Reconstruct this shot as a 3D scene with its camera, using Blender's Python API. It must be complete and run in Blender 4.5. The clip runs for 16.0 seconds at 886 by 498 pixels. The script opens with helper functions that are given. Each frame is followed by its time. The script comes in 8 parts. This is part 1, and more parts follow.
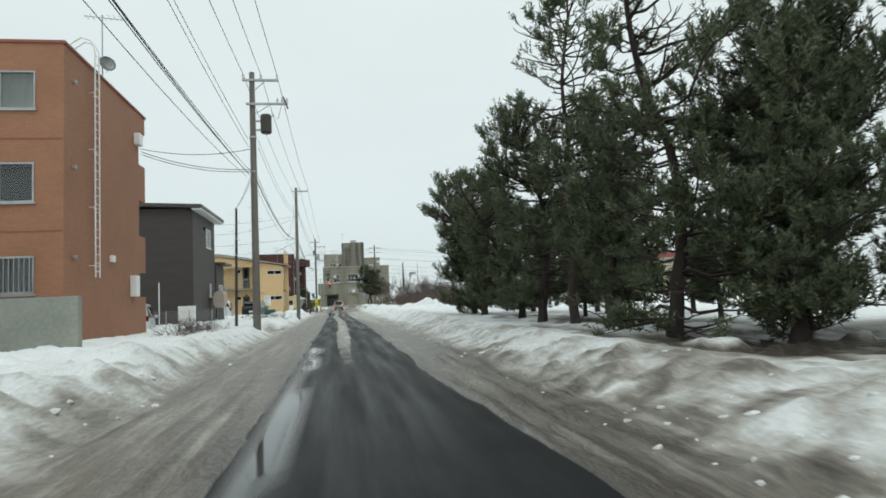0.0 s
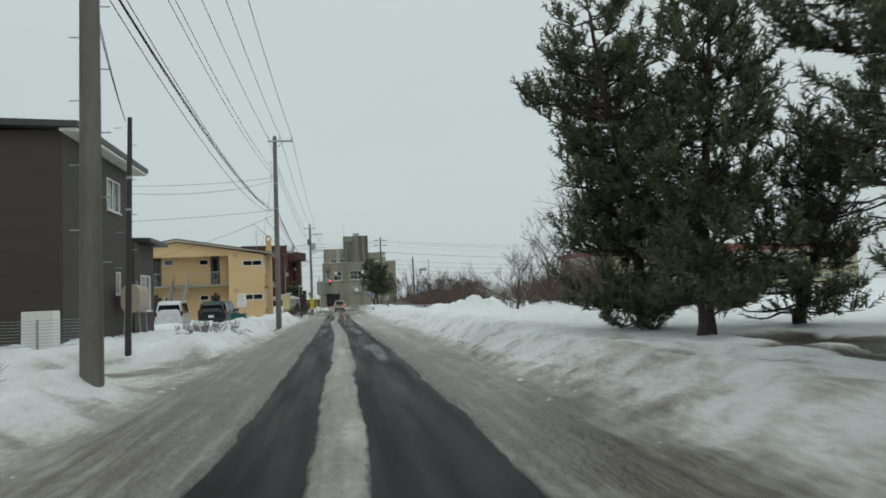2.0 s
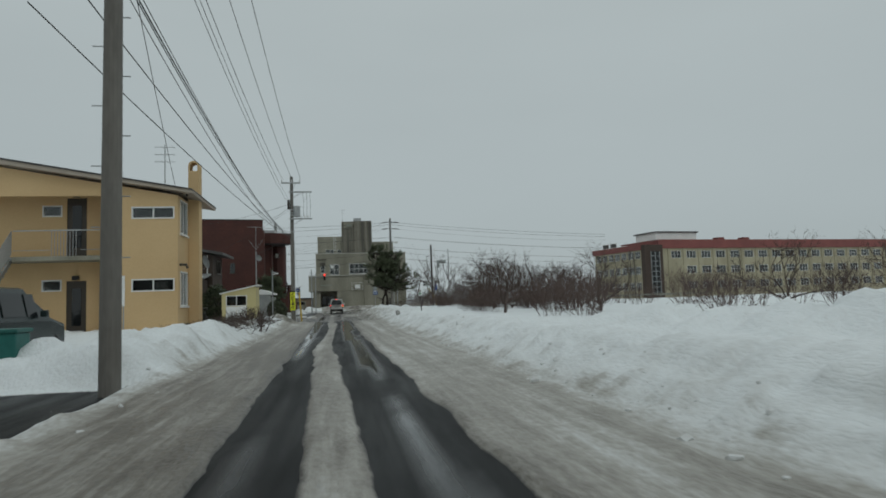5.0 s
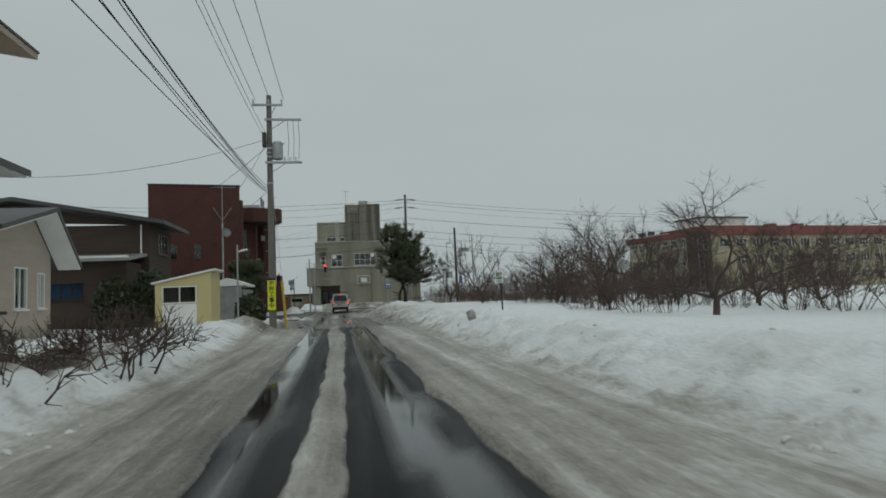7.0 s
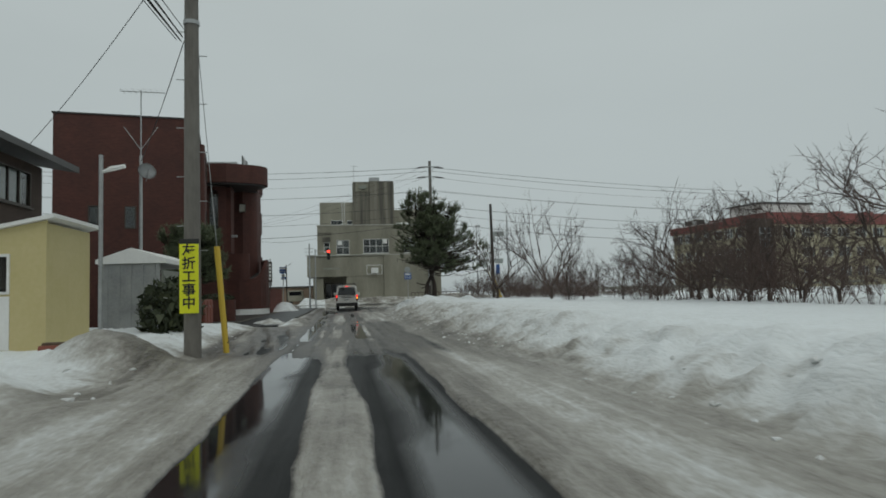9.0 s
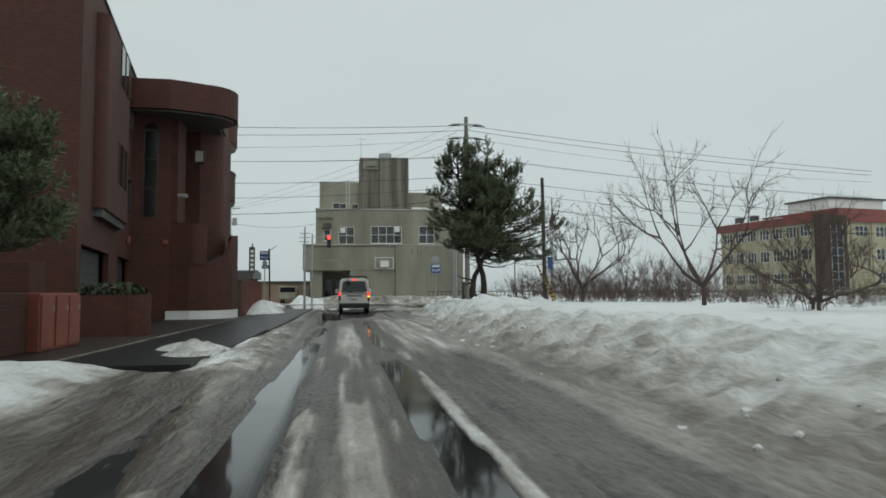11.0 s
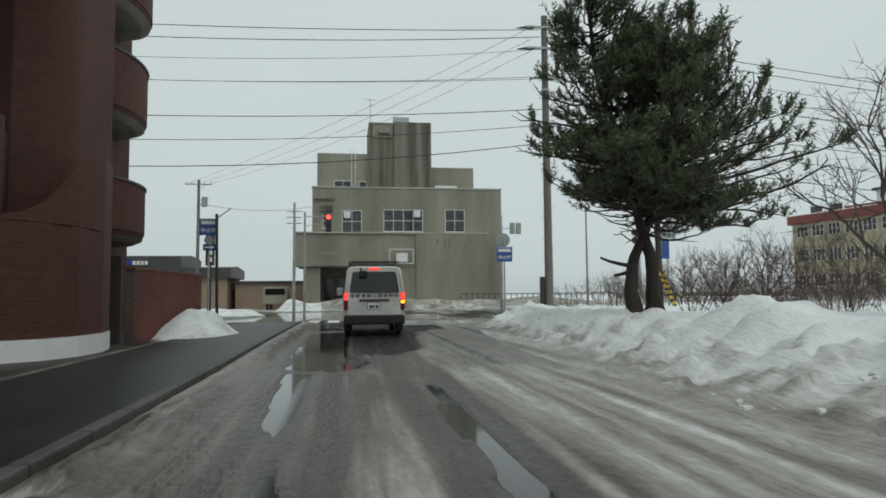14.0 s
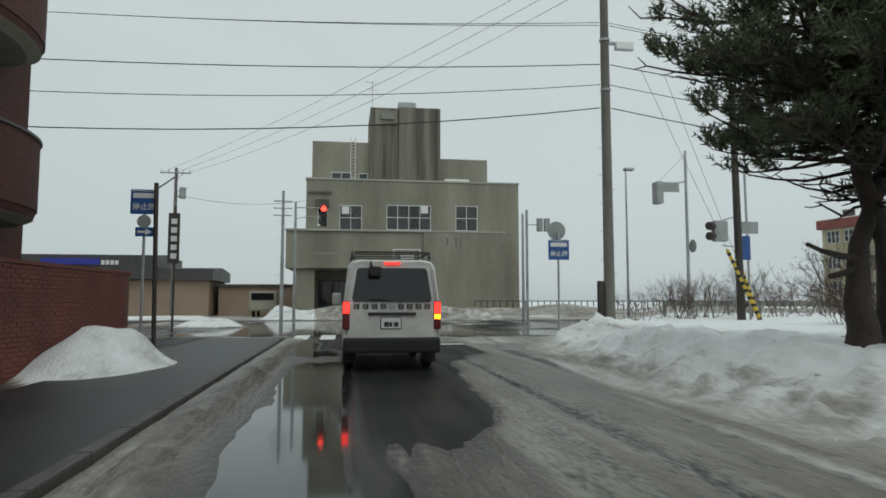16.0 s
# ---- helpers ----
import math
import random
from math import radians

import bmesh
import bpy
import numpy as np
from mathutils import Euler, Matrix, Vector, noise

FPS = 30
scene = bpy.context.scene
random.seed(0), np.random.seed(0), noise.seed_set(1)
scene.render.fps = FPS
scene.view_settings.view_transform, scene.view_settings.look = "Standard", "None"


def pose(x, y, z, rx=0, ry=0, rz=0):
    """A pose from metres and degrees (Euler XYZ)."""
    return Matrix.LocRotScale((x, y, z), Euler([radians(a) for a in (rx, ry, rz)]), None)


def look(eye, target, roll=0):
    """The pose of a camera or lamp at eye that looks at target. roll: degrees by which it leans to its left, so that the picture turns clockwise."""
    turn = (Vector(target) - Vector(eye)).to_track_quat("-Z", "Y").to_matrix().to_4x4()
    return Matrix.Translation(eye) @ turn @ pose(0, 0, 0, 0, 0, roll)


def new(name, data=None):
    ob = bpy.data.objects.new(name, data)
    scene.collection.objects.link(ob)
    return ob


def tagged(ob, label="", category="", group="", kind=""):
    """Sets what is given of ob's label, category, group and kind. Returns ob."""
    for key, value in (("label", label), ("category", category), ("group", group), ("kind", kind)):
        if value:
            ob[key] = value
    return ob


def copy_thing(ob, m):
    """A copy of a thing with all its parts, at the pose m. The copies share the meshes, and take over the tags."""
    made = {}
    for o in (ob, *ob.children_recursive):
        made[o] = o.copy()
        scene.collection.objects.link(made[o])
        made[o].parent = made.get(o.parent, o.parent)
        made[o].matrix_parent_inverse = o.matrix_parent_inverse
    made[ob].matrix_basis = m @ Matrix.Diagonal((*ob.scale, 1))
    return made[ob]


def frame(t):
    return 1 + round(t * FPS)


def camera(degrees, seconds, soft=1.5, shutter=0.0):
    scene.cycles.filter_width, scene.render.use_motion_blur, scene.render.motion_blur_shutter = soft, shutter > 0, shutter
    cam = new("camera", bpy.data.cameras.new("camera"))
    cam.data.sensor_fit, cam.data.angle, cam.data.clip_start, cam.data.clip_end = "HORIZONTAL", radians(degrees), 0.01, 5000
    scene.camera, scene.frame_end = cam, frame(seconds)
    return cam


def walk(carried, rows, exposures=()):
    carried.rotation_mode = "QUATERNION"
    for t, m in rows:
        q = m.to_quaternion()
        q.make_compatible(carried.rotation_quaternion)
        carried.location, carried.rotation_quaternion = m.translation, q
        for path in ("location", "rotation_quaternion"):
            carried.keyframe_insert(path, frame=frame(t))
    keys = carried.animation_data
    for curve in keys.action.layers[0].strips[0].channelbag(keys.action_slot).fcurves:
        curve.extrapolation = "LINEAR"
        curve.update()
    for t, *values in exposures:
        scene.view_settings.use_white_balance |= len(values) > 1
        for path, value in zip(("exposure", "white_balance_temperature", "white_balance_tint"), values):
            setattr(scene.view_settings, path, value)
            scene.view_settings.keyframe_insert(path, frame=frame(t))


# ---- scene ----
# the drive: seconds, eye, aim, lean
cam = camera(68.0, 16.0, soft=1.7, shutter=0.1)
PATH = [
    (0, (0.595, 0.17, 1.351), (0.914, 2.139, 1.503), -2.5),
    (0.5, (0.668, 4.841, 1.339), (0.985, 6.809, 1.494), -2.3),
    (1, (0.715, 9.528, 1.351), (1.031, 11.497, 1.506), -1.9),
    (1.5, (0.764, 14.24, 1.389), (1.078, 16.21, 1.543), -2.2),
    (2, (0.804, 18.99, 1.407), (1.117, 20.96, 1.558), -2.7),
    (2.5, (0.846, 23.839, 1.373), (1.158, 25.808, 1.526), -2.6),
    (3, (0.829, 28.807, 1.353), (1.142, 30.776, 1.505), -2.7),
    (3.5, (0.767, 33.851, 1.361), (1.083, 35.821, 1.509), -2.7),
    (4, (0.724, 38.843, 1.357), (1.044, 40.811, 1.509), -1.9),
    (4.2, (0.71, 40.821, 1.356), (1.032, 42.788, 1.513), -1.7),
    (6.3, (0.544, 61.384, 1.3), (0.865, 63.352, 1.447), -2.4),
    (6.5, (0.517, 63.291, 1.295), (0.837, 65.26, 1.441), -2.3),
    (7, (0.457, 67.943, 1.259), (0.774, 69.912, 1.404), -2.2),
    (7.5, (0.435, 72.535, 1.233), (0.746, 74.505, 1.374), -2.2),
    (8, (0.45, 77.011, 1.232), (0.754, 78.983, 1.37), -1.9),
    (8.5, (0.464, 81.357, 1.23), (0.764, 83.33, 1.362), -1.8),
    (11, (0.049, 102.007, 1.147), (0.346, 103.98, 1.28), -0.4),
    (11.5, (-0.004, 105.875, 1.13), (0.292, 107.848, 1.265), -0.2),
    (12, (-0.034, 109.457, 1.117), (0.262, 111.43, 1.253), -0.3),
    (12.5, (-0.038, 112.723, 1.11), (0.255, 114.697, 1.25), -0.6),
    (13, (-0.063, 115.625, 1.096), (0.229, 117.598, 1.236), -0.8),
    (13.5, (-0.128, 118.15, 1.101), (0.167, 120.123, 1.243), -0.5),
    (14, (-0.176, 120.356, 1.11), (0.114, 122.33, 1.253), -0.5),
    (14.5, (-0.235, 122.303, 1.127), (0.059, 124.275, 1.276), -0.0),
    (15, (-0.27, 124.099, 1.16), (0.024, 126.072, 1.314), 0.2),
    (15.5, (-0.288, 125.81, 1.203), (0.01, 127.782, 1.36), 0.4),
    (16, (-0.256, 127.452, 1.224), (0.043, 129.423, 1.384), 0.0),
]
LIGHT = [(t, stops, 6350 - 150 * (2.5 < t < 4.5), 3.5) for t, stops in ((0.0, 0.30), (1.0, 0.20), (1.5, 0.12), (2.0, -0.12), (3.0, -0.45), (4.0, -0.56), (8.0, -0.54), (8.7, -0.5), (10.8, -0.12), (13.0, -0.05), (16.0, -0.12))]
walk(cam, [(t, look(eye, goal, roll)) for t, eye, goal, roll in PATH], LIGHT)

# ---- overcast daylight ----
world = bpy.data.worlds.new("overcast_sky")
scene.world = world
world.use_nodes = True
wn, wl = world.node_tree.nodes, world.node_tree.links
wn.clear()
sky = wn.new("ShaderNodeTexSky")
sky.sky_type, sky.sun_disc, sky.sun_elevation, sky.sun_rotation = "NISHITA", False, radians(35), radians(200)
grey = wn.new("ShaderNodeHueSaturation")
grey.inputs["Saturation"].default_value = 0.12
wl.new(sky.outputs[0], grey.inputs["Color"])
coord = wn.new("ShaderNodeTexCoord")
split = wn.new("ShaderNodeSeparateXYZ")
wl.new(coord.outputs["Generated"], split.inputs[0])
cloud = wn.new("ShaderNodeTexNoise")
cloud.inputs["Scale"].default_value, cloud.inputs["Detail"].default_value = 1.6, 5
squash = wn.new("ShaderNodeMapping")
squash.inputs["Scale"].default_value = (1, 1, 3)
wl.new(coord.outputs["Generated"], squash.inputs[0])
wl.new(squash.outputs[0], cloud.inputs["Vector"])
ramp = wn.new("ShaderNodeValToRGB")
ramp.color_ramp.elements[0].color = (0.50, 0.545, 0.56, 1)
ramp.color_ramp.elements[1].color = (0.86, 0.90, 0.90, 1)
ramp.color_ramp.elements[0].position, ramp.color_ramp.elements[1].position = 0.0, 0.9
wl.new(split.outputs["Z"], ramp.inputs[0])
veil = wn.new("ShaderNodeMix")
veil.data_type, veil.blend_type = "RGBA", "MULTIPLY"
veil.inputs[0].default_value = 0.16
wl.new(ramp.outputs[0], veil.inputs[6])
wl.new(cloud.outputs[0], veil.inputs[7])
deck, clear, both, wout = wn.new("ShaderNodeBackground"), wn.new("ShaderNodeBackground"), wn.new("ShaderNodeAddShader"), wn.new("ShaderNodeOutputWorld")
deck.inputs[1].default_value, clear.inputs[1].default_value = 0.92, 0.02
wl.new(veil.outputs[2], deck.inputs[0])
wl.new(grey.outputs[0], clear.inputs[0])
wl.new(deck.outputs[0], both.inputs[0])
wl.new(clear.outputs[0], both.inputs[1])
wl.new(both.outputs[0], wout.inputs[0])
sun = new("sun", bpy.data.lights.new("sun", "SUN"))
sun.data.energy, sun.data.angle, sun.data.color = 0.5, radians(40), (1.0, 0.97, 0.93)
sun.matrix_world = look((0, 0, 60), (-20, 40, 0))


# ---- materials ----
def material(name, a, b, rough=0.7, grain=6.0, blotch=0.5, bump=0.15, metal=0.0, spec=0.5, fine=0.35, stretch=(1, 1, 1)):
    """Two tones mixed by a broad and a fine noise in real-world size, with fine relief."""
    m = bpy.data.materials.new(name)
    m.use_nodes = True
    n, l = m.node_tree.nodes, m.node_tree.links
    p = n["Principled BSDF"]
    geo, mp = n.new("ShaderNodeNewGeometry"), n.new("ShaderNodeMapping")
    mp.inputs["Scale"].default_value = stretch
    l.new(geo.outputs["Position"], mp.inputs[0])
    big, small = n.new("ShaderNodeTexNoise"), n.new("ShaderNodeTexNoise")
    big.inputs["Scale"].default_value, big.inputs["Detail"].default_value = blotch, 4
    small.inputs["Scale"].default_value, small.inputs["Detail"].default_value = grain, 6
    l.new(mp.outputs[0], big.inputs["Vector"])
    l.new(mp.outputs[0], small.inputs["Vector"])
    f = n.new("ShaderNodeMix")
    f.inputs[0].default_value = fine
    l.new(big.outputs[0], f.inputs[2])
    l.new(small.outputs[0], f.inputs[3])
    r = n.new("ShaderNodeValToRGB")
    r.color_ramp.elements[0].position, r.color_ramp.elements[1].position = 0.36, 0.64
    r.color_ramp.elements[0].color, r.color_ramp.elements[1].color = (*a, 1), (*b, 1)
    l.new(f.outputs[0], r.inputs[0])
    l.new(r.outputs[0], p.inputs["Base Color"])
    p.inputs["Roughness"].default_value, p.inputs["Metallic"].default_value = rough, metal
    p.inputs["Specular IOR Level"].default_value = spec
    if bump:
        bp = n.new("ShaderNodeBump")
        bp.inputs["Strength"].default_value, bp.inputs["Distance"].default_value = bump, 0.02
        l.new(small.outputs[0], bp.inputs["Height"])
        l.new(bp.outputs[0], p.inputs["Normal"])
    return m


def plain(name, c, rough=0.5, metal=0.0, glow=0.0, clear=0.0):
    m = bpy.data.materials.new(name)
    m.use_nodes = True
    p = m.node_tree.nodes["Principled BSDF"]
    p.inputs["Base Color"].default_value = (*c, 1)
    p.inputs["Roughness"].default_value, p.inputs["Metallic"].default_value = rough, metal
    p.inputs["Transmission Weight"].default_value = clear
    if glow:
        p.inputs["Emission Color"].default_value, p.inputs["Emission Strength"].default_value = (*c, 1), glow
    return m


def bricks(name, a, b, mortar, scale=1.0, second=(0.72, 0.7, 0.7)):
    """Running-bond brick faced wall for upright faces along x or y."""
    m = material(name, a, b, 0.75, 9, 0.7, 0.0)
    n, l = m.node_tree.nodes, m.node_tree.links
    p = n["Principled BSDF"]
    tone = p.inputs["Base Color"].links[0].from_socket
    geo, sp, add, comb = n.new("ShaderNodeNewGeometry"), n.new("ShaderNodeSeparateXYZ"), n.new("ShaderNodeMath"), n.new("ShaderNodeCombineXYZ")
    l.new(geo.outputs["Position"], sp.inputs[0])
    l.new(sp.outputs[0], add.inputs[0])
    l.new(sp.outputs[1], add.inputs[1])
    l.new(add.outputs[0], comb.inputs[0])
    l.new(sp.outputs[2], comb.inputs[1])
    t = n.new("ShaderNodeTexBrick")
    t.inputs["Scale"].default_value, t.inputs["Mortar Size"].default_value = 1.0, 0.008 * scale
    t.inputs["Brick Width"].default_value, t.inputs["Row Height"].default_value = 0.22 * scale, 0.075 * scale
    t.inputs["Color1"].default_value, t.inputs["Color2"].default_value = (1, 1, 1, 1), (*second, 1)
    t.inputs["Mortar"].default_value = (*mortar, 1)
    l.new(comb.outputs[0], t.inputs["Vector"])
    mx = n.new("ShaderNodeMix")
    mx.data_type, mx.blend_type = "RGBA", "MULTIPLY"
    mx.inputs[0].default_value = 1.0
    l.new(tone, mx.inputs[6])
    l.new(t.outputs[0], mx.inputs[7])
    l.new(mx.outputs[2], p.inputs["Base Color"])
    bp = n.new("ShaderNodeBump")
    bp.invert = True
    bp.inputs["Strength"].default_value, bp.inputs["Distance"].default_value = 0.5, 0.006
    l.new(t.outputs["Fac"], bp.inputs["Height"])
    l.new(bp.outputs[0], p.inputs["Normal"])
    return m


M_ORANGE = bricks("orange_tile", (0.285, 0.135, 0.075), (0.33, 0.16, 0.092), (0.85, 0.83, 0.8), second=(0.9, 0.89, 0.88))
M_BRICK = bricks("dark_red_brick", (0.056, 0.0175, 0.0125), (0.084, 0.0255, 0.0175), (1.22, 1.22, 1.2), second=(0.7, 0.68, 0.66))
M_BRICK2 = material("fired_brick", (0.105, 0.031, 0.023), (0.17, 0.05, 0.036), 0.8, 18, 1.2, 0.4)
M_TERRA = material("terracotta_paint", (0.20, 0.06, 0.04), (0.27, 0.085, 0.055), 0.6, 8, 1.0, 0.1)
M_DARKWALL = material("charcoal_siding", (0.047, 0.040, 0.037), (0.062, 0.053, 0.049), 0.7, 30, 0.5, 0.2, stretch=(1, 1, 6))
M_YELLOW = material("yellow_stucco", (0.55, 0.38, 0.195), (0.63, 0.45, 0.24), 0.85, 25, 0.35, 0.25)
M_SHED = material("pale_yellow_metal", (0.50, 0.43, 0.20), (0.56, 0.48, 0.25), 0.6, 12, 0.8, 0.1)
M_BEIGE = material("beige_siding", (0.36, 0.305, 0.25), (0.42, 0.36, 0.30), 0.8, 20, 0.6, 0.15, stretch=(1, 1, 8))
M_BROWN = material("brown_siding", (0.046, 0.031, 0.024), (0.064, 0.043, 0.032), 0.8, 14, 0.7, 0.2, stretch=(1, 1, 6))
M_CONC = material("weathered_concrete", (0.19, 0.18, 0.14), (0.31, 0.295, 0.235), 0.9, 6, 0.28, 0.3, fine=0.25, stretch=(1.6, 1.6, 0.35))
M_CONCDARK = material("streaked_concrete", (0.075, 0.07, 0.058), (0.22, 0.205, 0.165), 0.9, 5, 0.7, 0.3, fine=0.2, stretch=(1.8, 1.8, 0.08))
M_TRIM = material("pale_concrete_coping", (0.33, 0.33, 0.29), (0.43, 0.43, 0.385), 0.85, 9, 0.5, 0.2)
M_RETAIN = material("grey_concrete", (0.19, 0.20, 0.175), (0.29, 0.30, 0.26), 0.9, 10, 0.6, 0.3)
M_POLE = material("pole_concrete", (0.12, 0.112, 0.10), (0.19, 0.178, 0.158), 0.85, 12, 0.8, 0.2, stretch=(1, 1, 0.3))
M_POLEDARK = material("dark_steel_pole", (0.028, 0.024, 0.02), (0.05, 0.042, 0.036), 0.6, 14, 1.0, 0.1)
M_STEEL = material("galvanised_steel", (0.30, 0.31, 0.31), (0.42, 0.43, 0.43), 0.45, 20, 2.0, 0.05, metal=0.6)
M_WHITE = material("white_paint", (0.70, 0.70, 0.68), (0.80, 0.80, 0.78), 0.45, 14, 1.2, 0.05)
M_ZINC = material("dull_zinc_sheet", (0.34, 0.345, 0.34), (0.45, 0.455, 0.45), 0.5, 12, 0.8, 0.1)
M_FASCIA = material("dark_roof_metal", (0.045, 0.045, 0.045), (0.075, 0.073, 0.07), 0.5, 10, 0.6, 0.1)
M_REDROOF = material("red_roof_band", (0.16, 0.045, 0.04), (0.22, 0.065, 0.055), 0.6, 5, 0.3, 0.1)
M_CREAM = material("cream_school_wall", (0.29, 0.26, 0.175), (0.43, 0.39, 0.275), 0.85, 6, 0.3, 0.15, stretch=(1, 1, 0.4))
M_TAN = material("tan_siding", (0.30, 0.22, 0.16), (0.36, 0.27, 0.20), 0.85, 8, 0.5, 0.1)
M_CABLE = plain("black_cable", (0.02, 0.02, 0.02), 0.6)
M_BLACK = material("black_rubber", (0.014, 0.014, 0.014), (0.024, 0.023, 0.022), 0.7, 30, 2, 0.1)
M_GLASS = plain("window_glass", (0.75, 0.8, 0.8), 0.03, clear=1.0)
M_DARKGLASS = plain("tinted_glass", (0.012, 0.014, 0.015), 0.04)
# flat dark tone that paints the unlit depth of a room
M_ROOMSHADE = plain("room_shade", (0.06, 0.06, 0.06), 0.9)
M_BLIND = material("pale_curtain", (0.42, 0.40, 0.35), (0.52, 0.5, 0.44), 0.9, 3, 1, 0.1, stretch=(8, 8, 1))
M_FRAME = plain("white_window_frame", (0.72, 0.72, 0.70), 0.4)
M_BROWNFRAME = plain("bronze_window_frame", (0.06, 0.05, 0.04), 0.4, 0.4)
M_PORC = plain("grey_porcelain", (0.55, 0.55, 0.53), 0.25)
M_BARK = material("pine_bark", (0.024, 0.019, 0.016), (0.058, 0.044, 0.036), 0.95, 22, 2.5, 0.9, stretch=(1, 1, 0.35))
M_TWIG = material("bare_twig_bark", (0.05, 0.036, 0.031), (0.095, 0.069, 0.058), 0.9, 20, 1.5, 0.3)
M_REDTWIG = material("reddish_twig_bark", (0.07, 0.047, 0.04), (0.125, 0.088, 0.075), 0.9, 20, 1.5, 0.2)
M_LITTER = material("brown_needle_litter", (0.06, 0.042, 0.03), (0.13, 0.09, 0.06), 0.95, 14, 1.2, 0.8)


def needles(name, dark, light):
    m = bpy.data.materials.new(name)
    m.use_nodes = True
    n, l = m.node_tree.nodes, m.node_tree.links
    p = n["Principled BSDF"]
    geo, r = n.new("ShaderNodeNewGeometry"), n.new("ShaderNodeValToRGB")
    r.color_ramp.elements[0].color, r.color_ramp.elements[1].color = (*dark, 1), (*light, 1)
    l.new(geo.outputs["Random Per Island"], r.inputs[0])
    l.new(r.outputs[0], p.inputs["Base Color"])
    p.inputs["Roughness"].default_value = 0.6
    return m


M_PINE = needles("pine_needles", (0.056, 0.074, 0.042), (0.138, 0.16, 0.082))
M_HEDGE = needles("evergreen_leaves", (0.02, 0.03, 0.014), (0.06, 0.07, 0.03))


# ---- building helpers ----
def thing(name, label, category, at=(0, 0, 0), group="", kind=""):
    ob = new(name)
    ob.empty_display_size = 0.2
    ob.location = at
    return tagged(ob, label, category, group, kind)


def origin(ob):
    at = Vector(ob.location)
    while ob.parent:
        ob = ob.parent
        at += Vector(ob.location)
    return at


def part(name, bm, mat, parent=None, label="", smooth=False):
    """Links a bmesh, modelled in world metres, as one mesh under a thing or a part."""
    if parent:
        bmesh.ops.translate(bm, vec=-origin(parent), verts=bm.verts)
    me = bpy.data.meshes.new(name)
    bm.to_mesh(me)
    bm.free()
    me.materials.append(mat)
    if smooth:
        me.polygons.foreach_set("use_smooth", [True] * len(me.polygons))
    ob = new(name, me)
    ob.parent = parent
    if label:
        ob["label"] = label
    return ob


def raw(name, verts, faces, mat, parent=None, label=""):
    me = bpy.data.meshes.new(name)
    v = np.asarray(verts, float).reshape(-1, 3)
    if parent:
        v = v - np.array(origin(parent))
    me.from_pydata(v.tolist(), [], faces.tolist() if hasattr(faces, "tolist") else faces)
    me.materials.append(mat)
    ob = new(name, me)
    ob.parent = parent
    if label:
        ob["label"] = label
    return ob


def box(bm, x0, x1, y0, y1, z0, z1, bevel=0.0):
    r = bmesh.ops.create_cube(bm, size=1.0, matrix=Matrix.Translation(((x0 + x1) / 2, (y0 + y1) / 2, (z0 + z1) / 2)) @ Matrix.Diagonal((abs(x1 - x0), abs(y1 - y0), abs(z1 - z0), 1)))
    if bevel:
        es = list({e for v in r["verts"] for e in v.link_edges})
        bmesh.ops.bevel(bm, geom=es, offset=bevel, segments=2, affect="EDGES", profile=0.6)
    return bm


def boxed(*a, **k):
    return box(bmesh.new(), *a, **k)


def tube(bm, pts, radii, sides=8, cap=True):
    rings, pts, u = [], [Vector(p) for p in pts], None
    for i, p in enumerate(pts):
        d = (pts[min(i + 1, len(pts) - 1)] - pts[max(i - 1, 0)]).normalized()
        u = d.cross(Vector((0, 0, 1)) if abs(d.z) < 0.9 else Vector((1, 0, 0))).normalized() if u is None else (u - d * u.dot(d)).normalized()
        w = d.cross(u)
        r = radii[i] if hasattr(radii, "__len__") else radii
        rings.append([bm.verts.new(p + (u * math.cos(a) + w * math.sin(a)) * r) for a in (2 * math.pi * k / sides for k in range(sides))])
    for a, b in zip(rings, rings[1:]):
        for k in range(sides):
            bm.faces.new((a[k], a[(k + 1) % sides], b[(k + 1) % sides], b[k]))
    if cap:
        bm.faces.new(rings[0][::-1])
        bm.faces.new(rings[-1])
    return bm


def prism(bm, outline, a, b, axis="y"):
    """An outline of (u, z) pairs pushed from a to b along x or y, or of (x, y) pairs along z."""
    put = {"y": lambda u, z, t: (u, t, z), "x": lambda u, z, t: (t, u, z), "z": lambda u, z, t: (u, z, t)}[axis]
    lo, hi = [bm.verts.new(put(u, z, a)) for u, z in outline], [bm.verts.new(put(u, z, b)) for u, z in outline]
    n = len(outline)
    bm.faces.new(lo)
    bm.faces.new(hi[::-1])
    for i in range(n):
        bm.faces.new((lo[i], hi[i], hi[(i + 1) % n], lo[(i + 1) % n]))
    bmesh.ops.recalc_face_normals(bm, faces=bm.faces)
    return bm


def pierced(side, at, u0, u1, z0, z1, holes, thick=0.18):
    """A wall in the plane at, facing -y (S), +x (E), +y (N) or -x (W), with openings (u0, u1, z0, z1) right through it."""
    bm = bmesh.new()
    us = sorted({u0, u1, *(h[0] for h in holes), *(h[1] for h in holes)})
    for a, b in zip(us, us[1:]):
        cut = sorted((h[2], h[3]) for h in holes if h[0] < (a + b) / 2 < h[1])
        low = z0
        for c, d in cut + [(z1, z1)]:
            if c > low + 1e-4:
                slab(bm, side, at, a, b, low, c, 0.0, thick)
            low = max(low, d)
    bmesh.ops.remove_doubles(bm, verts=bm.verts, dist=1e-4)
    return bm


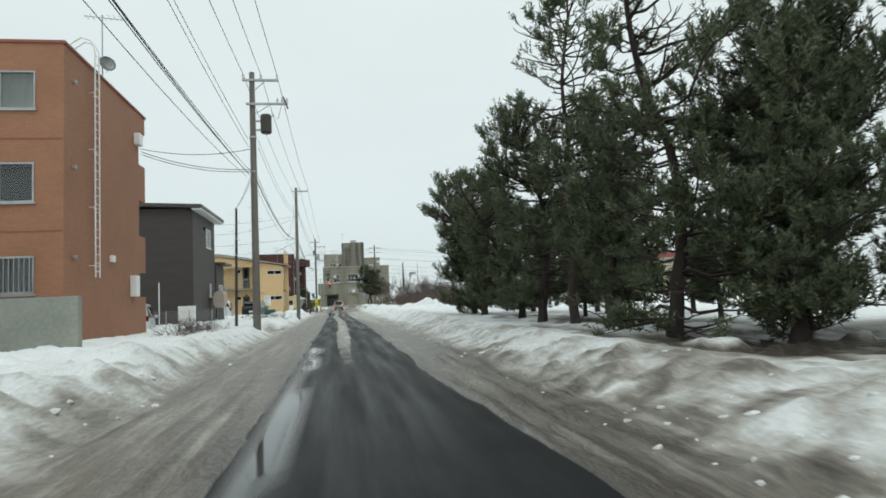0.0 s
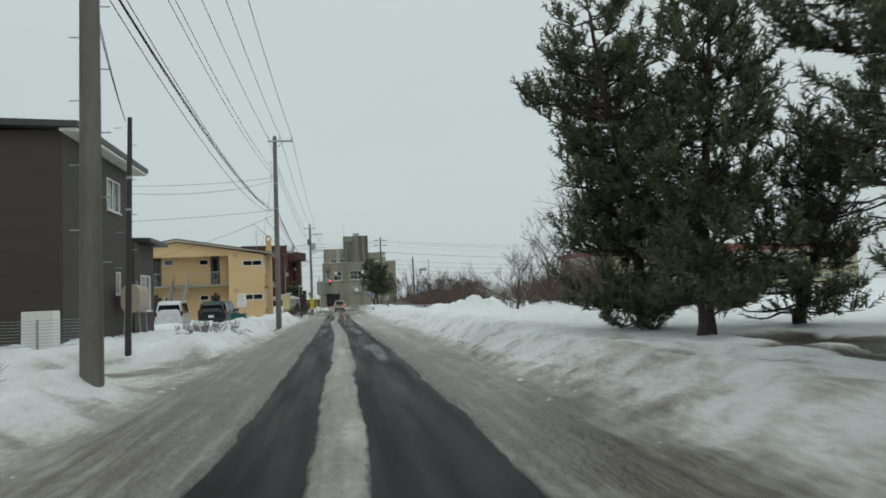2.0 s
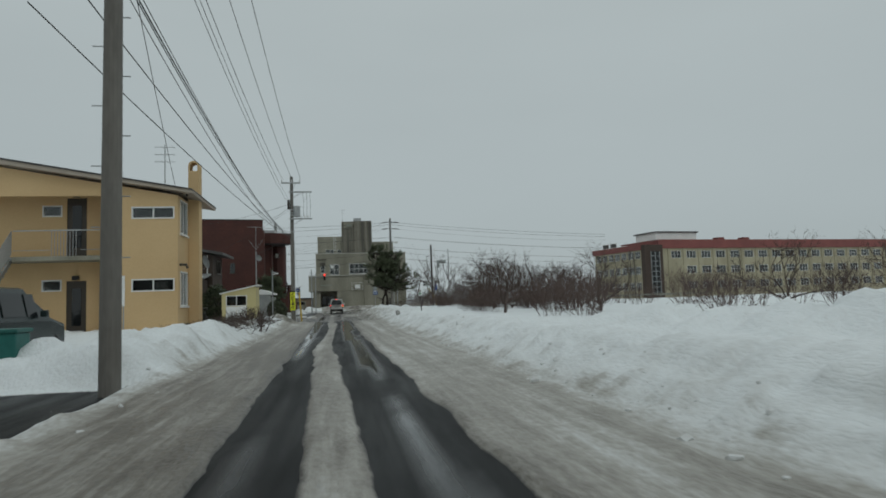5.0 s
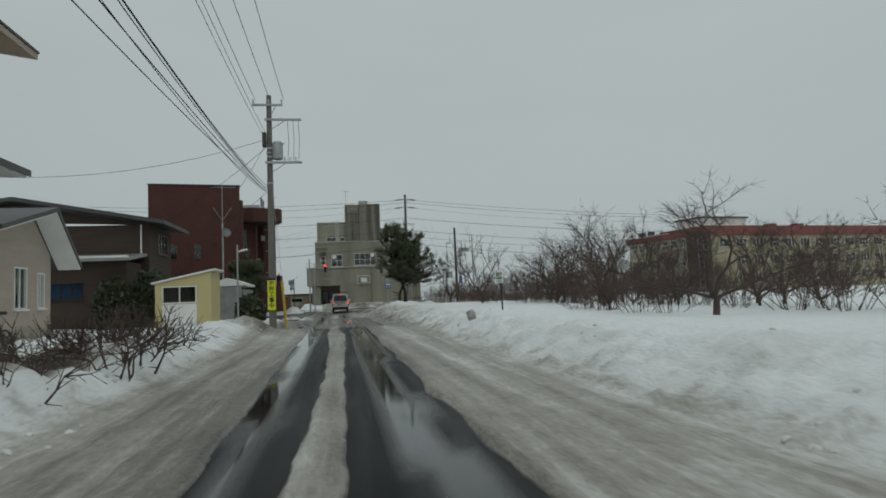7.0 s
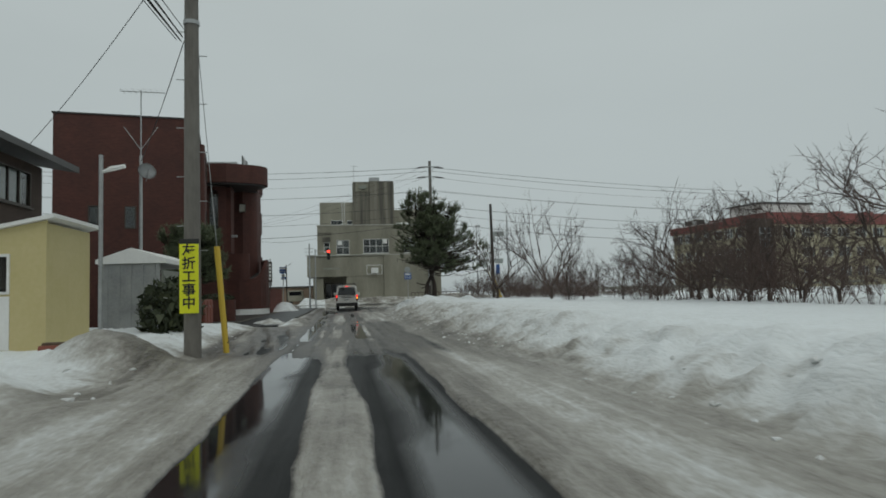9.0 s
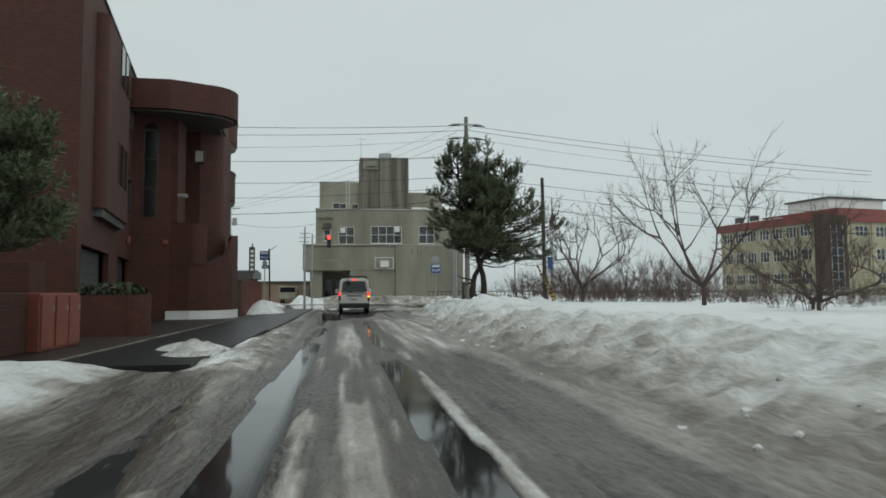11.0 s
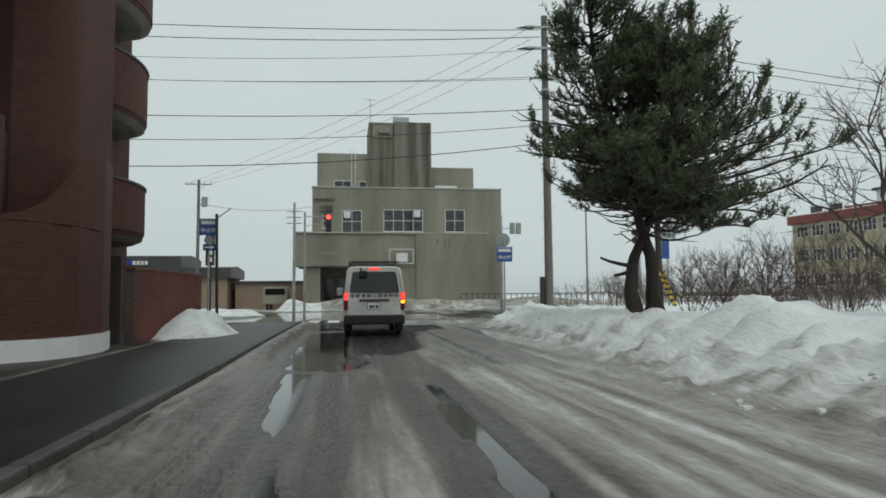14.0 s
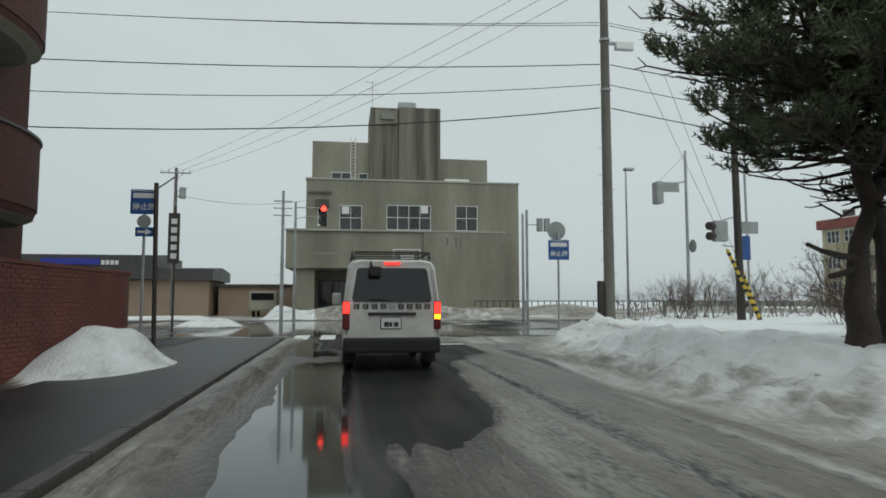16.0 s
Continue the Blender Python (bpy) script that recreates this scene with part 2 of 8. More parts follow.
def slab(bm, side, at, u0, u1, z0, z1, d0, d1, bevel=0.0):
    """A block on a wall: d0 to d1 is its depth behind the wall's face (negative: proud of it)."""
    s = {"S": 1, "N": -1, "E": -1, "W": 1}[side]
    p, q = at + s * d0, at + s * d1
    if side in "SN":
        return box(bm, u0, u1, min(p, q), max(p, q), z0, z1, bevel)
    return box(bm, min(p, q), max(p, q), u0, u1, z0, z1, bevel)


def window(parent, side, at, u0, u1, z0, z1, cols=2, rows=1, frame=None, sill=True, behind=None, grille=0, name="window"):
    """A window in an opening: frame, mullions, panes, sill and what shows behind the glass."""
    frame = frame or M_FRAME
    bm = bmesh.new()
    t = 0.05
    for a, b, c, d in ((u0, u1, z0, z0 + t), (u0, u1, z1 - t, z1), (u0, u0 + t, z0 + t, z1 - t), (u1 - t, u1, z0 + t, z1 - t)):
        slab(bm, side, at, a, b, c, d, -0.03, 0.09)
    for i in range(1, cols):
        u = u0 + (u1 - u0) * i / cols
        slab(bm, side, at, u - t / 2, u + t / 2, z0 + t, z1 - t, 0.0, 0.08)
    for i in range(1, rows):
        z = z0 + (z1 - z0) * i / rows
        slab(bm, side, at, u0 + t, u1 - t, z - t / 2, z + t / 2, 0.004, 0.076)
    w = part(name, bm, frame, parent)
    for i in range(cols):
        for j in range(rows):
            a, b = u0 + (u1 - u0) * i / cols + t / 2, u0 + (u1 - u0) * (i + 1) / cols - t / 2
            c, d = z0 + (z1 - z0) * j / rows + t / 2, z0 + (z1 - z0) * (j + 1) / rows - t / 2
            part("pane", slab(bmesh.new(), side, at, a, b, c, d, 0.035 + 0.012 * (i % 2), 0.043 + 0.012 * (i % 2)), M_GLASS, w)
    if sill:
        part("sill", slab(bmesh.new(), side, at, u0 - 0.06, u1 + 0.06, z0 - 0.06, z0 - 0.002, -0.09, 0.05), frame, w)
    # sheet behind the panes; its default tone paints in the room's darkness
    part("window_backing", slab(bmesh.new(), side, at, u0 - 0.1, u1 + 0.1, z0 - 0.1, z1 + 0.1, 0.32, 0.36), behind or M_ROOMSHADE, w)
    if grille:
        bm = bmesh.new()
        slab(bm, side, at, u0, u1, z0 + 0.03, z0 + 0.07, -0.16, -0.12)
        slab(bm, side, at, u0, u1, z1 - 0.07, z1 - 0.03, -0.16, -0.12)
        for k in range(grille):
            u = u0 + (u1 - u0) * (k + 0.5) / grille
            slab(bm, side, at, u - 0.012, u + 0.012, z0, z1, -0.155, -0.125)
        part("grille", bm, M_STEEL, w)
    return w


def room(h, x0, x1, y0, y1, z0, z1, mat, openings, thick=0.18, name="wall"):
    """Four walls under a house, with windows where openings say; {side: [(u0, u1, z0, z1, options)]}."""
    for side, at, u0, u1 in (("S", y0, x0, x1), ("N", y1, x0, x1), ("E", x1, y0 + thick, y1 - thick), ("W", x0, y0 + thick, y1 - thick)):
        rows = openings.get(side, [])
        part(name, pierced(side, at, u0, u1, z0, z1, [r[:4] for r in rows], thick), mat, h)
        for r in rows:
            if r[4] is not None:
                window(h, side, at, *r[:4], **r[4])


def segments(segs, sides=3):
    """Many short tapered sticks in one set of arrays: rows of p, q, r0, r1."""
    s = np.asarray(segs, float)
    p, q, r0, r1 = s[:, :3], s[:, 3:6], s[:, 6:7], s[:, 7:8]
    d = q - p
    d /= np.linalg.norm(d, axis=1, keepdims=True) + 1e-9
    ref = np.where(np.abs(d[:, 2:3]) < 0.9, [[0, 0, 1.0]], [[1.0, 0, 0]])
    u = np.cross(d, ref)
    u /= np.linalg.norm(u, axis=1, keepdims=True) + 1e-9
    w = np.cross(d, u)
    ring = [u * math.cos(a) + w * math.sin(a) for a in np.arange(sides) * 2 * math.pi / sides]
    v = np.stack([p + o * r0 for o in ring] + [q + o * r1 for o in ring], 1).reshape(-1, 3)
    k = np.arange(sides)
    f = np.stack([k, (k + 1) % sides, (k + 1) % sides + sides, k + sides], 1)
    f = (np.arange(len(s))[:, None, None] * 2 * sides + f[None]).reshape(-1, 4)
    return v, f


def loft(bm, stations):
    """Closed rings (lists of points of one length) joined one after the other, with end faces."""
    rings = [[bm.verts.new(p) for p in ring] for ring in stations]
    n = len(rings[0])
    for a, b in zip(rings, rings[1:]):
        for k in range(n):
            bm.faces.new((a[k], a[(k + 1) % n], b[(k + 1) % n], b[k]))
    bm.faces.new(rings[0][::-1])
    bm.faces.new(rings[-1])
    bmesh.ops.recalc_face_normals(bm, faces=bm.faces)
    return bm


# ---- ground: one sheet of snow to the horizon, the asphalt lying in it ----
def hashed(ix, iy, seed):
    h = (ix.astype(np.int64) * 374761393 + iy.astype(np.int64) * 668265263 + seed * 974634777) & 0x7FFFFFFF
    h = ((h ^ (h >> 13)) * 1274126177) & 0x7FFFFFFF
    return ((h ^ (h >> 16)) & 0xFFFF) / 65535.0


def vnoise(x, y, seed=0):
    ix, iy = np.floor(x), np.floor(y)
    fx, fy = x - ix, y - iy
    fx, fy = fx * fx * (3 - 2 * fx), fy * fy * (3 - 2 * fy)
    a, b, c, d = hashed(ix, iy, seed), hashed(ix + 1, iy, seed), hashed(ix, iy + 1, seed), hashed(ix + 1, iy + 1, seed)
    return (a + (b - a) * fx) * (1 - fy) + (c + (d - c) * fx) * fy


def fbm(x, y, seed=0, octaves=4):
    out, amp, tot = 0.0, 1.0, 0.0
    for o in range(octaves):
        out, tot = out + amp * vnoise(x * 2 ** o, y * 2 ** o, seed + 7 * o), tot + amp
        amp *= 0.5
    return out / tot


def ease(x, a, b):
    t = np.clip((x - a) / (b - a), 0, 1)
    return t * t * (3 - 2 * t)


def along(y, *pairs):
    return np.interp(y, [p[0] for p in pairs], [p[1] for p in pairs])


def lane_left(y):
    return along(y, (0, -0.42), (12, -0.34), (50, -0.42), (77, -0.66), (100, -0.95), (125, -1.35), (150, -1.5))


def lane_right(y):
    return along(y, (0, 2.5), (6, 2.4), (12, 2.2), (38, 2.2), (52, 1.95), (77, 1.62), (100, 1.7), (125, 2.0), (150, 2.2))


def shoulder_left(y):
    return along(y, (0, -1.85), (40, -2.15), (80, -2.2), (104, -2.7), (114, -2.6), (122, -2.2), (150, -2.2))


def shoulder_right(y):
    return along(y, (0, 3.15), (20, 3.3), (40, 3.6), (84, 3.6), (97, 3.3), (105, 2.75), (120, 2.8), (125, 3.2), (132, 3.6), (138, 4.1), (144, 4.8), (148, 6.4), (151, 10.0), (156, 18.0))


def snow_height(x, y):
    """Height of the snow over the asphalt; under nought it lies bare. Second: how dirty it is, with shade painted into
    the right bank.
    """
    wob = 0.14 * (fbm(x * 0 + 3, y * 0.7, 1, 4) - 0.5) + 0.05 * (fbm(x * 0 + 1, y * 3.1, 19, 2) - 0.5)
    ll, lr = lane_left(y) + wob, lane_right(y) + 0.2 * (fbm(x * 0 + 9, y * 0.6, 2, 4) - 0.5)
    sl, sr = shoulder_left(y) + 0.5 * (fbm(x * 0, y * 0.5, 3, 3) - 0.5), shoulder_right(y) + 0.35 * (fbm(x * 0 + 5, y * 0.45, 4, 4) - 0.5)
    wander = 0.25 * (fbm(x * 0, y * 0.08, 77, 2) - 0.5)
    rut = 0.55 * (fbm((x + wander) * 2.6, y * 0.05, 11, 3) - 0.5) + 0.45 * (fbm((x + wander) * 7.0, y * 0.13, 12, 3) - 0.5)
    crumb = fbm(x * 5.0, y * 2.0, 16, 2) - 0.5
    lump = fbm(x * 0.9, y * 0.9, 5, 4) - 0.5
    clod = fbm(x * 3.2, y * 3.2, 6, 3) - 0.5
    # bare lane with a strip of packed snow between the wheels
    mid = along(y, (0, 0.9), (20, 0.72), (38, 0.81), (50, 0.75), (68, 0.24), (77, 0.34), (86, 0.38), (93, 0.36), (100, 0.12), (118, 0.12), (135, 0.3))
    half = along(y, (0, 0.06), (10, 0.10), (18, 0.16), (25, 0.26), (38, 0.27), (45, 0.27), (62, 0.28), (68, 0.28), (74, 0.19), (80, 0.15), (86, 0.21), (93, 0.33), (98, 0.2), (110, 0.2), (130, 0.25))
    keep = along(y, (0, -0.03), (10, -0.016), (16, 0.0), (24, 0.026), (60, 0.03), (84, 0.03), (95, 0.018), (100, 0.008), (126, 0.004), (132, -0.03))
    strip = keep + 0.03 * (fbm(x * 3, y * 0.5, 8, 3) - 0.5) + 0.02 * crumb
    off = np.abs(x - mid - 0.12 * (fbm(x * 0, y * 0.35, 21, 3) - 0.5) - 0.05 * (fbm(x * 0, y * 2.2, 22, 2) - 0.5))
    inlane = -0.05 + (strip + 0.05) * (1 - ease(off, half * 0.75, half * 1.3 + 0.06))
    lane = ease(x, ll - 0.05, ll + 0.06) * (1 - ease(x, lr - 0.06, lr + 0.07))
    # churned shoulders
    sh = np.maximum(0.05 + 0.10 * rut + 0.035 * crumb, 0.008) + 0.03 * ease(np.abs(x - (ll + lr) / 2), 1.3, 2.6)
    # banks and the white field behind them
    hb_r = along(y, (0, 0.42), (30, 0.45), (40, 0.62), (60, 0.55), (85, 0.5), (110, 0.56), (128, 0.58), (142, 0.46), (152, 0.4))
    hb_l = along(y, (-10, 0.5), (5, 0.5), (20, 0.36), (32, 0.30), (44, 0.40), (50, 0.34), (56, 0.5), (66, 0.45), (84, 0.38), (90, 0.2), (97, 0.16), (106, 0.28), (111, 0.2), (114, 0.02))
    rise_r, rise_l = ease(x, sr, sr + along(y, (96, 1.7), (110, 2.7), (136, 2.7), (146, 1.7))), ease(-x, -sl, -sl + 1.1)
    crest_r = np.exp(-((x - sr - 1.5) / 0.75) ** 2) * along(y, (0, 0.04), (34, 0.05), (46, 0.08), (60, 0.08), (75, 0.08), (105, 0.06), (118, 0.09), (132, 0.12), (142, 0.10), (148, 0.1))
    crest_l = np.exp(-((x - sl + 1.3) / 0.7) ** 2) * along(y, (0, 0.15), (20, 0.05), (42, 0.08), (47, 0.16), (51, 0.12), (58, 0.1), (60, 0.3), (70, 0.2), (86, 0.2), (90, 0.05), (112, 0.0))
    lumps = ease(fbm(x * 2.1, y * 2.1, 83, 2), 0.56, 0.74) * np.exp(-((x - sr - 0.9) / 0.9) ** 2) * along(y, (0, 0.10), (20, 0.06), (40, 0.06), (60, 0.08), (80, 0.10), (104, 0.11), (124, 0.14), (140, 0.2))
    right = hb_r * rise_r + crest_r * (0.8 + 1.0 * lump + 0.8 * clod) + lumps + rise_r * (along(y, (10, 0.14), (20, 0.08), (92, 0.10), (102, 0.07), (122, 0.11), (130, 0.16)) * lump + along(y, (12, 0.9), (24, 0.5), (90, 0.6), (102, 0.5), (112, 0.85), (122, 1.0), (130, 1.2)) * (0.12 * clod + 0.12 * crumb) * np.exp(-np.maximum(x - sr - along(y, (96, 1.0), (108, 2.2), (136, 2.2), (146, 1.0)), 0) / 1.0) - 0.10 * ease(fbm(x * 1.7, y * 1.7, 81, 2), 0.62, 0.8))
    ridge_ = np.exp(-((x - 7.5 - 0.4 * (fbm(x * 0, y * 0.2, 63, 2) - 0.5)) / 1.0) ** 2) * ease(y, 44, 50) * (1 - ease(y, 60, 67)) * (0.34 + 0.9 * lump + 0.26 * ease(fbm(x * 1.25, y * 1.25, 64, 2), 0.44, 0.56) + 0.2 * clod)
    rubble = ease(fbm(x * 2.4, y * 2.4, 65, 2), 0.44, 0.6) * 0.075 + ease(fbm(x * 4.2, y * 3.4, 66, 2), 0.44, 0.6) * 0.06
    right = right + np.maximum(ridge_, 0) + rubble * ease(x, sr - 0.1, sr + 0.5) * (1 - ease(x, sr + 3.0, sr + 4.5)) * along(y, (20, 0.2), (60, 0.4), (98, 0.55), (112, 0.8), (124, 1.0), (146, 1.0), (149, 0.0))
    left = hb_l * rise_l + crest_l * (0.5 + 1.6 * (lump + 0.3)) + rise_l * np.minimum(hb_l, 0.4) * (0.8 * lump + 0.5 * clod)
    left = left + rubble * rise_l * along(y, (0, 0.7), (40, 0.6), (47, 1.1), (60, 0.8), (86, 0.6), (108, 0.6), (112, 0.0))
    h = np.where(x > (ll + lr) / 2, sh + right, sh + left)
    h = h * (1 - lane) + inlane * lane
    # how dirty and shaded: clean field, grey shoulders with lengthwise streaks
    shoulder_l = along(y, (0, 0.84), (14, 0.82), (22, 0.74), (40, 0.70), (64, 0.72), (80, 0.62), (92, 0.54), (98, 0.7), (103, 0.88), (110, 0.86), (116, 0.6), (150, 0.6))
    shoulder_r = along(y, (0, 0.92), (14, 0.86), (22, 0.74), (40, 0.66), (64, 0.52), (84, 0.52), (96, 0.6), (103, 0.86), (114, 0.82), (120, 0.66), (128, 0.58), (146, 0.6))
    clean_r, clean_l = ease(x, sr - 0.35, sr + 0.8), ease(-x, -sl - 0.25, -sl + 0.7)
    # right bank: besides real grime, the pines' shade is painted in below y 40
    face = along(y, (0, 0.85), (7, 0.7), (14, 0.46), (24, 0.38), (34, 0.34), (44, 0.12), (90, 0.18), (100, 0.62), (114, 0.8), (126, 0.5), (138, 0.28), (146, 0.18))
    dirt_shade = np.where(x > 0.5, shoulder_r * (1 - clean_r) + face * clean_r * np.exp(-np.maximum(x - sr, 0) / along(y, (4, 4.0), (16, 3.6), (34, 3.2), (46, 2.0), (96, 1.8), (106, 3.4), (134, 3.2), (145, 1.8))) * (0.75 + along(y, (92, 1.4), (102, 0.5), (124, 0.7), (132, 1.2)) * (clod + 0.6 * lump)), shoulder_l * (1 - clean_l) + along(y, (0, 0.42), (12, 0.34), (24, 0.2), (60, 0.16)) * clean_l * np.exp(-np.maximum(sl - x, 0) / along(y, (0, 3.0), (16, 2.2), (30, 1.3))) * (1 + 1.2 * clod + 0.8 * lump))
    soil = np.where(x > 0.5, 1 - clean_r, 1 - clean_l)
    dirt_shade = dirt_shade + soil * (0.62 * rut + 0.22 * (fbm(x * 1.1, y * 0.35, 14, 3) - 0.5) + 0.12 * crumb)
    skirt = np.where(x > 0.5, np.exp(-np.abs(x - sr - 0.3) / 0.9), np.exp(-np.abs(sl - 0.3 - x) / 0.9))
    dirt_shade = dirt_shade + (1 - soil) * skirt * (0.22 * ease(clod, 0.02, 0.26) + 0.10 * ease(fbm(x * 0.8, y * 0.6, 29, 3), 0.45, 0.7))
    edge = np.exp(-(np.minimum(np.abs(x - ll), np.abs(x - lr)) / 0.16) ** 2)
    dirt_shade = dirt_shade + 0.10 * edge * (y < 98)
    dirt_shade = np.where(lane > 0.5, along(y, (30, 0.56), (60, 0.62), (80, 0.54)) + 0.5 * rut + 0.3 * (fbm(x * 2, y * 0.6, 17, 3) - 0.5), dirt_shade)
    # wet, streaked slush over the whole lane before the junction
    wet = ease(y, 94, 101) * ease(x, ll - 0.25, ll - 0.05) * (1 - ease(x, sr - 0.5, sr)) * (1 - ease(y, 146, 149))
    film_ = 0.013 + 0.045 * rut + 0.01 * crumb
    soft = np.abs(x - mid - wander * 0.6)
    tone = np.where(x > 1.15, along(y, (96, 0.66), (103, 0.90), (114, 0.86), (121, 0.70), (130, 0.60), (148, 0.6)), along(y, (96, 0.84), (104, 1.04), (114, 1.02), (120, 0.94), (128, 0.84), (148, 0.8)))
    tone = tone + 1.35 * rut + 0.26 * (fbm(x * 1.6, y * 0.5, 24, 4) - 0.5) + 0.12 * crumb
    torn = fbm(x * 7.0, y * 0.38, 26, 4) - 0.5
    white = ease(0.56 * (1 - ease(soft, 0.08, 0.46)) * (1 - ease(y, 132, 138)) + 0.22 * (fbm(x * 0.8, y * 0.3, 25, 3) - 0.5) + 1.0 * torn, 0.38, 0.68) * 0.78
    for at, wide, a, b in ((-0.27, 0.06, 101, 116), (0.47, 0.05, 101, 117), (1.12, 0.07, 101, 119), (-1.15, 0.10, 102, 124)):
        line = np.exp(-((x - at - 0.14 * (fbm(x * 0, y * 0.4, 35 + int(10 * at), 3) - 0.5)) / wide) ** 2) * ease(y, a, a + 2) * (1 - ease(y, b - 3, b))
        line = ease(line * 0.62 + 1.2 * torn + 0.9 * (fbm(x * 0 + at, y * 0.9, 36, 3) - 0.5) + 0.5 * crumb, 0.38, 0.64) * (line > 0.03)
        white, film_ = np.maximum(white, 0.72 * line), film_ + 0.02 * line
    tone = tone * (1 - white) + white * (0.38 + 0.7 * rut + 0.3 * crumb)
    film_ = film_ + 0.015 * white
    pools = 0.0
    for at, wide, a, b in ((-0.66, 0.23, 103, 127), (0.80, 0.22, 103, 114.5), (-0.84, 0.26, 124, 131.5), (0.9, 0.14, 114, 130)):
        lake = np.exp(-((x - at - 0.2 * (fbm(x * 0, y * 0.3, 45 + int(10 * at), 3) - 0.5)) / wide) ** 4) * ease(y, a, a + 1.5) * (1 - ease(y, b - 2, b))
        pools = np.maximum(pools, ease(lake * (1 if b < 122 else 0.75) + 1.1 * (fbm(x * 3.0, y * 0.32, 46, 4) - 0.5), 0.42, 0.62))
    lake = np.exp(-((x + 0.5 - 0.25 * (fbm(x * 0, y * 0.5, 48, 3) - 0.5)) / 0.72) ** 4) * ease(y, 129.5, 131.2) * (1 - ease(y, 140, 142))
    ahead = ease(x, -0.4, -0.1) * (1 - ease(x - 0.12 * (y - 134) - 0.5 * (fbm(x * 0, y * 0.6, 49, 3) - 0.5), 1.0, 1.45)) * ease(y, 131.5, 134.5)
    pools = np.maximum(pools, np.maximum(lake, ahead))
    pools = np.maximum(pools, ease(y, 141, 144.5) * (x < 3.2) * (x > -1.5))
    film_ = film_ * (1 - pools) + (-0.018 + 0.008 * crumb + 0.02 * (fbm(x * 1.5, y * 0.8, 47, 3) - 0.5)) * pools
    # wheel tracks side by side near the junction: dark, wet and scraped white by turns
    xs = x - 0.16 * (fbm(x * 0, y * 0.22, 91, 3) - 0.5) - 0.06 * (fbm(x * 0, y * 1.4, 92, 2) - 0.5) - 0.05 * torn
    band = along(xs, (-1.5, 0.56), (-1.14, 0.55), (-1.06, 0.95), (-0.96, 0.93), (-0.9, 0.74), (-0.46, 0.74), (-0.4, 0.97), (-0.2, 0.96), (-0.12, 0.50), (0.36, 0.50), (0.45, 0.9), (0.68, 0.92), (0.73, 0.74), (0.98, 0.74), (1.03, 1.0), (1.2, 0.98), (1.28, 0.62), (2.4, 0.56), (3.0, 0.5))
    deep_ = along(band, (0.5, 0.034), (0.76, 0.016), (0.95, 0.004)) + 0.03 * rut + 0.008 * crumb
    deep_ = np.maximum(deep_, 0.006)
    late = ease(y, 122, 127)
    band = band + 0.05 + late * 0.26 * (x < 1.25) + (0.75 + 0.3 * (x > 1.2)) * rut + 0.5 * torn + 0.1 * crumb
    bands = ease(y, 113.5, 117) * (1 - ease(y, 128.5, 131.5)) * (x > -1.5)
    tone, film_ = tone * (1 - bands) + band * bands, film_ * (1 - bands * (1 - 0.8 * pools)) + deep_ * bands * (1 - 0.8 * pools)
    h, dirt_shade = h * (1 - wet) + film_ * wet, dirt_shade * (1 - wet) + tone * wet
    churn = ease(y, 98, 102) * (1 - ease(y, 109, 112)) * ease(-x, 0.95, 1.2) * (1 - ease(-x, 2.5, 3.0))
    comb = fbm((x + 0.10 * (y - 104)) * 3.4, y * 0.16, 57, 3) - 0.5
    torn2 = fbm(x * 2.2, y * 1.3, 58, 4) - 0.5
    h = h + churn * (0.22 * comb + 0.08 * torn2)
    dirt_shade = dirt_shade + churn * (0.08 - 1.5 * comb + 0.35 * ease(torn2 - 1.2 * comb, 0.02, 0.2))
    # the open way in on the other side
    open_l = ease(y, 88, 92) * (1 - ease(y, 111, 114)) * (x < sl)
    dirt_shade = dirt_shade + open_l * (0.10 + 0.5 * (fbm(x * 0.6, y * 0.8, 23, 3) - 0.42)) * np.exp(-np.maximum(sl - x, 0) / 2.0)
    # the needle-strewn bare patches under the pines show through
    shade = np.exp(-((x - 8.2) / 2.2) ** 2) * ease(y, 2, 8) * (1 - ease(y, 28, 33))
    bare_ = np.clip(shade * ease(fbm(x * 0.7, y * 0.35, 41, 3), 0.45, 0.6) * 1.3, 0, 1)
    h, dirt_shade = h - bare_ * 0.12, dirt_shade + 1.2 * bare_
    litter = 1.2 * np.exp(-((y - 9.4 - 0.2 * (x - 7)) / 1.6) ** 2) * ease(x, 5.2, 6.2) * (1 - ease(x, 13, 16)) + np.exp(-((y - 26.8) / 0.8) ** 2 - ((x - 8.2) / 1.3) ** 2)
    bare_ = np.clip(litter * ease(fbm(x * 0.9, y * 0.9, 42, 3), 0.3, 0.5) * 1.5, 0, 1)
    h, dirt_shade = h - bare_ * 0.14, dirt_shade + 1.1 * bare_
    patch = np.exp(-(((x - 8.9 + 0.5 * (y - 140.4)) / 1.3) ** 2) - ((y - 140.4) / 2.6) ** 2) * 1.3
    bare_ = np.clip(patch * ease(fbm(x * 0.8, y * 0.8, 43, 3), 0.36, 0.5) * 1.4, 0, 1)
    h, dirt_shade = h - bare_ * 0.15, dirt_shade + 1.2 * bare_
    bed = ease(-x, 2.9, 3.4) * (1 - ease(-x, 5.6, 6.2)) * ease(y, 72, 73.5) * (1 - ease(y, 80, 83)) * ease(fbm(x * 0.6, y * 0.5, 44, 3), 0.40, 0.52)
    h, dirt_shade = h - 0.12 * bed, dirt_shade + 1.0 * bed
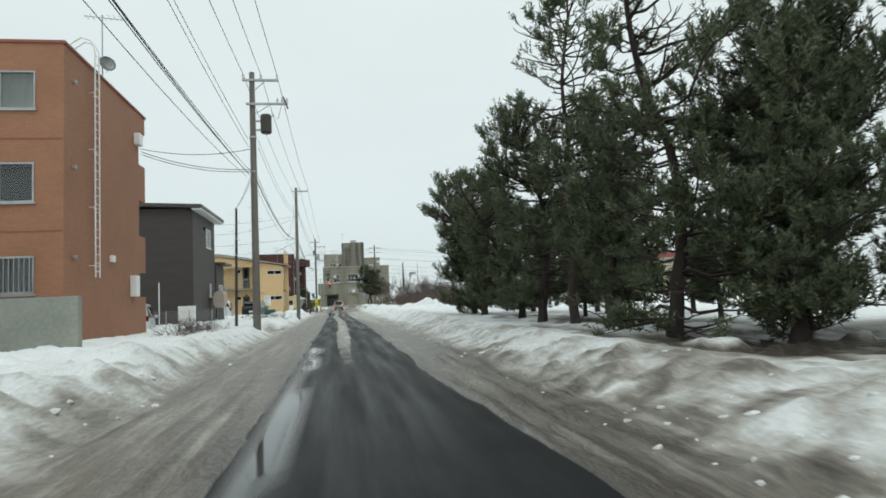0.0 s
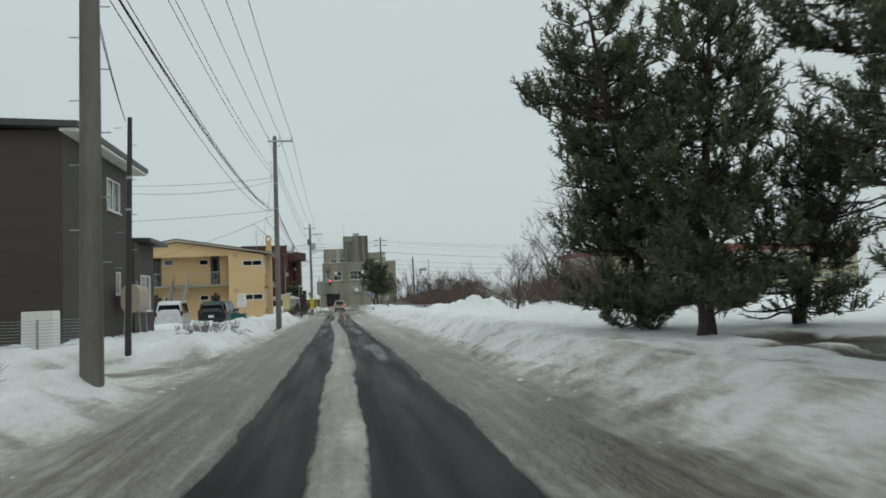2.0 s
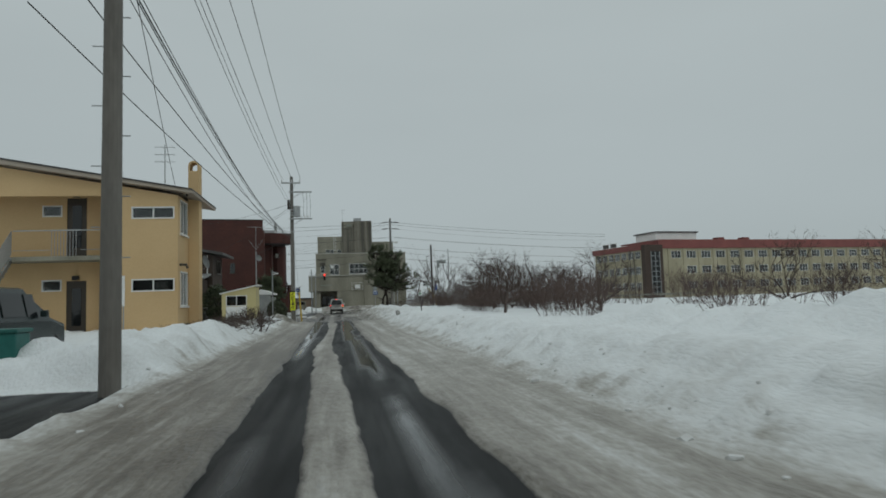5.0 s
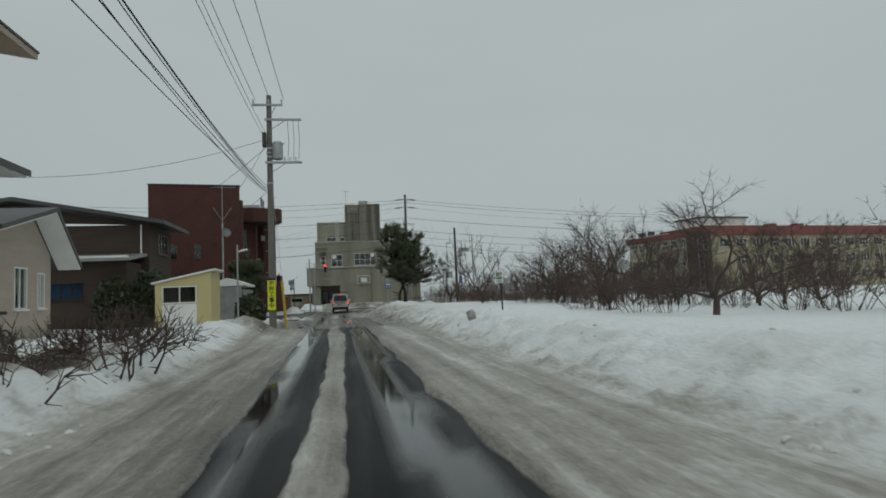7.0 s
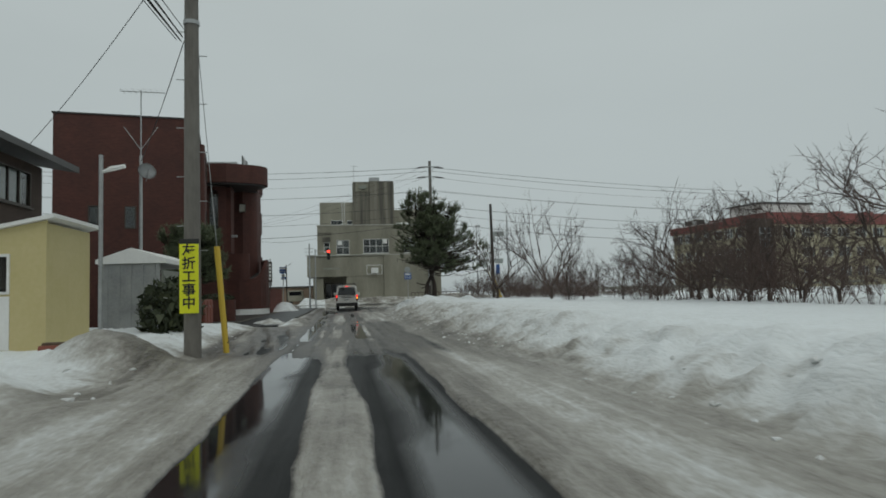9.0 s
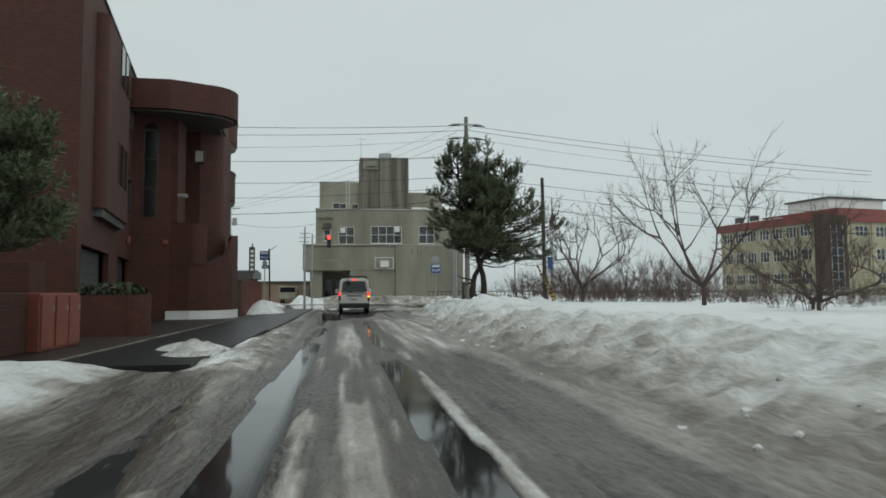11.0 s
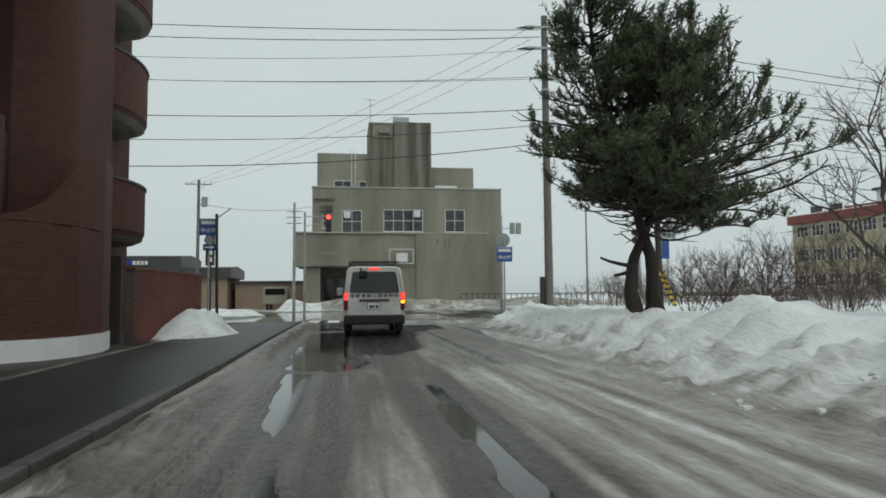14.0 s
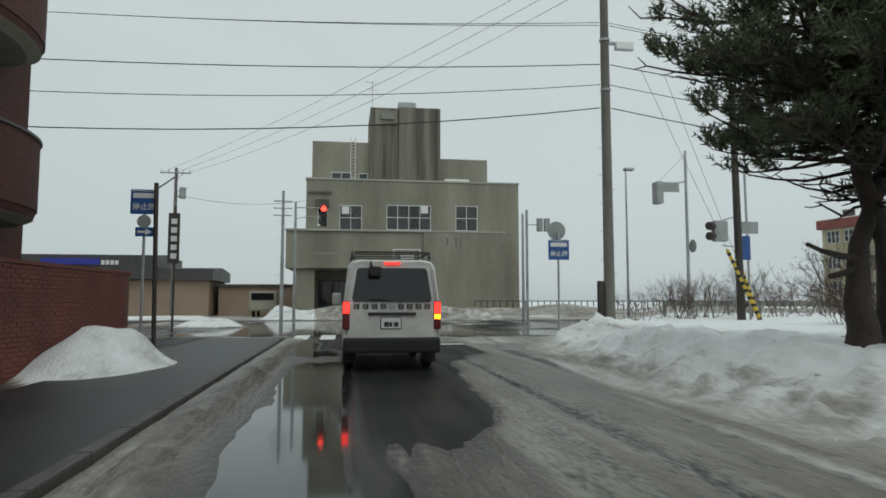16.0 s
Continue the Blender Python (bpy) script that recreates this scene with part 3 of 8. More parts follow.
    # a cleared way in to the yards, and the swept forecourt
    way = ease(-x, 2.3, 2.9) * (1 - ease(-x, 10.5, 12.5)) * (1 - ease(np.abs(y - 56.9 + 0.35 * (fbm(x * 0.6, y * 0.6, 97, 3) - 0.5) - 0.15 * (x + 5)), 3.7, 4.4))
    h = h * (1 - way) + way * (-0.03 + 0.05 * clod)
    heap = np.exp(-((y - 62.2) / 0.8) ** 2) * ease(-x, 2.6, 3.4) * (1 - ease(-x, 12.5, 15.0)) * 0.78
    h = np.where(heap > 0.03, np.maximum(h, heap * (0.75 + 1.4 * lump + 0.7 * clod)), h)
    yard = ease(-x, 4.6, 5.6) * ease(y, 61.6, 62.8) * (1 - ease(y, 71.5, 73.5))
    h = h * (1 - yard) + (0.25 + 0.04 * (lump + 0.3)) * yard
    way2 = ease(-x, 2.0, 2.8) * (1 - ease(-x, 5.8, 7.2)) * (1 - ease(np.abs(y - 34.6), 3.4, 4.6))
    h = h * (1 - way2) + way2 * (0.05 + 0.12 * lump)
    dirt_shade = dirt_shade + way2 * (0.22 + 0.4 * ease(lump, -0.1, 0.2))
    court = ease(y + 0.2 * (x + 3), 111.6, 112.8) * ease(-x, 1.95, 2.3)
    h = h * (1 - court) + court * (-0.12)
    tongue = np.exp(-(((x + 2.75 + 0.1 * (y - 114)) / 0.9) ** 2) - ((y - 115.2) / 2.0) ** 2) * 0.42
    h = h + tongue * court * (0.75 + 1.0 * lump + 0.5 * clod)
    gutter = ease(y, 110.5, 113) * (1 - ease(y, 147.5, 149)) * np.exp(-((x + 1.70) / along(y, (112, 0.56), (120, 0.5), (125, 0.34), (128, 0.26), (146, 0.2))) ** 2) * along(y, (111, 0.22), (116, 0.22), (121, 0.17), (126, 0.14), (130, 0.12), (140, 0.17), (147, 0.14))
    g = gutter * (0.5 + 1.6 * (fbm(x * 1.6, y * 1.1, 51, 4) - 0.25) + 0.9 * clod + 0.6 * crumb) - 0.03
    dirt_shade = np.where((y > 111) & (g > h), along(y, (112, 0.42), (118, 0.52), (123, 0.66), (128, 0.8), (138, 0.76), (146, 0.64)) + 0.9 * (clod + lump) + 0.6 * rut + 0.4 * (ease(x, -1.85, -1.35) - 0.35) * ease(y, 120, 126) + 0.3 * (1 - ease(g, 0.0, 0.1)), dirt_shade)
    h = np.maximum(h, np.where(y > 110, g, -9))
    # the junction: bare wet asphalt from side to side
    cross = ease(y, 148.8, 150.2) * (1 - ease(y, 170.5, 172.0)) * (1 - ease(x, sr - 1.2, sr - 0.2))
    h = h * (1 - cross) - 0.06 * cross
    far = ease(y, 170.5, 173)
    ridge = np.exp(-((y - 173.6) / 1.1) ** 2) * (0.85 + 1.0 * (fbm(x * 0.35, y * 0.3, 61, 3) - 0.5)) * ease(np.abs(x + 7.2), 1.3, 2.6) * ease(x, -22, -18) * (1 - 0.7 * ease(-x, 7, 9))
    h = h * (1 - far) + far * (0.03 + 0.1 * lump) + ridge
    dirt_shade = np.where(y > 168, 0.56 + 0.7 * clod + 0.5 * lump, dirt_shade)
    # small hillocks: the thrown pile at the wall, boulders of ice on the bank
    for px, py, pr, ph in ((-6.6, 160.5, 1.4, 0.5), (6.2, 89.5, 2.0, 0.13), (5.3, 128.2, 0.4, 0.3), (6.1, 129.5, 0.8, 0.3), (7.4, 131.0, 0.9, 0.35), (9.3, 133.2, 0.6, 0.4), (-3.5, 50.2, 1.3, 0.3), (7.6, 41.5, 0.9, 0.35), (9.0, 44.5, 1.3, 0.4), (6.5, 47.0, 1.2, 0.3), (-3.6, 92.5, 1.2, 0.3), (-3.3, 97.2, 0.9, 0.42)):
        d2 = ((x - px) ** 2 + (y - py) ** 2) / pr ** 2
        h = h + ph * np.exp(-d2 ** 1.4) * (1 + 0.5 * lump)
        if px == -3.3:
            dirt_shade = dirt_shade + 0.35 * np.exp(-d2 ** 1.4)
    h = h + 0.86 * np.exp(-(((x + 4.4) / 0.85) ** 2 + ((y - 139.8) / 1.55) ** 2) ** 1.2) * (1 + 0.6 * lump + 0.35 * clod + 0.15 * crumb)
    dirt_shade = dirt_shade + 0.13 * ease(y, 121, 126) * (1 - ease(y, 145, 148)) * ease(x, -2.15, -1.9) * (1 - ease(x, 0.7, 1.3))
    dirt_shade = np.where((h > 0.05) & (court > 0.5), 0.24 + 0.5 * clod + 0.12 * (y < 130), dirt_shade)
    return h, np.clip(dirt_shade, 0, 1)


def spread(a, b, step, reach, grow=1.35):
    mid = np.arange(a, b + step / 2, step)
    out, s, lo, hi = [], step, [], []
    p = b
    while p < reach[1]:
        s *= grow
        p += s
        hi.append(p)
    s, p = step, a
    while p > reach[0]:
        s *= grow
        p -= s
        lo.append(p)
    return np.array(lo[::-1] + mid.tolist() + hi)


def sheet(name, xs, ys, zfun, mat, attrs, label):
    gx, gy = np.meshgrid(xs, ys)
    z, values = zfun(gx, gy)
    n, m = len(xs), len(ys)
    me = bpy.data.meshes.new(name)
    idx = np.arange(n * m).reshape(m, n)
    quads = np.stack([idx[:-1, :-1], idx[:-1, 1:], idx[1:, 1:], idx[1:, :-1]], -1).reshape(-1, 4)
    me.vertices.add(n * m)
    me.vertices.foreach_set("co", np.stack([gx, gy, z], -1).reshape(-1).astype(np.float32))
    me.loops.add(quads.size)
    me.loops.foreach_set("vertex_index", quads.reshape(-1).astype(np.int32))
    me.polygons.add(len(quads))
    me.polygons.foreach_set("loop_start", np.arange(0, quads.size, 4, dtype=np.int32))
    me.polygons.foreach_set("use_smooth", np.ones(len(quads), dtype=bool))
    me.update(calc_edges=True)
    for key, v in zip(attrs, values):
        me.attributes.new(key, "FLOAT", "POINT").data.foreach_set("value", v.reshape(-1).astype(np.float32))
    me.materials.append(mat)
    return tagged(new(name, me), label, "ground", kind="structure")


def snow_material():
    """Snow from clean white to brown slush by its dirtiness and painted shade; where it is thinnest the wet ground
    shows through.
    """
    m = bpy.data.materials.new("old_snow")
    m.use_nodes = True
    n, l = m.node_tree.nodes, m.node_tree.links
    p = n["Principled BSDF"]

    def noise(scale, detail, stretch=(1, 1, 1)):
        geo, mp, t = n.new("ShaderNodeNewGeometry"), n.new("ShaderNodeMapping"), n.new("ShaderNodeTexNoise")
        mp.inputs["Scale"].default_value = stretch
        t.inputs["Scale"].default_value, t.inputs["Detail"].default_value = scale, detail
        l.new(geo.outputs["Position"], mp.inputs[0])
        l.new(mp.outputs[0], t.inputs["Vector"])
        return t.outputs[0]

    def calc(op, a, b, c=0.0):
        k = n.new("ShaderNodeMath")
        k.operation = op
        for i, v in enumerate((a, b, c)):
            if isinstance(v, (int, float)):
                k.inputs[i].default_value = v
            else:
                l.new(v, k.inputs[i])
        return k.outputs[0]

    dirt_shade, depth = n.new("ShaderNodeAttribute"), n.new("ShaderNodeAttribute")
    dirt_shade.attribute_name, depth.attribute_name = "dirt_shade", "depth"
    fine, mid, streak = noise(16, 8, (1.2, 0.4, 1.2)), noise(2.2, 5), noise(1.0, 7, (9.0, 0.5, 9.0))
    grey = calc("MULTIPLY", calc("MULTIPLY", dirt_shade.outputs["Fac"], dirt_shade.outputs["Fac"]), calc("SUBTRACT", streak, 0.5))
    v = calc("MULTIPLY_ADD", grey, 1.35, dirt_shade.outputs["Fac"])
    v = calc("MULTIPLY_ADD", calc("SUBTRACT", fine, 0.5), 0.34, v)
    v = calc("MULTIPLY_ADD", calc("SUBTRACT", mid, 0.5), 0.20, v)
    r = n.new("ShaderNodeValToRGB")
    e = r.color_ramp.elements
    e[0].position, e[0].color = 0.0, (0.80, 0.83, 0.84, 1)
    e[1].position, e[1].color = 1.0, (0.075, 0.064, 0.053, 1)
    for pos, c in ((0.24, (0.66, 0.675, 0.67, 1)), (0.48, (0.365, 0.35, 0.318, 1)), (0.72, (0.175, 0.16, 0.137, 1))):
        e.new(pos).color = c
    l.new(v, r.inputs[0])
    thin = n.new("ShaderNodeMapRange")
    thin.interpolation_type = "SMOOTHSTEP"
    thin.inputs[1].default_value, thin.inputs[2].default_value = -0.002, 0.022
    l.new(calc("MULTIPLY_ADD", calc("SUBTRACT", fine, 0.5), 0.03, depth.outputs["Fac"]), thin.inputs[0])
    mix = n.new("ShaderNodeMix")
    mix.data_type = "RGBA"
    l.new(thin.outputs[0], mix.inputs[0])
    mix.inputs[6].default_value = (0.040, 0.037, 0.034, 1)
    l.new(r.outputs[0], mix.inputs[7])
    l.new(mix.outputs[2], p.inputs["Base Color"])
    rough = n.new("ShaderNodeMapRange")
    rough.inputs[1].default_value, rough.inputs[2].default_value, rough.inputs[3].default_value, rough.inputs[4].default_value = 0.35, 0.9, 0.62, 0.36
    l.new(v, rough.inputs[0])
    l.new(rough.outputs[0], p.inputs["Roughness"])
    p.inputs["Specular IOR Level"].default_value = 0.3
    b = n.new("ShaderNodeBump")
    b.inputs["Strength"].default_value, b.inputs["Distance"].default_value = 0.7, 0.045
    l.new(calc("MULTIPLY_ADD", grey, 0.5, fine), b.inputs["Height"])
    l.new(b.outputs[0], p.inputs["Normal"])
    return m


def asphalt_material():
    m = material("wet_asphalt", (0.012, 0.0125, 0.013), (0.028, 0.0285, 0.029), 0.4, 60, 0.8, 0.0, fine=0.5)
    n, l = m.node_tree.nodes, m.node_tree.links
    p = n["Principled BSDF"]
    at = n.new("ShaderNodeAttribute")
    at.attribute_name = "puddle"
    geo = n.new("ShaderNodeNewGeometry")
    grit, damp = n.new("ShaderNodeTexNoise"), n.new("ShaderNodeTexNoise")
    grit.inputs["Scale"].default_value, grit.inputs["Detail"].default_value = 90, 3
    damp.inputs["Scale"].default_value, damp.inputs["Detail"].default_value = 1.3, 4
    l.new(geo.outputs["Position"], grit.inputs["Vector"])
    lay = n.new("ShaderNodeMapping")
    lay.inputs["Scale"].default_value = (2.2, 0.12, 1)
    l.new(geo.outputs["Position"], lay.inputs[0])
    l.new(lay.outputs[0], damp.inputs["Vector"])
    rr = n.new("ShaderNodeMapRange")
    rr.inputs[1].default_value, rr.inputs[2].default_value, rr.inputs[3].default_value, rr.inputs[4].default_value = 0.35, 0.65, 0.36, 0.55
    l.new(damp.outputs[0], rr.inputs[0])
    mix = n.new("ShaderNodeMix")
    l.new(at.outputs["Fac"], mix.inputs[0])
    l.new(rr.outputs[0], mix.inputs[2])
    mix.inputs[3].default_value = 0.06
    l.new(mix.outputs[0], p.inputs["Roughness"])
    gloss = n.new("ShaderNodeMapRange")
    gloss.inputs[3].default_value, gloss.inputs[4].default_value = 0.05, 0.42
    l.new(at.outputs["Fac"], gloss.inputs[0])
    l.new(gloss.outputs[0], p.inputs["Specular IOR Level"])
    inv = n.new("ShaderNodeMath")
    inv.operation = "MULTIPLY_ADD"
    inv.inputs[1].default_value, inv.inputs[2].default_value = -0.5, 0.5
    l.new(at.outputs["Fac"], inv.inputs[0])
    b = n.new("ShaderNodeBump")
    b.inputs["Distance"].default_value = 0.008
    l.new(inv.outputs[0], b.inputs["Strength"])
    l.new(grit.outputs[0], b.inputs["Height"])
    l.new(b.outputs[0], p.inputs["Normal"])
    return m


M_SNOW, M_ASPHALT = snow_material(), asphalt_material()
M_WETPAVE = material("damp_pavement", (0.013, 0.0135, 0.0145), (0.027, 0.028, 0.029), 0.42, 40, 0.9, 0.2, spec=0.15)


def puddles(x, y):
    ll, lr = lane_left(y), lane_right(y)
    n = fbm(x * 1.1, y * 0.25, 71, 4)
    left = np.exp(-((x - ll - 0.22) / 0.30) ** 2) * along(y, (0, 1.0), (14, 0.7), (24, 0.4), (60, 0.45), (84, 0.9), (96, 1.5), (100, 2.5), (142, 2.5), (150, 1))
    right = np.exp(-((x - lr + 0.45) / 0.3) ** 2) * along(y, (0, 0.3), (30, 0.42), (60, 0.6), (80, 0.95), (90, 1.1), (96, 0.8), (110, 0.2))
    right = np.maximum(right, np.exp(-((x - 0.85) / 0.4) ** 2) * along(y, (0, 0), (98, 0), (101, 2.0), (118, 2.0), (126, 1.2), (130, 0.0)))
    pool = np.exp(-((x + 0.62) / 0.55) ** 2) * ease(y, 128.5, 131.5) * (1 - ease(y, 141, 147)) * 1.4
    wide = along(y, (0, 0), (148, 0), (152, 0.8), (168, 0.7), (180, 0)) * 0.9
    v = np.maximum(np.maximum(left, right), np.maximum(pool, wide)) * (0.35 + 1.3 * n)
    return x * 0, (ease(v, 0.48, 0.66),)


def snow_sheet(x, y):
    h, d = snow_height(x, y)
    near = (np.abs(x) < 60) & (y > -40) & (y < 230)
    far = 0.25 + 0.2 * (fbm(x * 0.02, y * 0.02, 5, 2) - 0.5)
    k = ease(np.maximum(np.abs(x) - 40, 0), 0, 40)
    return np.where(near, h * (1 - k) + far * k, far), (np.where(near, d, 0.05), np.where(near, h * (1 - k) + far * k, far))


side_l, side_r = spread(-9.0, -2.9, 0.15, (-2500, -2.9)), spread(4.8, 10.0, 0.15, (4.8, 2500))
sheet("ground", np.concatenate([side_l[:-1], np.arange(-2.9, 4.79, 0.065), side_r]), spread(-4.0, 176.0, 0.17, (-1500, 3000)), snow_sheet, M_SNOW, ("dirt_shade", "depth"), "old white snow, grey and churned beside the wheel tracks")
sheet("road", np.arange(-8.0, 7.01, 0.2), np.arange(-30.0, 150.01, 0.5), puddles, M_ASPHALT, ("puddle",), "wet dark asphalt street with puddles in the wheel tracks")
sheet("road", np.linspace(-140, 140, 200), np.linspace(150.0, 174.0, 49), puddles, M_ASPHALT, ("puddle",), "wet asphalt cross street at the junction")


def clods():
    """Broken lumps of ploughed snow lying on the foot and face of the banks."""
    rng = np.random.default_rng(17)
    n = 1300
    y = rng.uniform(-2, 146, n)
    right = rng.uniform(0, 1, n) < 0.62
    off = np.abs(rng.normal(0.35, 0.7, n))
    x = np.where(right, shoulder_right(y) + off - 0.1, shoulder_left(y) - off + 0.1)
    keep = (right & (y < 146)) | (y < 108)
    patchy = fbm(x * 0.5, y * 0.35, 90, 3) > 0.47
    x, y = x[keep & patchy], y[keep & patchy]
    h, d = snow_height(x, y)
    r = np.clip(rng.lognormal(-3.6, 0.45, len(x)), 0.012, 0.055)
    cube = np.array([(a, b, c) for a in (-1, 1) for b in (-1, 1) for c in (-1, 1)], float)
    pts = np.concatenate([cube * 0.62, np.array([(1, 0, 0), (-1, 0, 0), (0, 1, 0), (0, -1, 0), (0, 0, 1), (0, 0, -1)], float)])
    tri = []
    for f, axis, s in ((8, 0, 1), (9, 0, -1), (10, 1, 1), (11, 1, -1), (12, 2, 1), (13, 2, -1)):
        ring = [i for i in range(8) if cube[i][axis] == s]
        ring = [ring[0], ring[1], ring[3], ring[2]]
        for a, b in zip(ring, ring[1:] + ring[:1]):
            tri.append((f, a, b))
    m = len(x)
    v = pts[None] * rng.uniform(0.65, 1.3, (m, 14, 1)) * r[:, None, None] * np.stack([rng.uniform(0.8, 1.3, m), rng.uniform(0.8, 1.5, m), rng.uniform(0.55, 0.95, m)], 1)[:, None]
    a = rng.uniform(0, 6.28, m)[:, None]
    v = np.stack([v[..., 0] * np.cos(a) - v[..., 1] * np.sin(a), v[..., 0] * np.sin(a) + v[..., 1] * np.cos(a), v[..., 2]], -1)
    v = v + np.stack([x, y, h - r * 0.05], -1)[:, None]
    f = (np.array(tri)[None] + 14 * np.arange(m)[:, None, None]).reshape(-1, 3)
    ob = raw("snow_clods", v.reshape(-1, 3), f, material("clod_snow", (0.48, 0.48, 0.465), (0.72, 0.735, 0.735), 0.6, 7, 0.9, 0.3, fine=0.5))
    tagged(ob, "broken lumps of grey-white snow on the banks", "snow", kind="stuff")


clods()


# ---- houses beside the street ----
def cap(h, x0, x1, y0, y1, z0, z1, mat, name="roof", label="", bevel=0.02):
    return part(name, boxed(x0, x1, y0, y1, z0, z1, bevel=bevel), mat, h, label)


def orange_apartments():
    h = thing("apartment_building", "three-storey apartment block of orange tile with a steel roof ladder", "building", (-13.5, 26, 0))
    w = dict(cols=2, frame=M_STEEL)
    holes = [(-10.55, -8.52, 7.79, 9.0, dict(w, behind=M_BLIND)), (-10.55, -8.55, 4.87, 6.11, w), (-10.55, -8.54, 2.05, 3.21, dict(w, grille=14))]
    holes += [(a - 4.4, b - 4.4, c, d, dict(w)) for a, b, c, d, _ in holes]
    room(h, -20, -7.7, 21.9, 29.7, -0.2, 9.9, M_ORANGE, {"S": holes})
    cap(h, -20.06, -7.64, 21.84, 30.66, 9.9, 10.0, M_TERRA, label="thin tiled roof edge")
    for z in (3.97, 6.86):
        part("band", boxed(-20, -7.74, 21.885, 21.898, z - 0.02, z + 0.02), M_TERRA, h)
    for z in (0.0, 3.05, 6.15):
        part("balcony", boxed(-20, -7.7, 30.45, 30.62, z, z + (2.0 if z == 0 else 1.55), bevel=0.01), M_ORANGE, h)
        part("balcony_floor", boxed(-20, -7.72, 29.7, 30.45, z + 0.1, z + 0.25), M_CONC, h)
        part("balcony_end", boxed(-7.86, -7.7, 29.7, 30.45, z, z + (2.0 if z == 0 else 1.55)), M_ORANGE, h)
    part("balcony_head", boxed(-20, -7.7, 29.7, 30.62, 9.15, 9.9), M_ORANGE, h)
    bm = bmesh.new()
    for y in (24.0, 24.4):
        tube(bm, [(-7.5, y, 2.6), (-7.5, y, 10.5), (-7.62, y, 10.85), (-7.95, y, 10.95), (-8.3, y, 10.7), (-8.35, y, 10.0)], 0.025, 6)
    for k in range(27):
        tube(bm, [(-7.5, 24.0, 2.8 + 0.29 * k), (-7.5, 24.4, 2.8 + 0.29 * k)], 0.014, 5)
    for z in (3.0, 5.0, 7.0, 9.0):
        for y in (24.0, 24.4):
            tube(bm, [(-7.5, y, z), (-7.7, y, z)], 0.015, 5)
    part("ladder", bm, M_WHITE, h, "white steel ladder with hooped rails")
    for y, z in ((22.6, 8.9), (22.6, 6.1), (22.6, 3.2)):
        part("vent", boxed(-7.7, -7.58, y - 0.06, y + 0.06, z - 0.06, z + 0.06, bevel=0.02), M_STEEL, h)
    part("wall_lamp", boxed(-7.7, -7.55, 26.0, 26.25, 3.25, 3.5, bevel=0.03), M_WHITE, h)
    part("meter_box", boxed(-7.7, -7.45, 28.4, 28.9, 2.0, 2.85, bevel=0.03), M_WHITE, h, "off-white electric meter box")
    part("cable_box", boxed(-7.7, -7.45, 29.0, 29.5, 8.4, 8.9, bevel=0.03), M_WHITE, h)
    a = thing("tv_antenna", "steel television antenna with a small dish on the roof", "antenna", (-7.95, 26.1, 10.0))
    part("mast", tube(bmesh.new(), [(-7.95, 26.1, 9.9), (-7.95, 26.1, 12.7)], 0.025, 6), M_STEEL, a)
    bm = bmesh.new()
    tube(bm, [(-8.6, 26.1, 12.65), (-7.1, 26.1, 12.5)], 0.015, 5)
    for k in range(7):
        tube(bm, [(-8.5 + 0.2 * k, 25.85, 12.6), (-8.5 + 0.2 * k, 26.35, 12.6)], 0.008, 4)
    part("boom", bm, M_STEEL, a)
    dish(a, (-7.8, 26.1, 10.75), 0.3, (0.6, -0.8, 0.2))


def dish(parent, at, r, face):
    bm = bmesh.new()
    f = Vector(face).normalized()
    turn = f.to_track_quat("Z", "Y").to_matrix().to_4x4()
    rings = []
    for k in range(6):
        rr = r * k / 5
        rings.append([bm.verts.new(Matrix.Translation(at) @ turn @ Vector((rr * math.cos(a), rr * math.sin(a), 0.9 * rr * rr / r * 0.4))) for a in np.linspace(0, 2 * math.pi, 16, endpoint=False)] if k else [bm.verts.new(at)])
    for i in range(16):
        bm.faces.new((rings[0][0], rings[1][i], rings[1][(i + 1) % 16]))
    for a, b in zip(rings[1:], rings[2:]):
        for i in range(16):
            bm.faces.new((a[i], b[i], b[(i + 1) % 16], a[(i + 1) % 16]))
    bmesh.ops.solidify(bm, geom=bm.faces[:], thickness=0.012)
    d = part("dish", bm, M_STEEL, parent, smooth=True)
    tip = Vector(at) + f * r * 0.9
    part("feed_arm", tube(bmesh.new(), [Vector(at) - Vector((0, 0, r)), tip], 0.012, 5), M_STEEL, d)
    return d


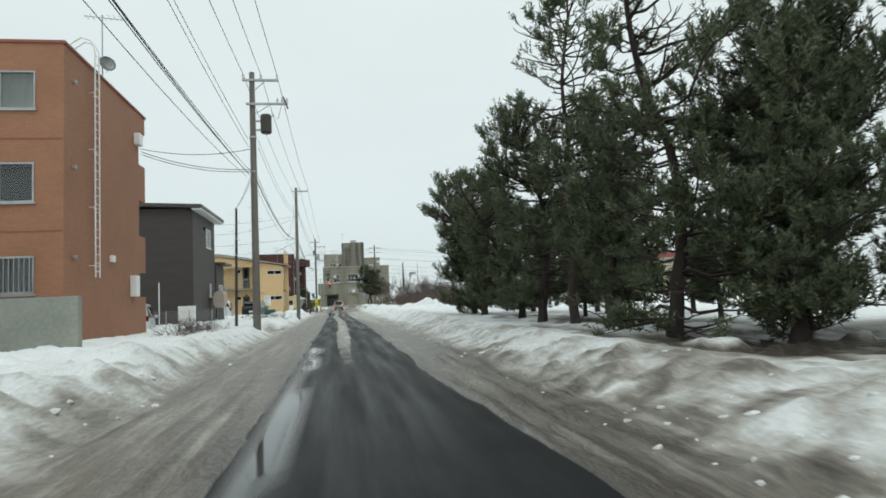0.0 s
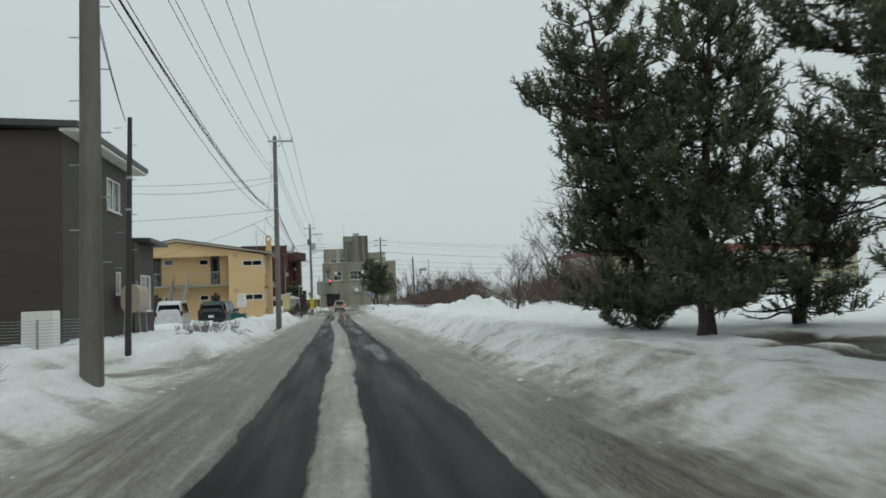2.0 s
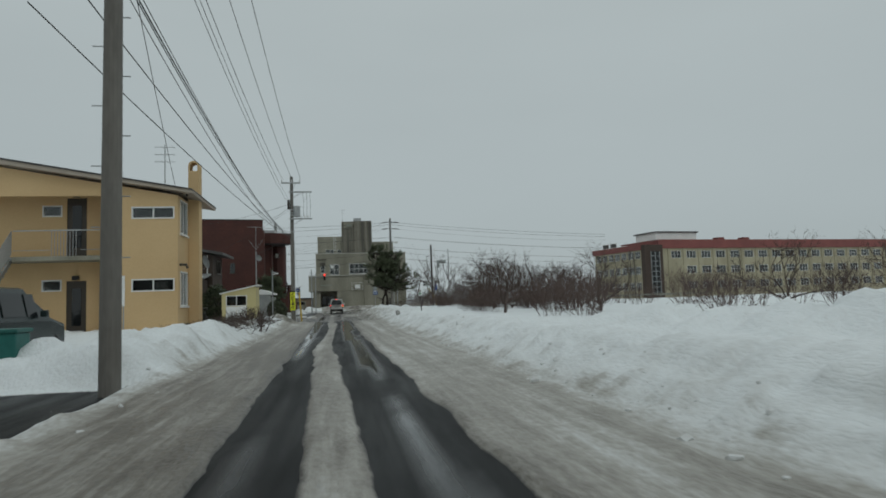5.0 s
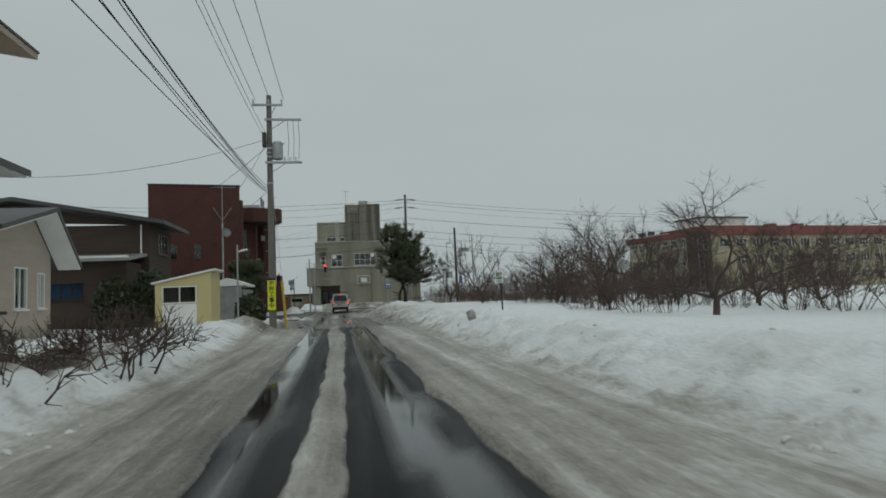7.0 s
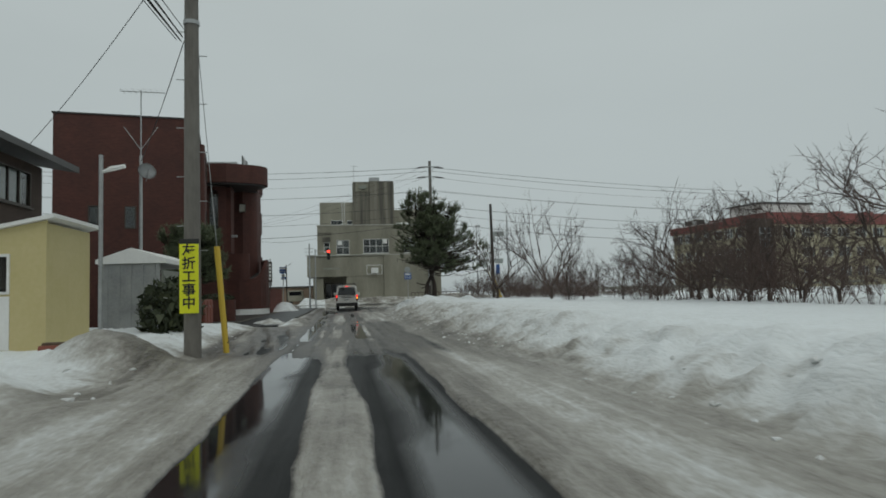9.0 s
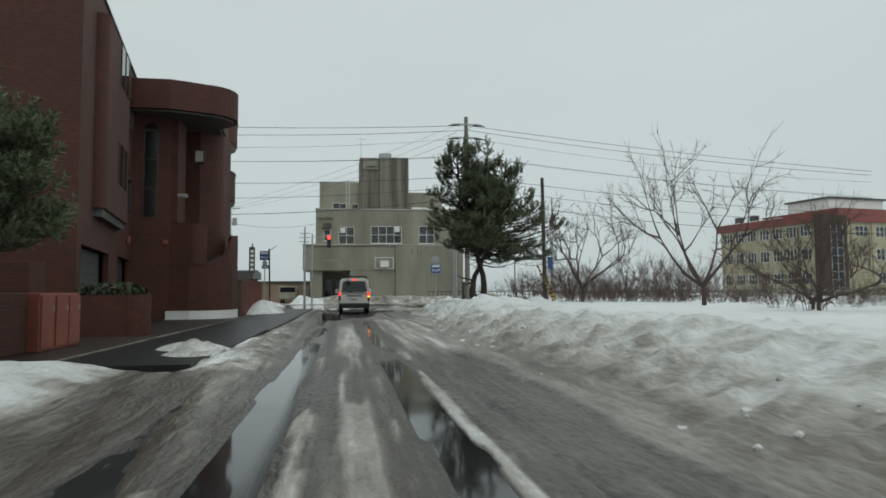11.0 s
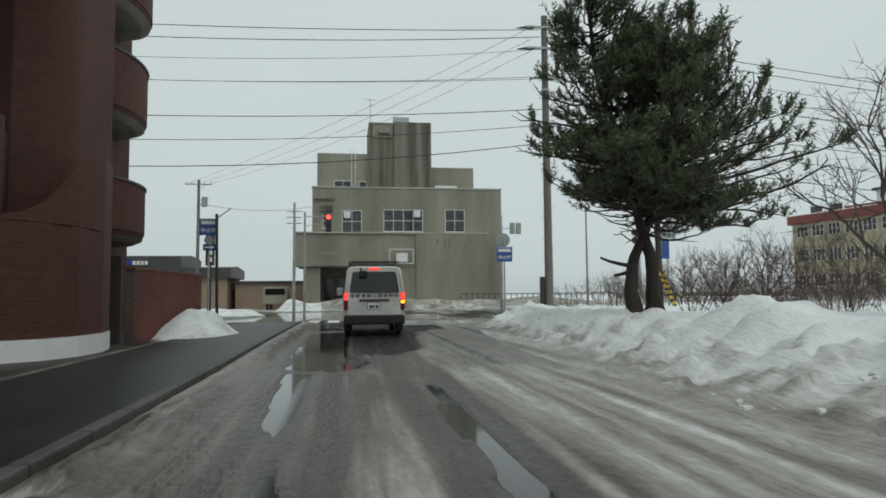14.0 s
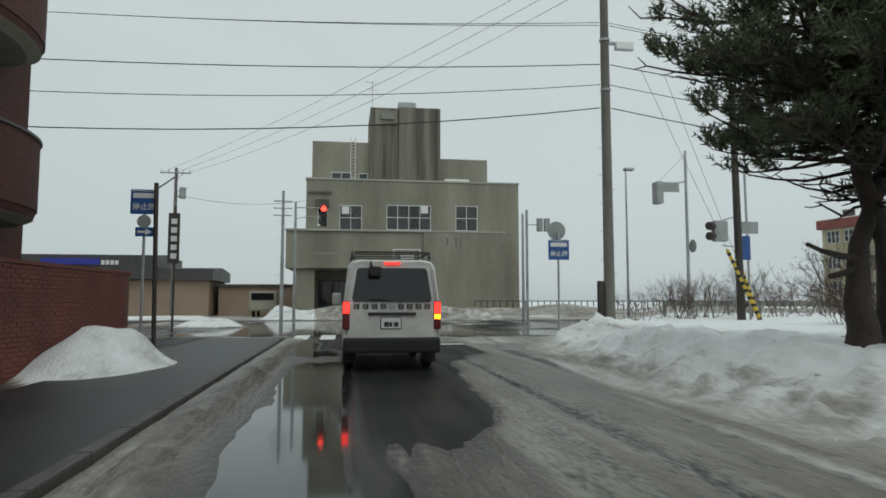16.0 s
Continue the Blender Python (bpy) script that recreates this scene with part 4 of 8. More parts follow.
def dark_house():
    h = thing("house", "charcoal two-storey house with a pale soffit and mono-pitch roof", "house", (-13, 45, 0))
    s = [(-12.06, -11.27, 5.62, 6.76, dict(cols=1)), (-13.6, -12.07, 4.36, 4.78, dict(cols=2))]
    e = [(46.0, 47.5, 5.5, 6.75, dict(cols=2, behind=M_BLIND)), (47.0, 47.5, 2.2, 3.1, dict(cols=1, behind=M_BLIND))]
    room(h, -18, -8.05, 41.9, 49.0, -0.2, 7.55, M_DARKWALL, {"S": s, "E": e})
    bm = bmesh.new()
    prism(bm, [(-18.6, 7.95), (-7.45, 7.55), (-7.45, 7.75), (-18.6, 8.2)], 41.5, 49.5, "y")
    part("roof", bm, M_FASCIA, h)
    part("soffit", boxed(-8.04, -7.5, 41.6, 49.4, 7.44, 7.54), M_WHITE, h, "white boarded soffit")
    part("wall_light", boxed(-8.05, -7.92, 45.1, 45.3, 6.55, 6.75, bevel=0.03), M_BLACK, h)
    room(h, -17, -7.95, 49.02, 52.0, -0.2, 4.5, M_DARKWALL, {"E": [(49.9, 51.4, 1.5, 3.1, dict(cols=2, behind=M_BLIND))]}, name="wing_wall")
    bm = bmesh.new()
    prism(bm, [(-17.3, 4.9), (-7.4, 4.52), (-7.4, 4.7), (-17.3, 5.1)], 49.53, 52.5, "y")
    part("wing_roof", bm, M_FASCIA, h)
    g = thing("garden_fence", "low steel mesh fence on a concrete kerb", "fence", (-9.5, 39.5, 0))
    part("kerb", boxed(-13, -6.4, 39.4, 39.55, -0.1, 0.5), M_RETAIN, g)
    for k in range(6):
        x = -12.8 + 1.25 * k
        part("post", boxed(x - 0.025, x + 0.025, 39.45, 39.5, 0.5, 1.35), M_STEEL, g)
    bm = bmesh.new()
    for k in range(9):
        tube(bm, [(-12.8, 39.47, 0.6 + 0.09 * k), (-6.55, 39.47, 0.6 + 0.09 * k)], 0.006, 4)
    part("mesh_panel", bm, M_STEEL, g)
    b = thing("utility_box", "pale grey steel cabinet on a concrete foot", "cabinet", (-8.1, 40.6, 0))
    part("body", boxed(-8.6, -7.7, 40.3, 40.8, 0.45, 1.6, bevel=0.03), M_WHITE, b)
    part("foot", boxed(-8.65, -7.65, 40.25, 40.85, -0.1, 0.45), M_RETAIN, b)
    p = thing("marker_pole", "thin white steel pole", "pole", (-9.0, 40.2, 0))
    part("shaft", tube(bmesh.new(), [(-9.6, 40.2, -0.1), (-9.6, 40.2, 3.0)], 0.035, 8), M_WHITE, p)
    t = thing("oil_tank", "cream oval heating-oil tank on steel legs", "tank", (-7.4, 47.3, 0))
    bm = bmesh.new()
    ring = [(-7.4 + 0.36 * math.cos(a), 2.0 + 0.56 * math.copysign(abs(math.sin(a)) ** 0.5, math.sin(a))) for a in np.linspace(0, 2 * math.pi, 24, endpoint=False)]
    prism(bm, ring, 46.6, 47.9, "y")
    part("tank", bm, M_BEIGE, t, smooth=False)
    for x in (-7.65, -7.15):
        for y in (46.8, 47.7):
            part("leg", tube(bmesh.new(), [(x + (0.1 if x > -7.4 else -0.1), y, -0.05), (x, y, 1.75)], 0.025, 6), M_STEEL, t)
    part("filler_pipe", tube(bmesh.new(), [(-7.4, 47.5, 2.35), (-7.4, 47.5, 2.65), (-7.4, 47.35, 2.7)], 0.03, 6), M_STEEL, t)


def yellow_apartments():
    h = thing("apartment_building", "yellow stucco two-storey flats with outer stairs and a shallow gable", "building", (-12.3, 79, 0))
    y0, y1 = 75.9, 80.1
    strip = dict(cols=2, sill=False)
    right = [(-7.22, -5.62, 4.92, 5.4, strip), (-7.22, -5.62, 2.06, 2.56, strip)]
    left = [(-18.95, -17.2, 4.95, 5.7, strip), (-18.95, -17.2, 2.1, 2.65, strip)]
    e = [(76.3, 77.5, 4.35, 5.75, dict(cols=2)), (76.3, 77.5, 1.45, 2.85, dict(cols=2))]
    room(h, -8.35, -5.5, y0, y1, 0.0, 5.85, M_YELLOW, {"S": right, "E": e})
    room(h, -19.6, -15.83, y0, y1, 0.0, 5.85, M_YELLOW, {"S": left})
    doors = [(-14.82, -13.98, 3.55, 5.95), (-10.02, -9.27, 3.55, 5.95), (-14.82, -13.98, 0.4, 2.6), (-10.02, -9.27, 0.4, 2.6)]
    small = [(-13.78, -13.02, 5.25, 5.73), (-10.93, -10.19, 5.2, 5.66), (-13.78, -13.02, 2.2, 2.66), (-10.93, -10.19, 2.2, 2.66)]
    part("recess_wall", pierced("S", 77.1, -15.83, -8.35, 0.0, 6.2, doors + small), M_YELLOW, h)
    for d in doors:
        dr = part("door", slab(bmesh.new(), "S", 77.1, *d, 0.03, 0.09), M_BROWNFRAME, h, "dark bronze front door")
        part("door_glass", slab(bmesh.new(), "S", 77.1, d[0] + 0.2, d[1] - 0.2, d[2] + 0.4, d[3] - 0.3, 0.012, 0.026), M_DARKGLASS, dr)
        part("door_light", slab(bmesh.new(), "S", 77.1, (d[0] + d[1]) / 2 - 0.12, (d[0] + d[1]) / 2 + 0.12, d[3] + 0.03, d[3] + 0.2, -0.16, -0.002), M_BLACK, dr)
    for s in small:
        window(h, "S", 77.1, *s, cols=1, sill=False)
    bm = bmesh.new()
    prism(bm, [(-19.6, 5.85), (-5.5, 5.85), (-12.4, 7.07)], 75.9, 76.08, "y")
    part("gable", bm, M_YELLOW, h)
    part("beam", boxed(-15.83, -8.35, 76.1, 77.1, 6.18, 6.34), M_YELLOW, h)
    for sgn, name in ((1, "roof"), (-1, "roof")):
        bm = bmesh.new()
        x = -12.4 + sgn * 7.5
        prism(bm, [(-12.4, 7.14), (x, 5.89), (x, 6.0), (-12.4, 7.32)], 75.55, 80.75, "y")
        part(name, bm, M_BEIGE, h, "pale-edged low metal roof")
        bm = bmesh.new()
        prism(bm, [(-12.4, 7.325), (x + sgn * 0.02, 6.005), (x + sgn * 0.02, 6.05), (-12.4, 7.38)], 75.5, 80.78, "y")
        part("roof_sheet", bm, M_FASCIA, h)
    part("landing", boxed(-15.83, -8.35, 75.9, 77.1, 3.35, 3.52), M_CONC, h)
    for a, b in ((-14.95, -13.85), (-10.15, -9.1)):
        bm = bmesh.new()
        slab(bm, "S", 75.95, a, b, 4.5, 4.55, 0, 0.04)
        rail = part("railing", bm, M_STEEL, h, "thin grey steel balustrade")
        for k in range(int((b - a) / 0.11)):
            bm = bmesh.new()
            slab(bm, "S", 75.95, a + 0.11 * k, a + 0.11 * k + 0.02, 3.52, 4.5, 0.01, 0.03)
            part("bar", bm, M_STEEL, rail)
    st = part("stair", boxed(-12.7, -11.5, 75.6, 75.9, 3.3, 3.35), M_STEEL, h, "grey steel outer stair")
    for k in range(15):
        part("tread", boxed(-12.65, -11.55, 72.4 + 0.235 * k, 72.65 + 0.235 * k, 0.2 + 0.21 * k, 0.235 + 0.21 * k), M_STEEL, st)
    for xx in (-12.7, -11.55):
        part("stringer", prism(bmesh.new(), [(72.3, 0.05), (75.9, 3.3), (75.9, 3.5), (72.3, 0.3)], xx, xx + 0.05, "x"), M_STEEL, st)
        part("balustrade_sheet", prism(bmesh.new(), [(72.35, 0.42), (75.9, 3.62), (75.9, 4.45), (72.35, 1.2)], xx + 0.01, xx + 0.035, "x"), M_ZINC, st, "pale metal side sheet")
        part("handrail", tube(bmesh.new(), [(xx + 0.022, 72.3, 1.22), (xx + 0.022, 75.9, 4.5)], 0.022, 6), M_STEEL, st)
    part("privacy_panel", slab(bmesh.new(), "S", 75.95, -15.75, -15.2, 3.55, 4.35, 0, 0.03), M_WHITE, h, "white balcony panel")
    for a, b in ((-15.2, -14.95), (-13.85, -12.7), (-11.5, -10.15), (-9.1, -8.4)):
        part("landing_rail", slab(bmesh.new(), "S", 75.95, a, b, 4.5, 4.54, 0, 0.03), M_STEEL, h)
        part("wire_guard", slab(bmesh.new(), "S", 75.95, a, b, 3.75, 3.77, 0.01, 0.02), M_STEEL, h)
    part("chimney", boxed(-5.5, -5.05, 77.75, 78.35, 0.3, 7.2, bevel=0.03), M_YELLOW, h)
    bm = bmesh.new()
    for q in range(0, 180, 20):
        c0, s0, c1, s1 = math.cos(radians(q)), math.sin(radians(q)), math.cos(radians(q + 20)), math.sin(radians(q + 20))
        prism(bm, [(-5.275 + 0.225 * c0, 7.42 + 0.225 * s0), (-5.275 + 0.225 * c1, 7.42 + 0.225 * s1), (-5.275 + 0.15 * c1, 7.42 + 0.15 * s1), (-5.275 + 0.15 * c0, 7.42 + 0.15 * s0)], 77.76, 78.34, "y")
    for s in (0, 1):
        box(bm, -5.5 + 0.375 * s, -5.425 + 0.375 * s, 77.76, 78.34, 7.2, 7.42)
    bmesh.ops.remove_doubles(bm, verts=bm.verts, dist=1e-4)
    part("cowl", bm, M_YELLOW, h)
    part("base", boxed(-5.49, -5.42, 75.95, 80.05, -0.1, 0.75), M_CONCDARK, h, "dark concrete plinth")
    part("flue_vent", tube(bmesh.new(), [(-5.5, 76.2, 6.0), (-5.25, 76.2, 6.0), (-5.2, 76.2, 5.85)], 0.05, 8), M_BROWNFRAME, h)
    part("flue_vent", tube(bmesh.new(), [(-5.5, 76.2, 3.1), (-5.25, 76.2, 3.1), (-5.2, 76.2, 2.95)], 0.05, 8), M_BROWNFRAME, h)
    for x, z in ((-7.95, 5.75), (-7.9, 2.85), (-16.6, 5.9), (-16.6, 3.1)):
        part("vent_hood", slab(bmesh.new(), "S", 75.9, x, x + 0.28, z, z + 0.18, -0.14, -0.003, 0.02), M_BEIGE, h)
    d = thing("satellite_dish", "grey satellite dish on a wall bracket", "dish", (-5.3, 79.0, 3.2))
    part("bracket", tube(bmesh.new(), [(-5.5, 78.9, 3.1), (-5.2, 78.95, 3.12), (-5.2, 78.95, 3.3)], 0.025, 6), M_STEEL, d)
    dish(d, (-5.1, 78.95, 3.35), 0.3, (0.92, -0.25, 0.25))
    a = thing("tv_antenna", "thin steel television antenna on the roof", "antenna", (-6.1, 76.4, 6.1))
    part("mast", tube(bmesh.new(), [(-6.1, 76.4, 6.0), (-6.1, 76.4, 8.0)], 0.02, 6), M_STEEL, a)
    bm = bmesh.new()
    for z in (7.3, 7.6, 7.9):
        tube(bm, [(-6.5, 76.4, z), (-5.7, 76.4, z)], 0.01, 5)
        for k in range(4):
            tube(bm, [(-6.4 + 0.2 * k, 76.2, z), (-6.4 + 0.2 * k, 76.6, z)], 0.006, 4)
    part("elements", bm, M_STEEL, a)
    s = thing("notice_board", "white notice board on steel legs", "board", (-7.0, 73.0, 0))
    part("panel", boxed(-7.25, -6.6, 72.98, 73.02, 1.5, 2.55), M_WHITE, s)
    for k in range(7):
        part("text_bar", boxed(-7.18, -6.68 - 0.05 * (k % 3), 72.968, 72.977, 1.58 + 0.13 * k, 1.63 + 0.13 * k), M_REDROOF if k == 6 else M_STEEL, s)
    for x in (-7.2, -6.65):
        part("leg", boxed(x - 0.02, x + 0.02, 73.025, 73.06, -0.05, 1.55), M_STEEL, s)


def beige_house():
    h = thing("house", "beige two-storey house with grey pitched roofs", "house", (-14, 89, 0))
    room(h, -20, -10.3, 85.2, 89.2, 0, 5.4, M_BEIGE, {})
    bm = bmesh.new()
    prism(bm, [(-21, 8.4), (-8.85, 5.45), (-8.85, 5.65), (-21, 8.65)], 84.5, 89.8, "y")
    part("roof", bm, M_FASCIA, h)
    part("soffit", boxed(-10.28, -8.95, 84.6, 89.7, 5.42, 5.5), M_WHITE, h)
    room(h, -17, -10.0, 89.22, 94.1, 0, 3.3, M_BEIGE, {"E": [(91.3, 92.2, 1.38, 2.78, dict(cols=2, behind=M_BLIND)), (93.0, 93.55, 1.4, 2.65, dict(cols=2, behind=M_BLIND))]}, name="wing_wall")
    part("gable", prism(bmesh.new(), [(89.22, 3.3), (94.1, 3.3), (92.6, 4.6), (89.22, 3.75)], -10.18, -10.0, "x"), M_BEIGE, h)
    for eave, low in ((94.75, 2.85), (88.7, 3.72)):
        part("wing_roof", prism(bmesh.new(), [(92.6, 4.74), (eave, low), (eave, low + 0.14), (92.6, 4.9)], -17.4, -9.15, "x"), M_FASCIA, h, "grey metal roof")
        part("wing_soffit", prism(bmesh.new(), [(92.6, 4.68), (eave - 0.06 * (1 if eave > 92 else -1), low - 0.04), (eave, low - 0.002), (92.6, 4.737)], -9.98, -9.2, "x"), M_WHITE, h, "white boarded soffit")
    part("base", boxed(-10.02, -9.95, 89.3, 94.0, -0.1, 0.7), M_CONC, h)


def brown_house():
    h = thing("house", "brown-sided two-storey house with a dark low-pitched roof", "house", (-15, 106.5, 0))
    room(h, -21, -9.2, 104.0, 108.4, 0, 5.6, M_BROWN, {"E": [(105.6, 107.6, 4.2, 5.3, dict(cols=3, frame=M_BROWNFRAME, behind=M_BLIND))]})
    part("gable", prism(bmesh.new(), [(-21, 6.0), (-9.2, 5.6), (-15.5, 6.75)], 104.0, 104.18, "y"), M_BROWN, h)
    for a, b in (((-15.5, 6.85), (-8.3, 5.55)), ((-22, 6.0), (-15.5, 6.85))):
        bm = bmesh.new()
        prism(bm, [a, b, (b[0], b[1] + 0.2), (a[0], a[1] + 0.2)], 103.3, 109.0, "y")
        part("roof", bm, M_FASCIA, h)
    room(h, -19, -9.6, 101.5, 103.97, 0, 3.55, M_BROWN, {"S": [(-13.5, -11.5, 1.8, 2.6, dict(cols=4, frame=M_BROWNFRAME, behind=plain("blue_sheet", (0.04, 0.16, 0.36), 0.6)))]}, name="wing_wall")
    part("wing_roof", prism(bmesh.new(), [(100.9, 3.55), (103.98, 3.95), (103.98, 4.1), (100.9, 3.68)], -19.5, -9.3, "x"), M_STEEL, h, "snow-edged grey metal lean-to roof")
    part("roof_snow", boxed(-19.4, -9.4, 100.88, 101.3, 3.69, 3.8, bevel=0.03), M_WHITE, h, "strip of snow along the eave")
    part("downpipe", tube(bmesh.new(), [(-9.6, 103.95, 3.9), (-9.6, 103.95, 5.6)], 0.04, 6), M_WHITE, h)


def sheds():
    h = thing("shed", "pale yellow shed with a sloping white-edged roof and dark windows", "shed", (-6.7, 100.5, 0))
    room(h, -7.75, -5.3, 99.4, 101.6, 0.0, 2.3, M_SHED, {"S": [(-7.45, -5.95, 1.42, 2.2, dict(cols=2, sill=False))]}, thick=0.08)
    part("gable", prism(bmesh.new(), [(-7.75, 2.3), (-5.3, 2.3), (-5.3, 2.85), (-7.75, 2.34)], 99.4, 99.48, "y"), M_SHED, h)
    part("side_top", boxed(-5.38, -5.3, 99.49, 101.6, 2.302, 2.8), M_SHED, h)
    part("roof", prism(bmesh.new(), [(-7.9, 2.315), (-5.12, 2.895), (-5.12, 2.97), (-7.9, 2.39)], 99.28, 101.75, "y"), M_WHITE, h)
    part("door_panel", slab(bmesh.new(), "S", 99.4, -7.45, -6.72, 0.35, 1.38, -0.02, -0.003), M_WHITE, h)
    part("door_panel", slab(bmesh.new(), "S", 99.4, -6.7, -5.95, 0.35, 1.38, -0.02, -0.003), M_WHITE, h)
    f = thing("planter", "terracotta planter box half buried in snow", "planter", (-4.9, 98.9, 0.2))
    part("pot", boxed(-5.15, -4.6, 98.7, 99.0, 0.1, 0.45, bevel=0.03), M_TERRA, f)
    part("soil", boxed(-5.1, -4.65, 98.74, 98.96, 0.4, 0.5, bevel=0.02), M_LITTER, f)
    g = thing("garage", "small corrugated steel garage with a grey shutter", "garage", (-5.6, 107.5, 0))
    part("wall", boxed(-6.45, -6.4, 105.6, 109.76, 0, 2.3), M_STEEL, g)
    front_wall = part("wall", boxed(-6.4, -4.84, 105.62, 105.66, 0, 2.3), M_STEEL, g)
    for k in range(5):
        part("corrugation", boxed(-6.4 + 0.32 * k, -6.24 + 0.32 * k, 105.585, 105.618, 0, 2.3, bevel=0.008), M_STEEL, front_wall)
    part("shutter", boxed(-4.83, -4.75, 105.7, 109.7, 0, 2.1), M_RETAIN, g)
    part("roof", prism(bmesh.new(), [(-6.55, 2.3), (-4.65, 2.3), (-4.65, 2.42), (-5.6, 2.75), (-6.55, 2.42)], 105.5, 109.9, "y"), M_WHITE, g)


def arc(cx, cy, r, a0, a1, n=14):
    return [(cx + r * math.cos(radians(a)), cy + r * math.sin(radians(a))) for a in np.linspace(a0, a1, n)]


def brick_block():
    """The dark red brick flats: a straight block turned a little from the street, then a front with rounded balconies."""
    turn = radians(10)
    h = thing("brick_flats", "dark red brick flats with rounded balconies and a curved canopy", "building", (-7.0, 120.7, 0))
    h.rotation_euler = (0, 0, turn)
    w = dict(cols=1, frame=M_BROWNFRAME, sill=False)
    two = dict(cols=2, frame=M_BROWNFRAME, sill=False)
    e = [(128.6, 131.1, 4.6, 5.9, two), (128.6, 131.1, 7.9, 9.2, two), (121.3, 125.9, -0.05, 2.55, None), (127.9, 131.3, -0.05, 2.6, None)]
    room(h, -13.56, -7.0, 120.7, 131.9, 0, 10.5, M_BRICK, {"S": [(-12.02, -11.54, 4.85, 5.97, w), (-10.39, -9.86, 4.83, 5.96, w)], "E": e})
    part("coping", boxed(-13.62, -6.94, 120.64, 131.96, 10.5, 10.58, bevel=0.02), M_FASCIA, h)
    for a, b, top in ((121.3, 125.9, 2.55), (127.9, 131.3, 2.6)):
        door = part("garage_door", boxed(-7.34, -7.3, a, b, 0.02, top), M_FASCIA, h)
        for k in range(7):
            part("panel", boxed(-7.298, -7.28, a + 0.06, b - 0.06, 0.06 + k * 0.35, 0.38 + k * 0.35), M_FASCIA, door)
    bm = bmesh.new()
    prism(bm, [(-7.0, 122.7)] + arc(-6.97, 123.0, 0.3, -90, 0, 6) + [(-6.67, 127.6), (-7.0, 127.6)], 3.75, 9.7, "z")
    part("bay", bm, M_BRICK, h)
    bm = bmesh.new()
    prism(bm, [(-7.0, 122.85)] + arc(-6.98, 123.1, 0.22, -90, 0, 6) + [(-6.76, 127.45), (-7.0, 127.45)], 3.5, 3.75, "z")
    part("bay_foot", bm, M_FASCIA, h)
    for z in (4.9, 8.3):
        bw = part("bay_window", boxed(-6.69, -6.655, 125.2, 127.2, z, z + 1.4), M_DARKGLASS, h)
        for y in (125.2, 126.2, 127.14):
            part("bay_frame", boxed(-6.66, -6.635, y, y + 0.06, z, z + 1.4), M_BROWNFRAME, bw)
    part("wall", pierced("S", 131.7, -7.0, -5.5, 0, 9.2, [(-6.62, -6.02, 4.45, 8.6)], 0.25), M_BRICK, h)
    window(h, "S", 131.7, -6.62, -6.02, 4.45, 8.3, cols=1, rows=3, frame=M_BROWNFRAME, sill=False)
    part("arch", prism(bmesh.new(), [(-6.62, 8.6)] + [(-6.32 - 0.3 * math.cos(radians(q)), 8.3 + 0.3 * math.sin(radians(q))) for q in range(0, 181, 20)] + [(-6.02, 8.6)], 131.71, 131.9, "y"), M_BRICK, h)
    part("alarm_lamp", boxed(-6.98, -6.85, 130.1, 130.3, 3.2, 3.5, bevel=0.04), M_TERRA, h)

    # the street front is square to the road; its parts are turned back under the turned house
    def front(name, bm, mat, label="", parent=None):
        bmesh.ops.rotate(bm, cent=(-7.0, 120.7, 0), matrix=Matrix.Rotation(-turn, 3, "Z"), verts=bm.verts)
        return part(name, bm, mat, parent or h, label)

    front("pilaster", boxed(-7.75, -7.15, 131.85, 133.2, 4.3, 9.0), M_BRICK)
    foot = [(-7.55, 131.8), (-6.6, 131.76), (-5.85, 132.0), (-5.3, 132.5), (-5.02, 133.2), (-4.95, 134.2), (-5.15, 135.2), (-5.5, 136.0), (-7.55, 136.0)]
    front("wall", prism(bmesh.new(), foot, 0.45, 2.45, "z"), M_BRICK)
    front("plinth", prism(bmesh.new(), [(x + 0.04 if x > -7 else x, y - 0.04) for x, y in foot], -0.1, 0.44, "z"), M_WHITE, "white rendered plinth")
    front("drum", prism(bmesh.new(), [(-7.55, 131.82), (-6.6, 131.78)] + arc(-6.5, 132.3, 0.52, -90, 70, 10) + [(-6.6, 133.8), (-7.55, 133.8)], 2.455, 4.25, "z"), M_BRICK)
    # the scooped wall climbs round the outer stair
    rim = [(-6.35, 131.81, 2.5), (-6.1, 131.88, 2.5), (-5.85, 132.0, 2.52), (-5.55, 132.25, 2.6), (-5.3, 132.5, 2.78), (-5.12, 132.85, 3.1), (-5.02, 133.2, 3.45), (-4.95, 133.7, 3.8), (-4.95, 134.2, 3.92), (-5.15, 135.2, 3.95), (-5.5, 136.0, 3.95)]
    ring = []
    for i, (x, y, z) in enumerate(rim):
        p, q = rim[max(i - 1, 0)], rim[min(i + 1, len(rim) - 1)]
        d = Vector((q[0] - p[0], q[1] - p[1], 0)).normalized() * 0.2
        ring.append([(x, y, 2.44), (x, y, z), (x - d.y, y + d.x, z), (x - d.y, y + d.x, 2.44)])
    front("stair_wall", loft(bmesh.new(), ring), M_BRICK, "brick wall climbing round a stair")
    for k in range(5):
        front("step", boxed(-6.2 + 0.1 * k, -5.35, 132.7 + 0.3 * k, 133.0 + 0.3 * k, 2.455, 2.55 + 0.1 * k), M_FASCIA)
    upper = [(-7.2, 134.3), (-6.7, 134.1)] + arc(-6.75, 135.2, 0.95, -60, 0, 8) + [(-5.8, 137.0), (-6.2, 137.8), (-9.5, 137.8), (-9.5, 134.3)]
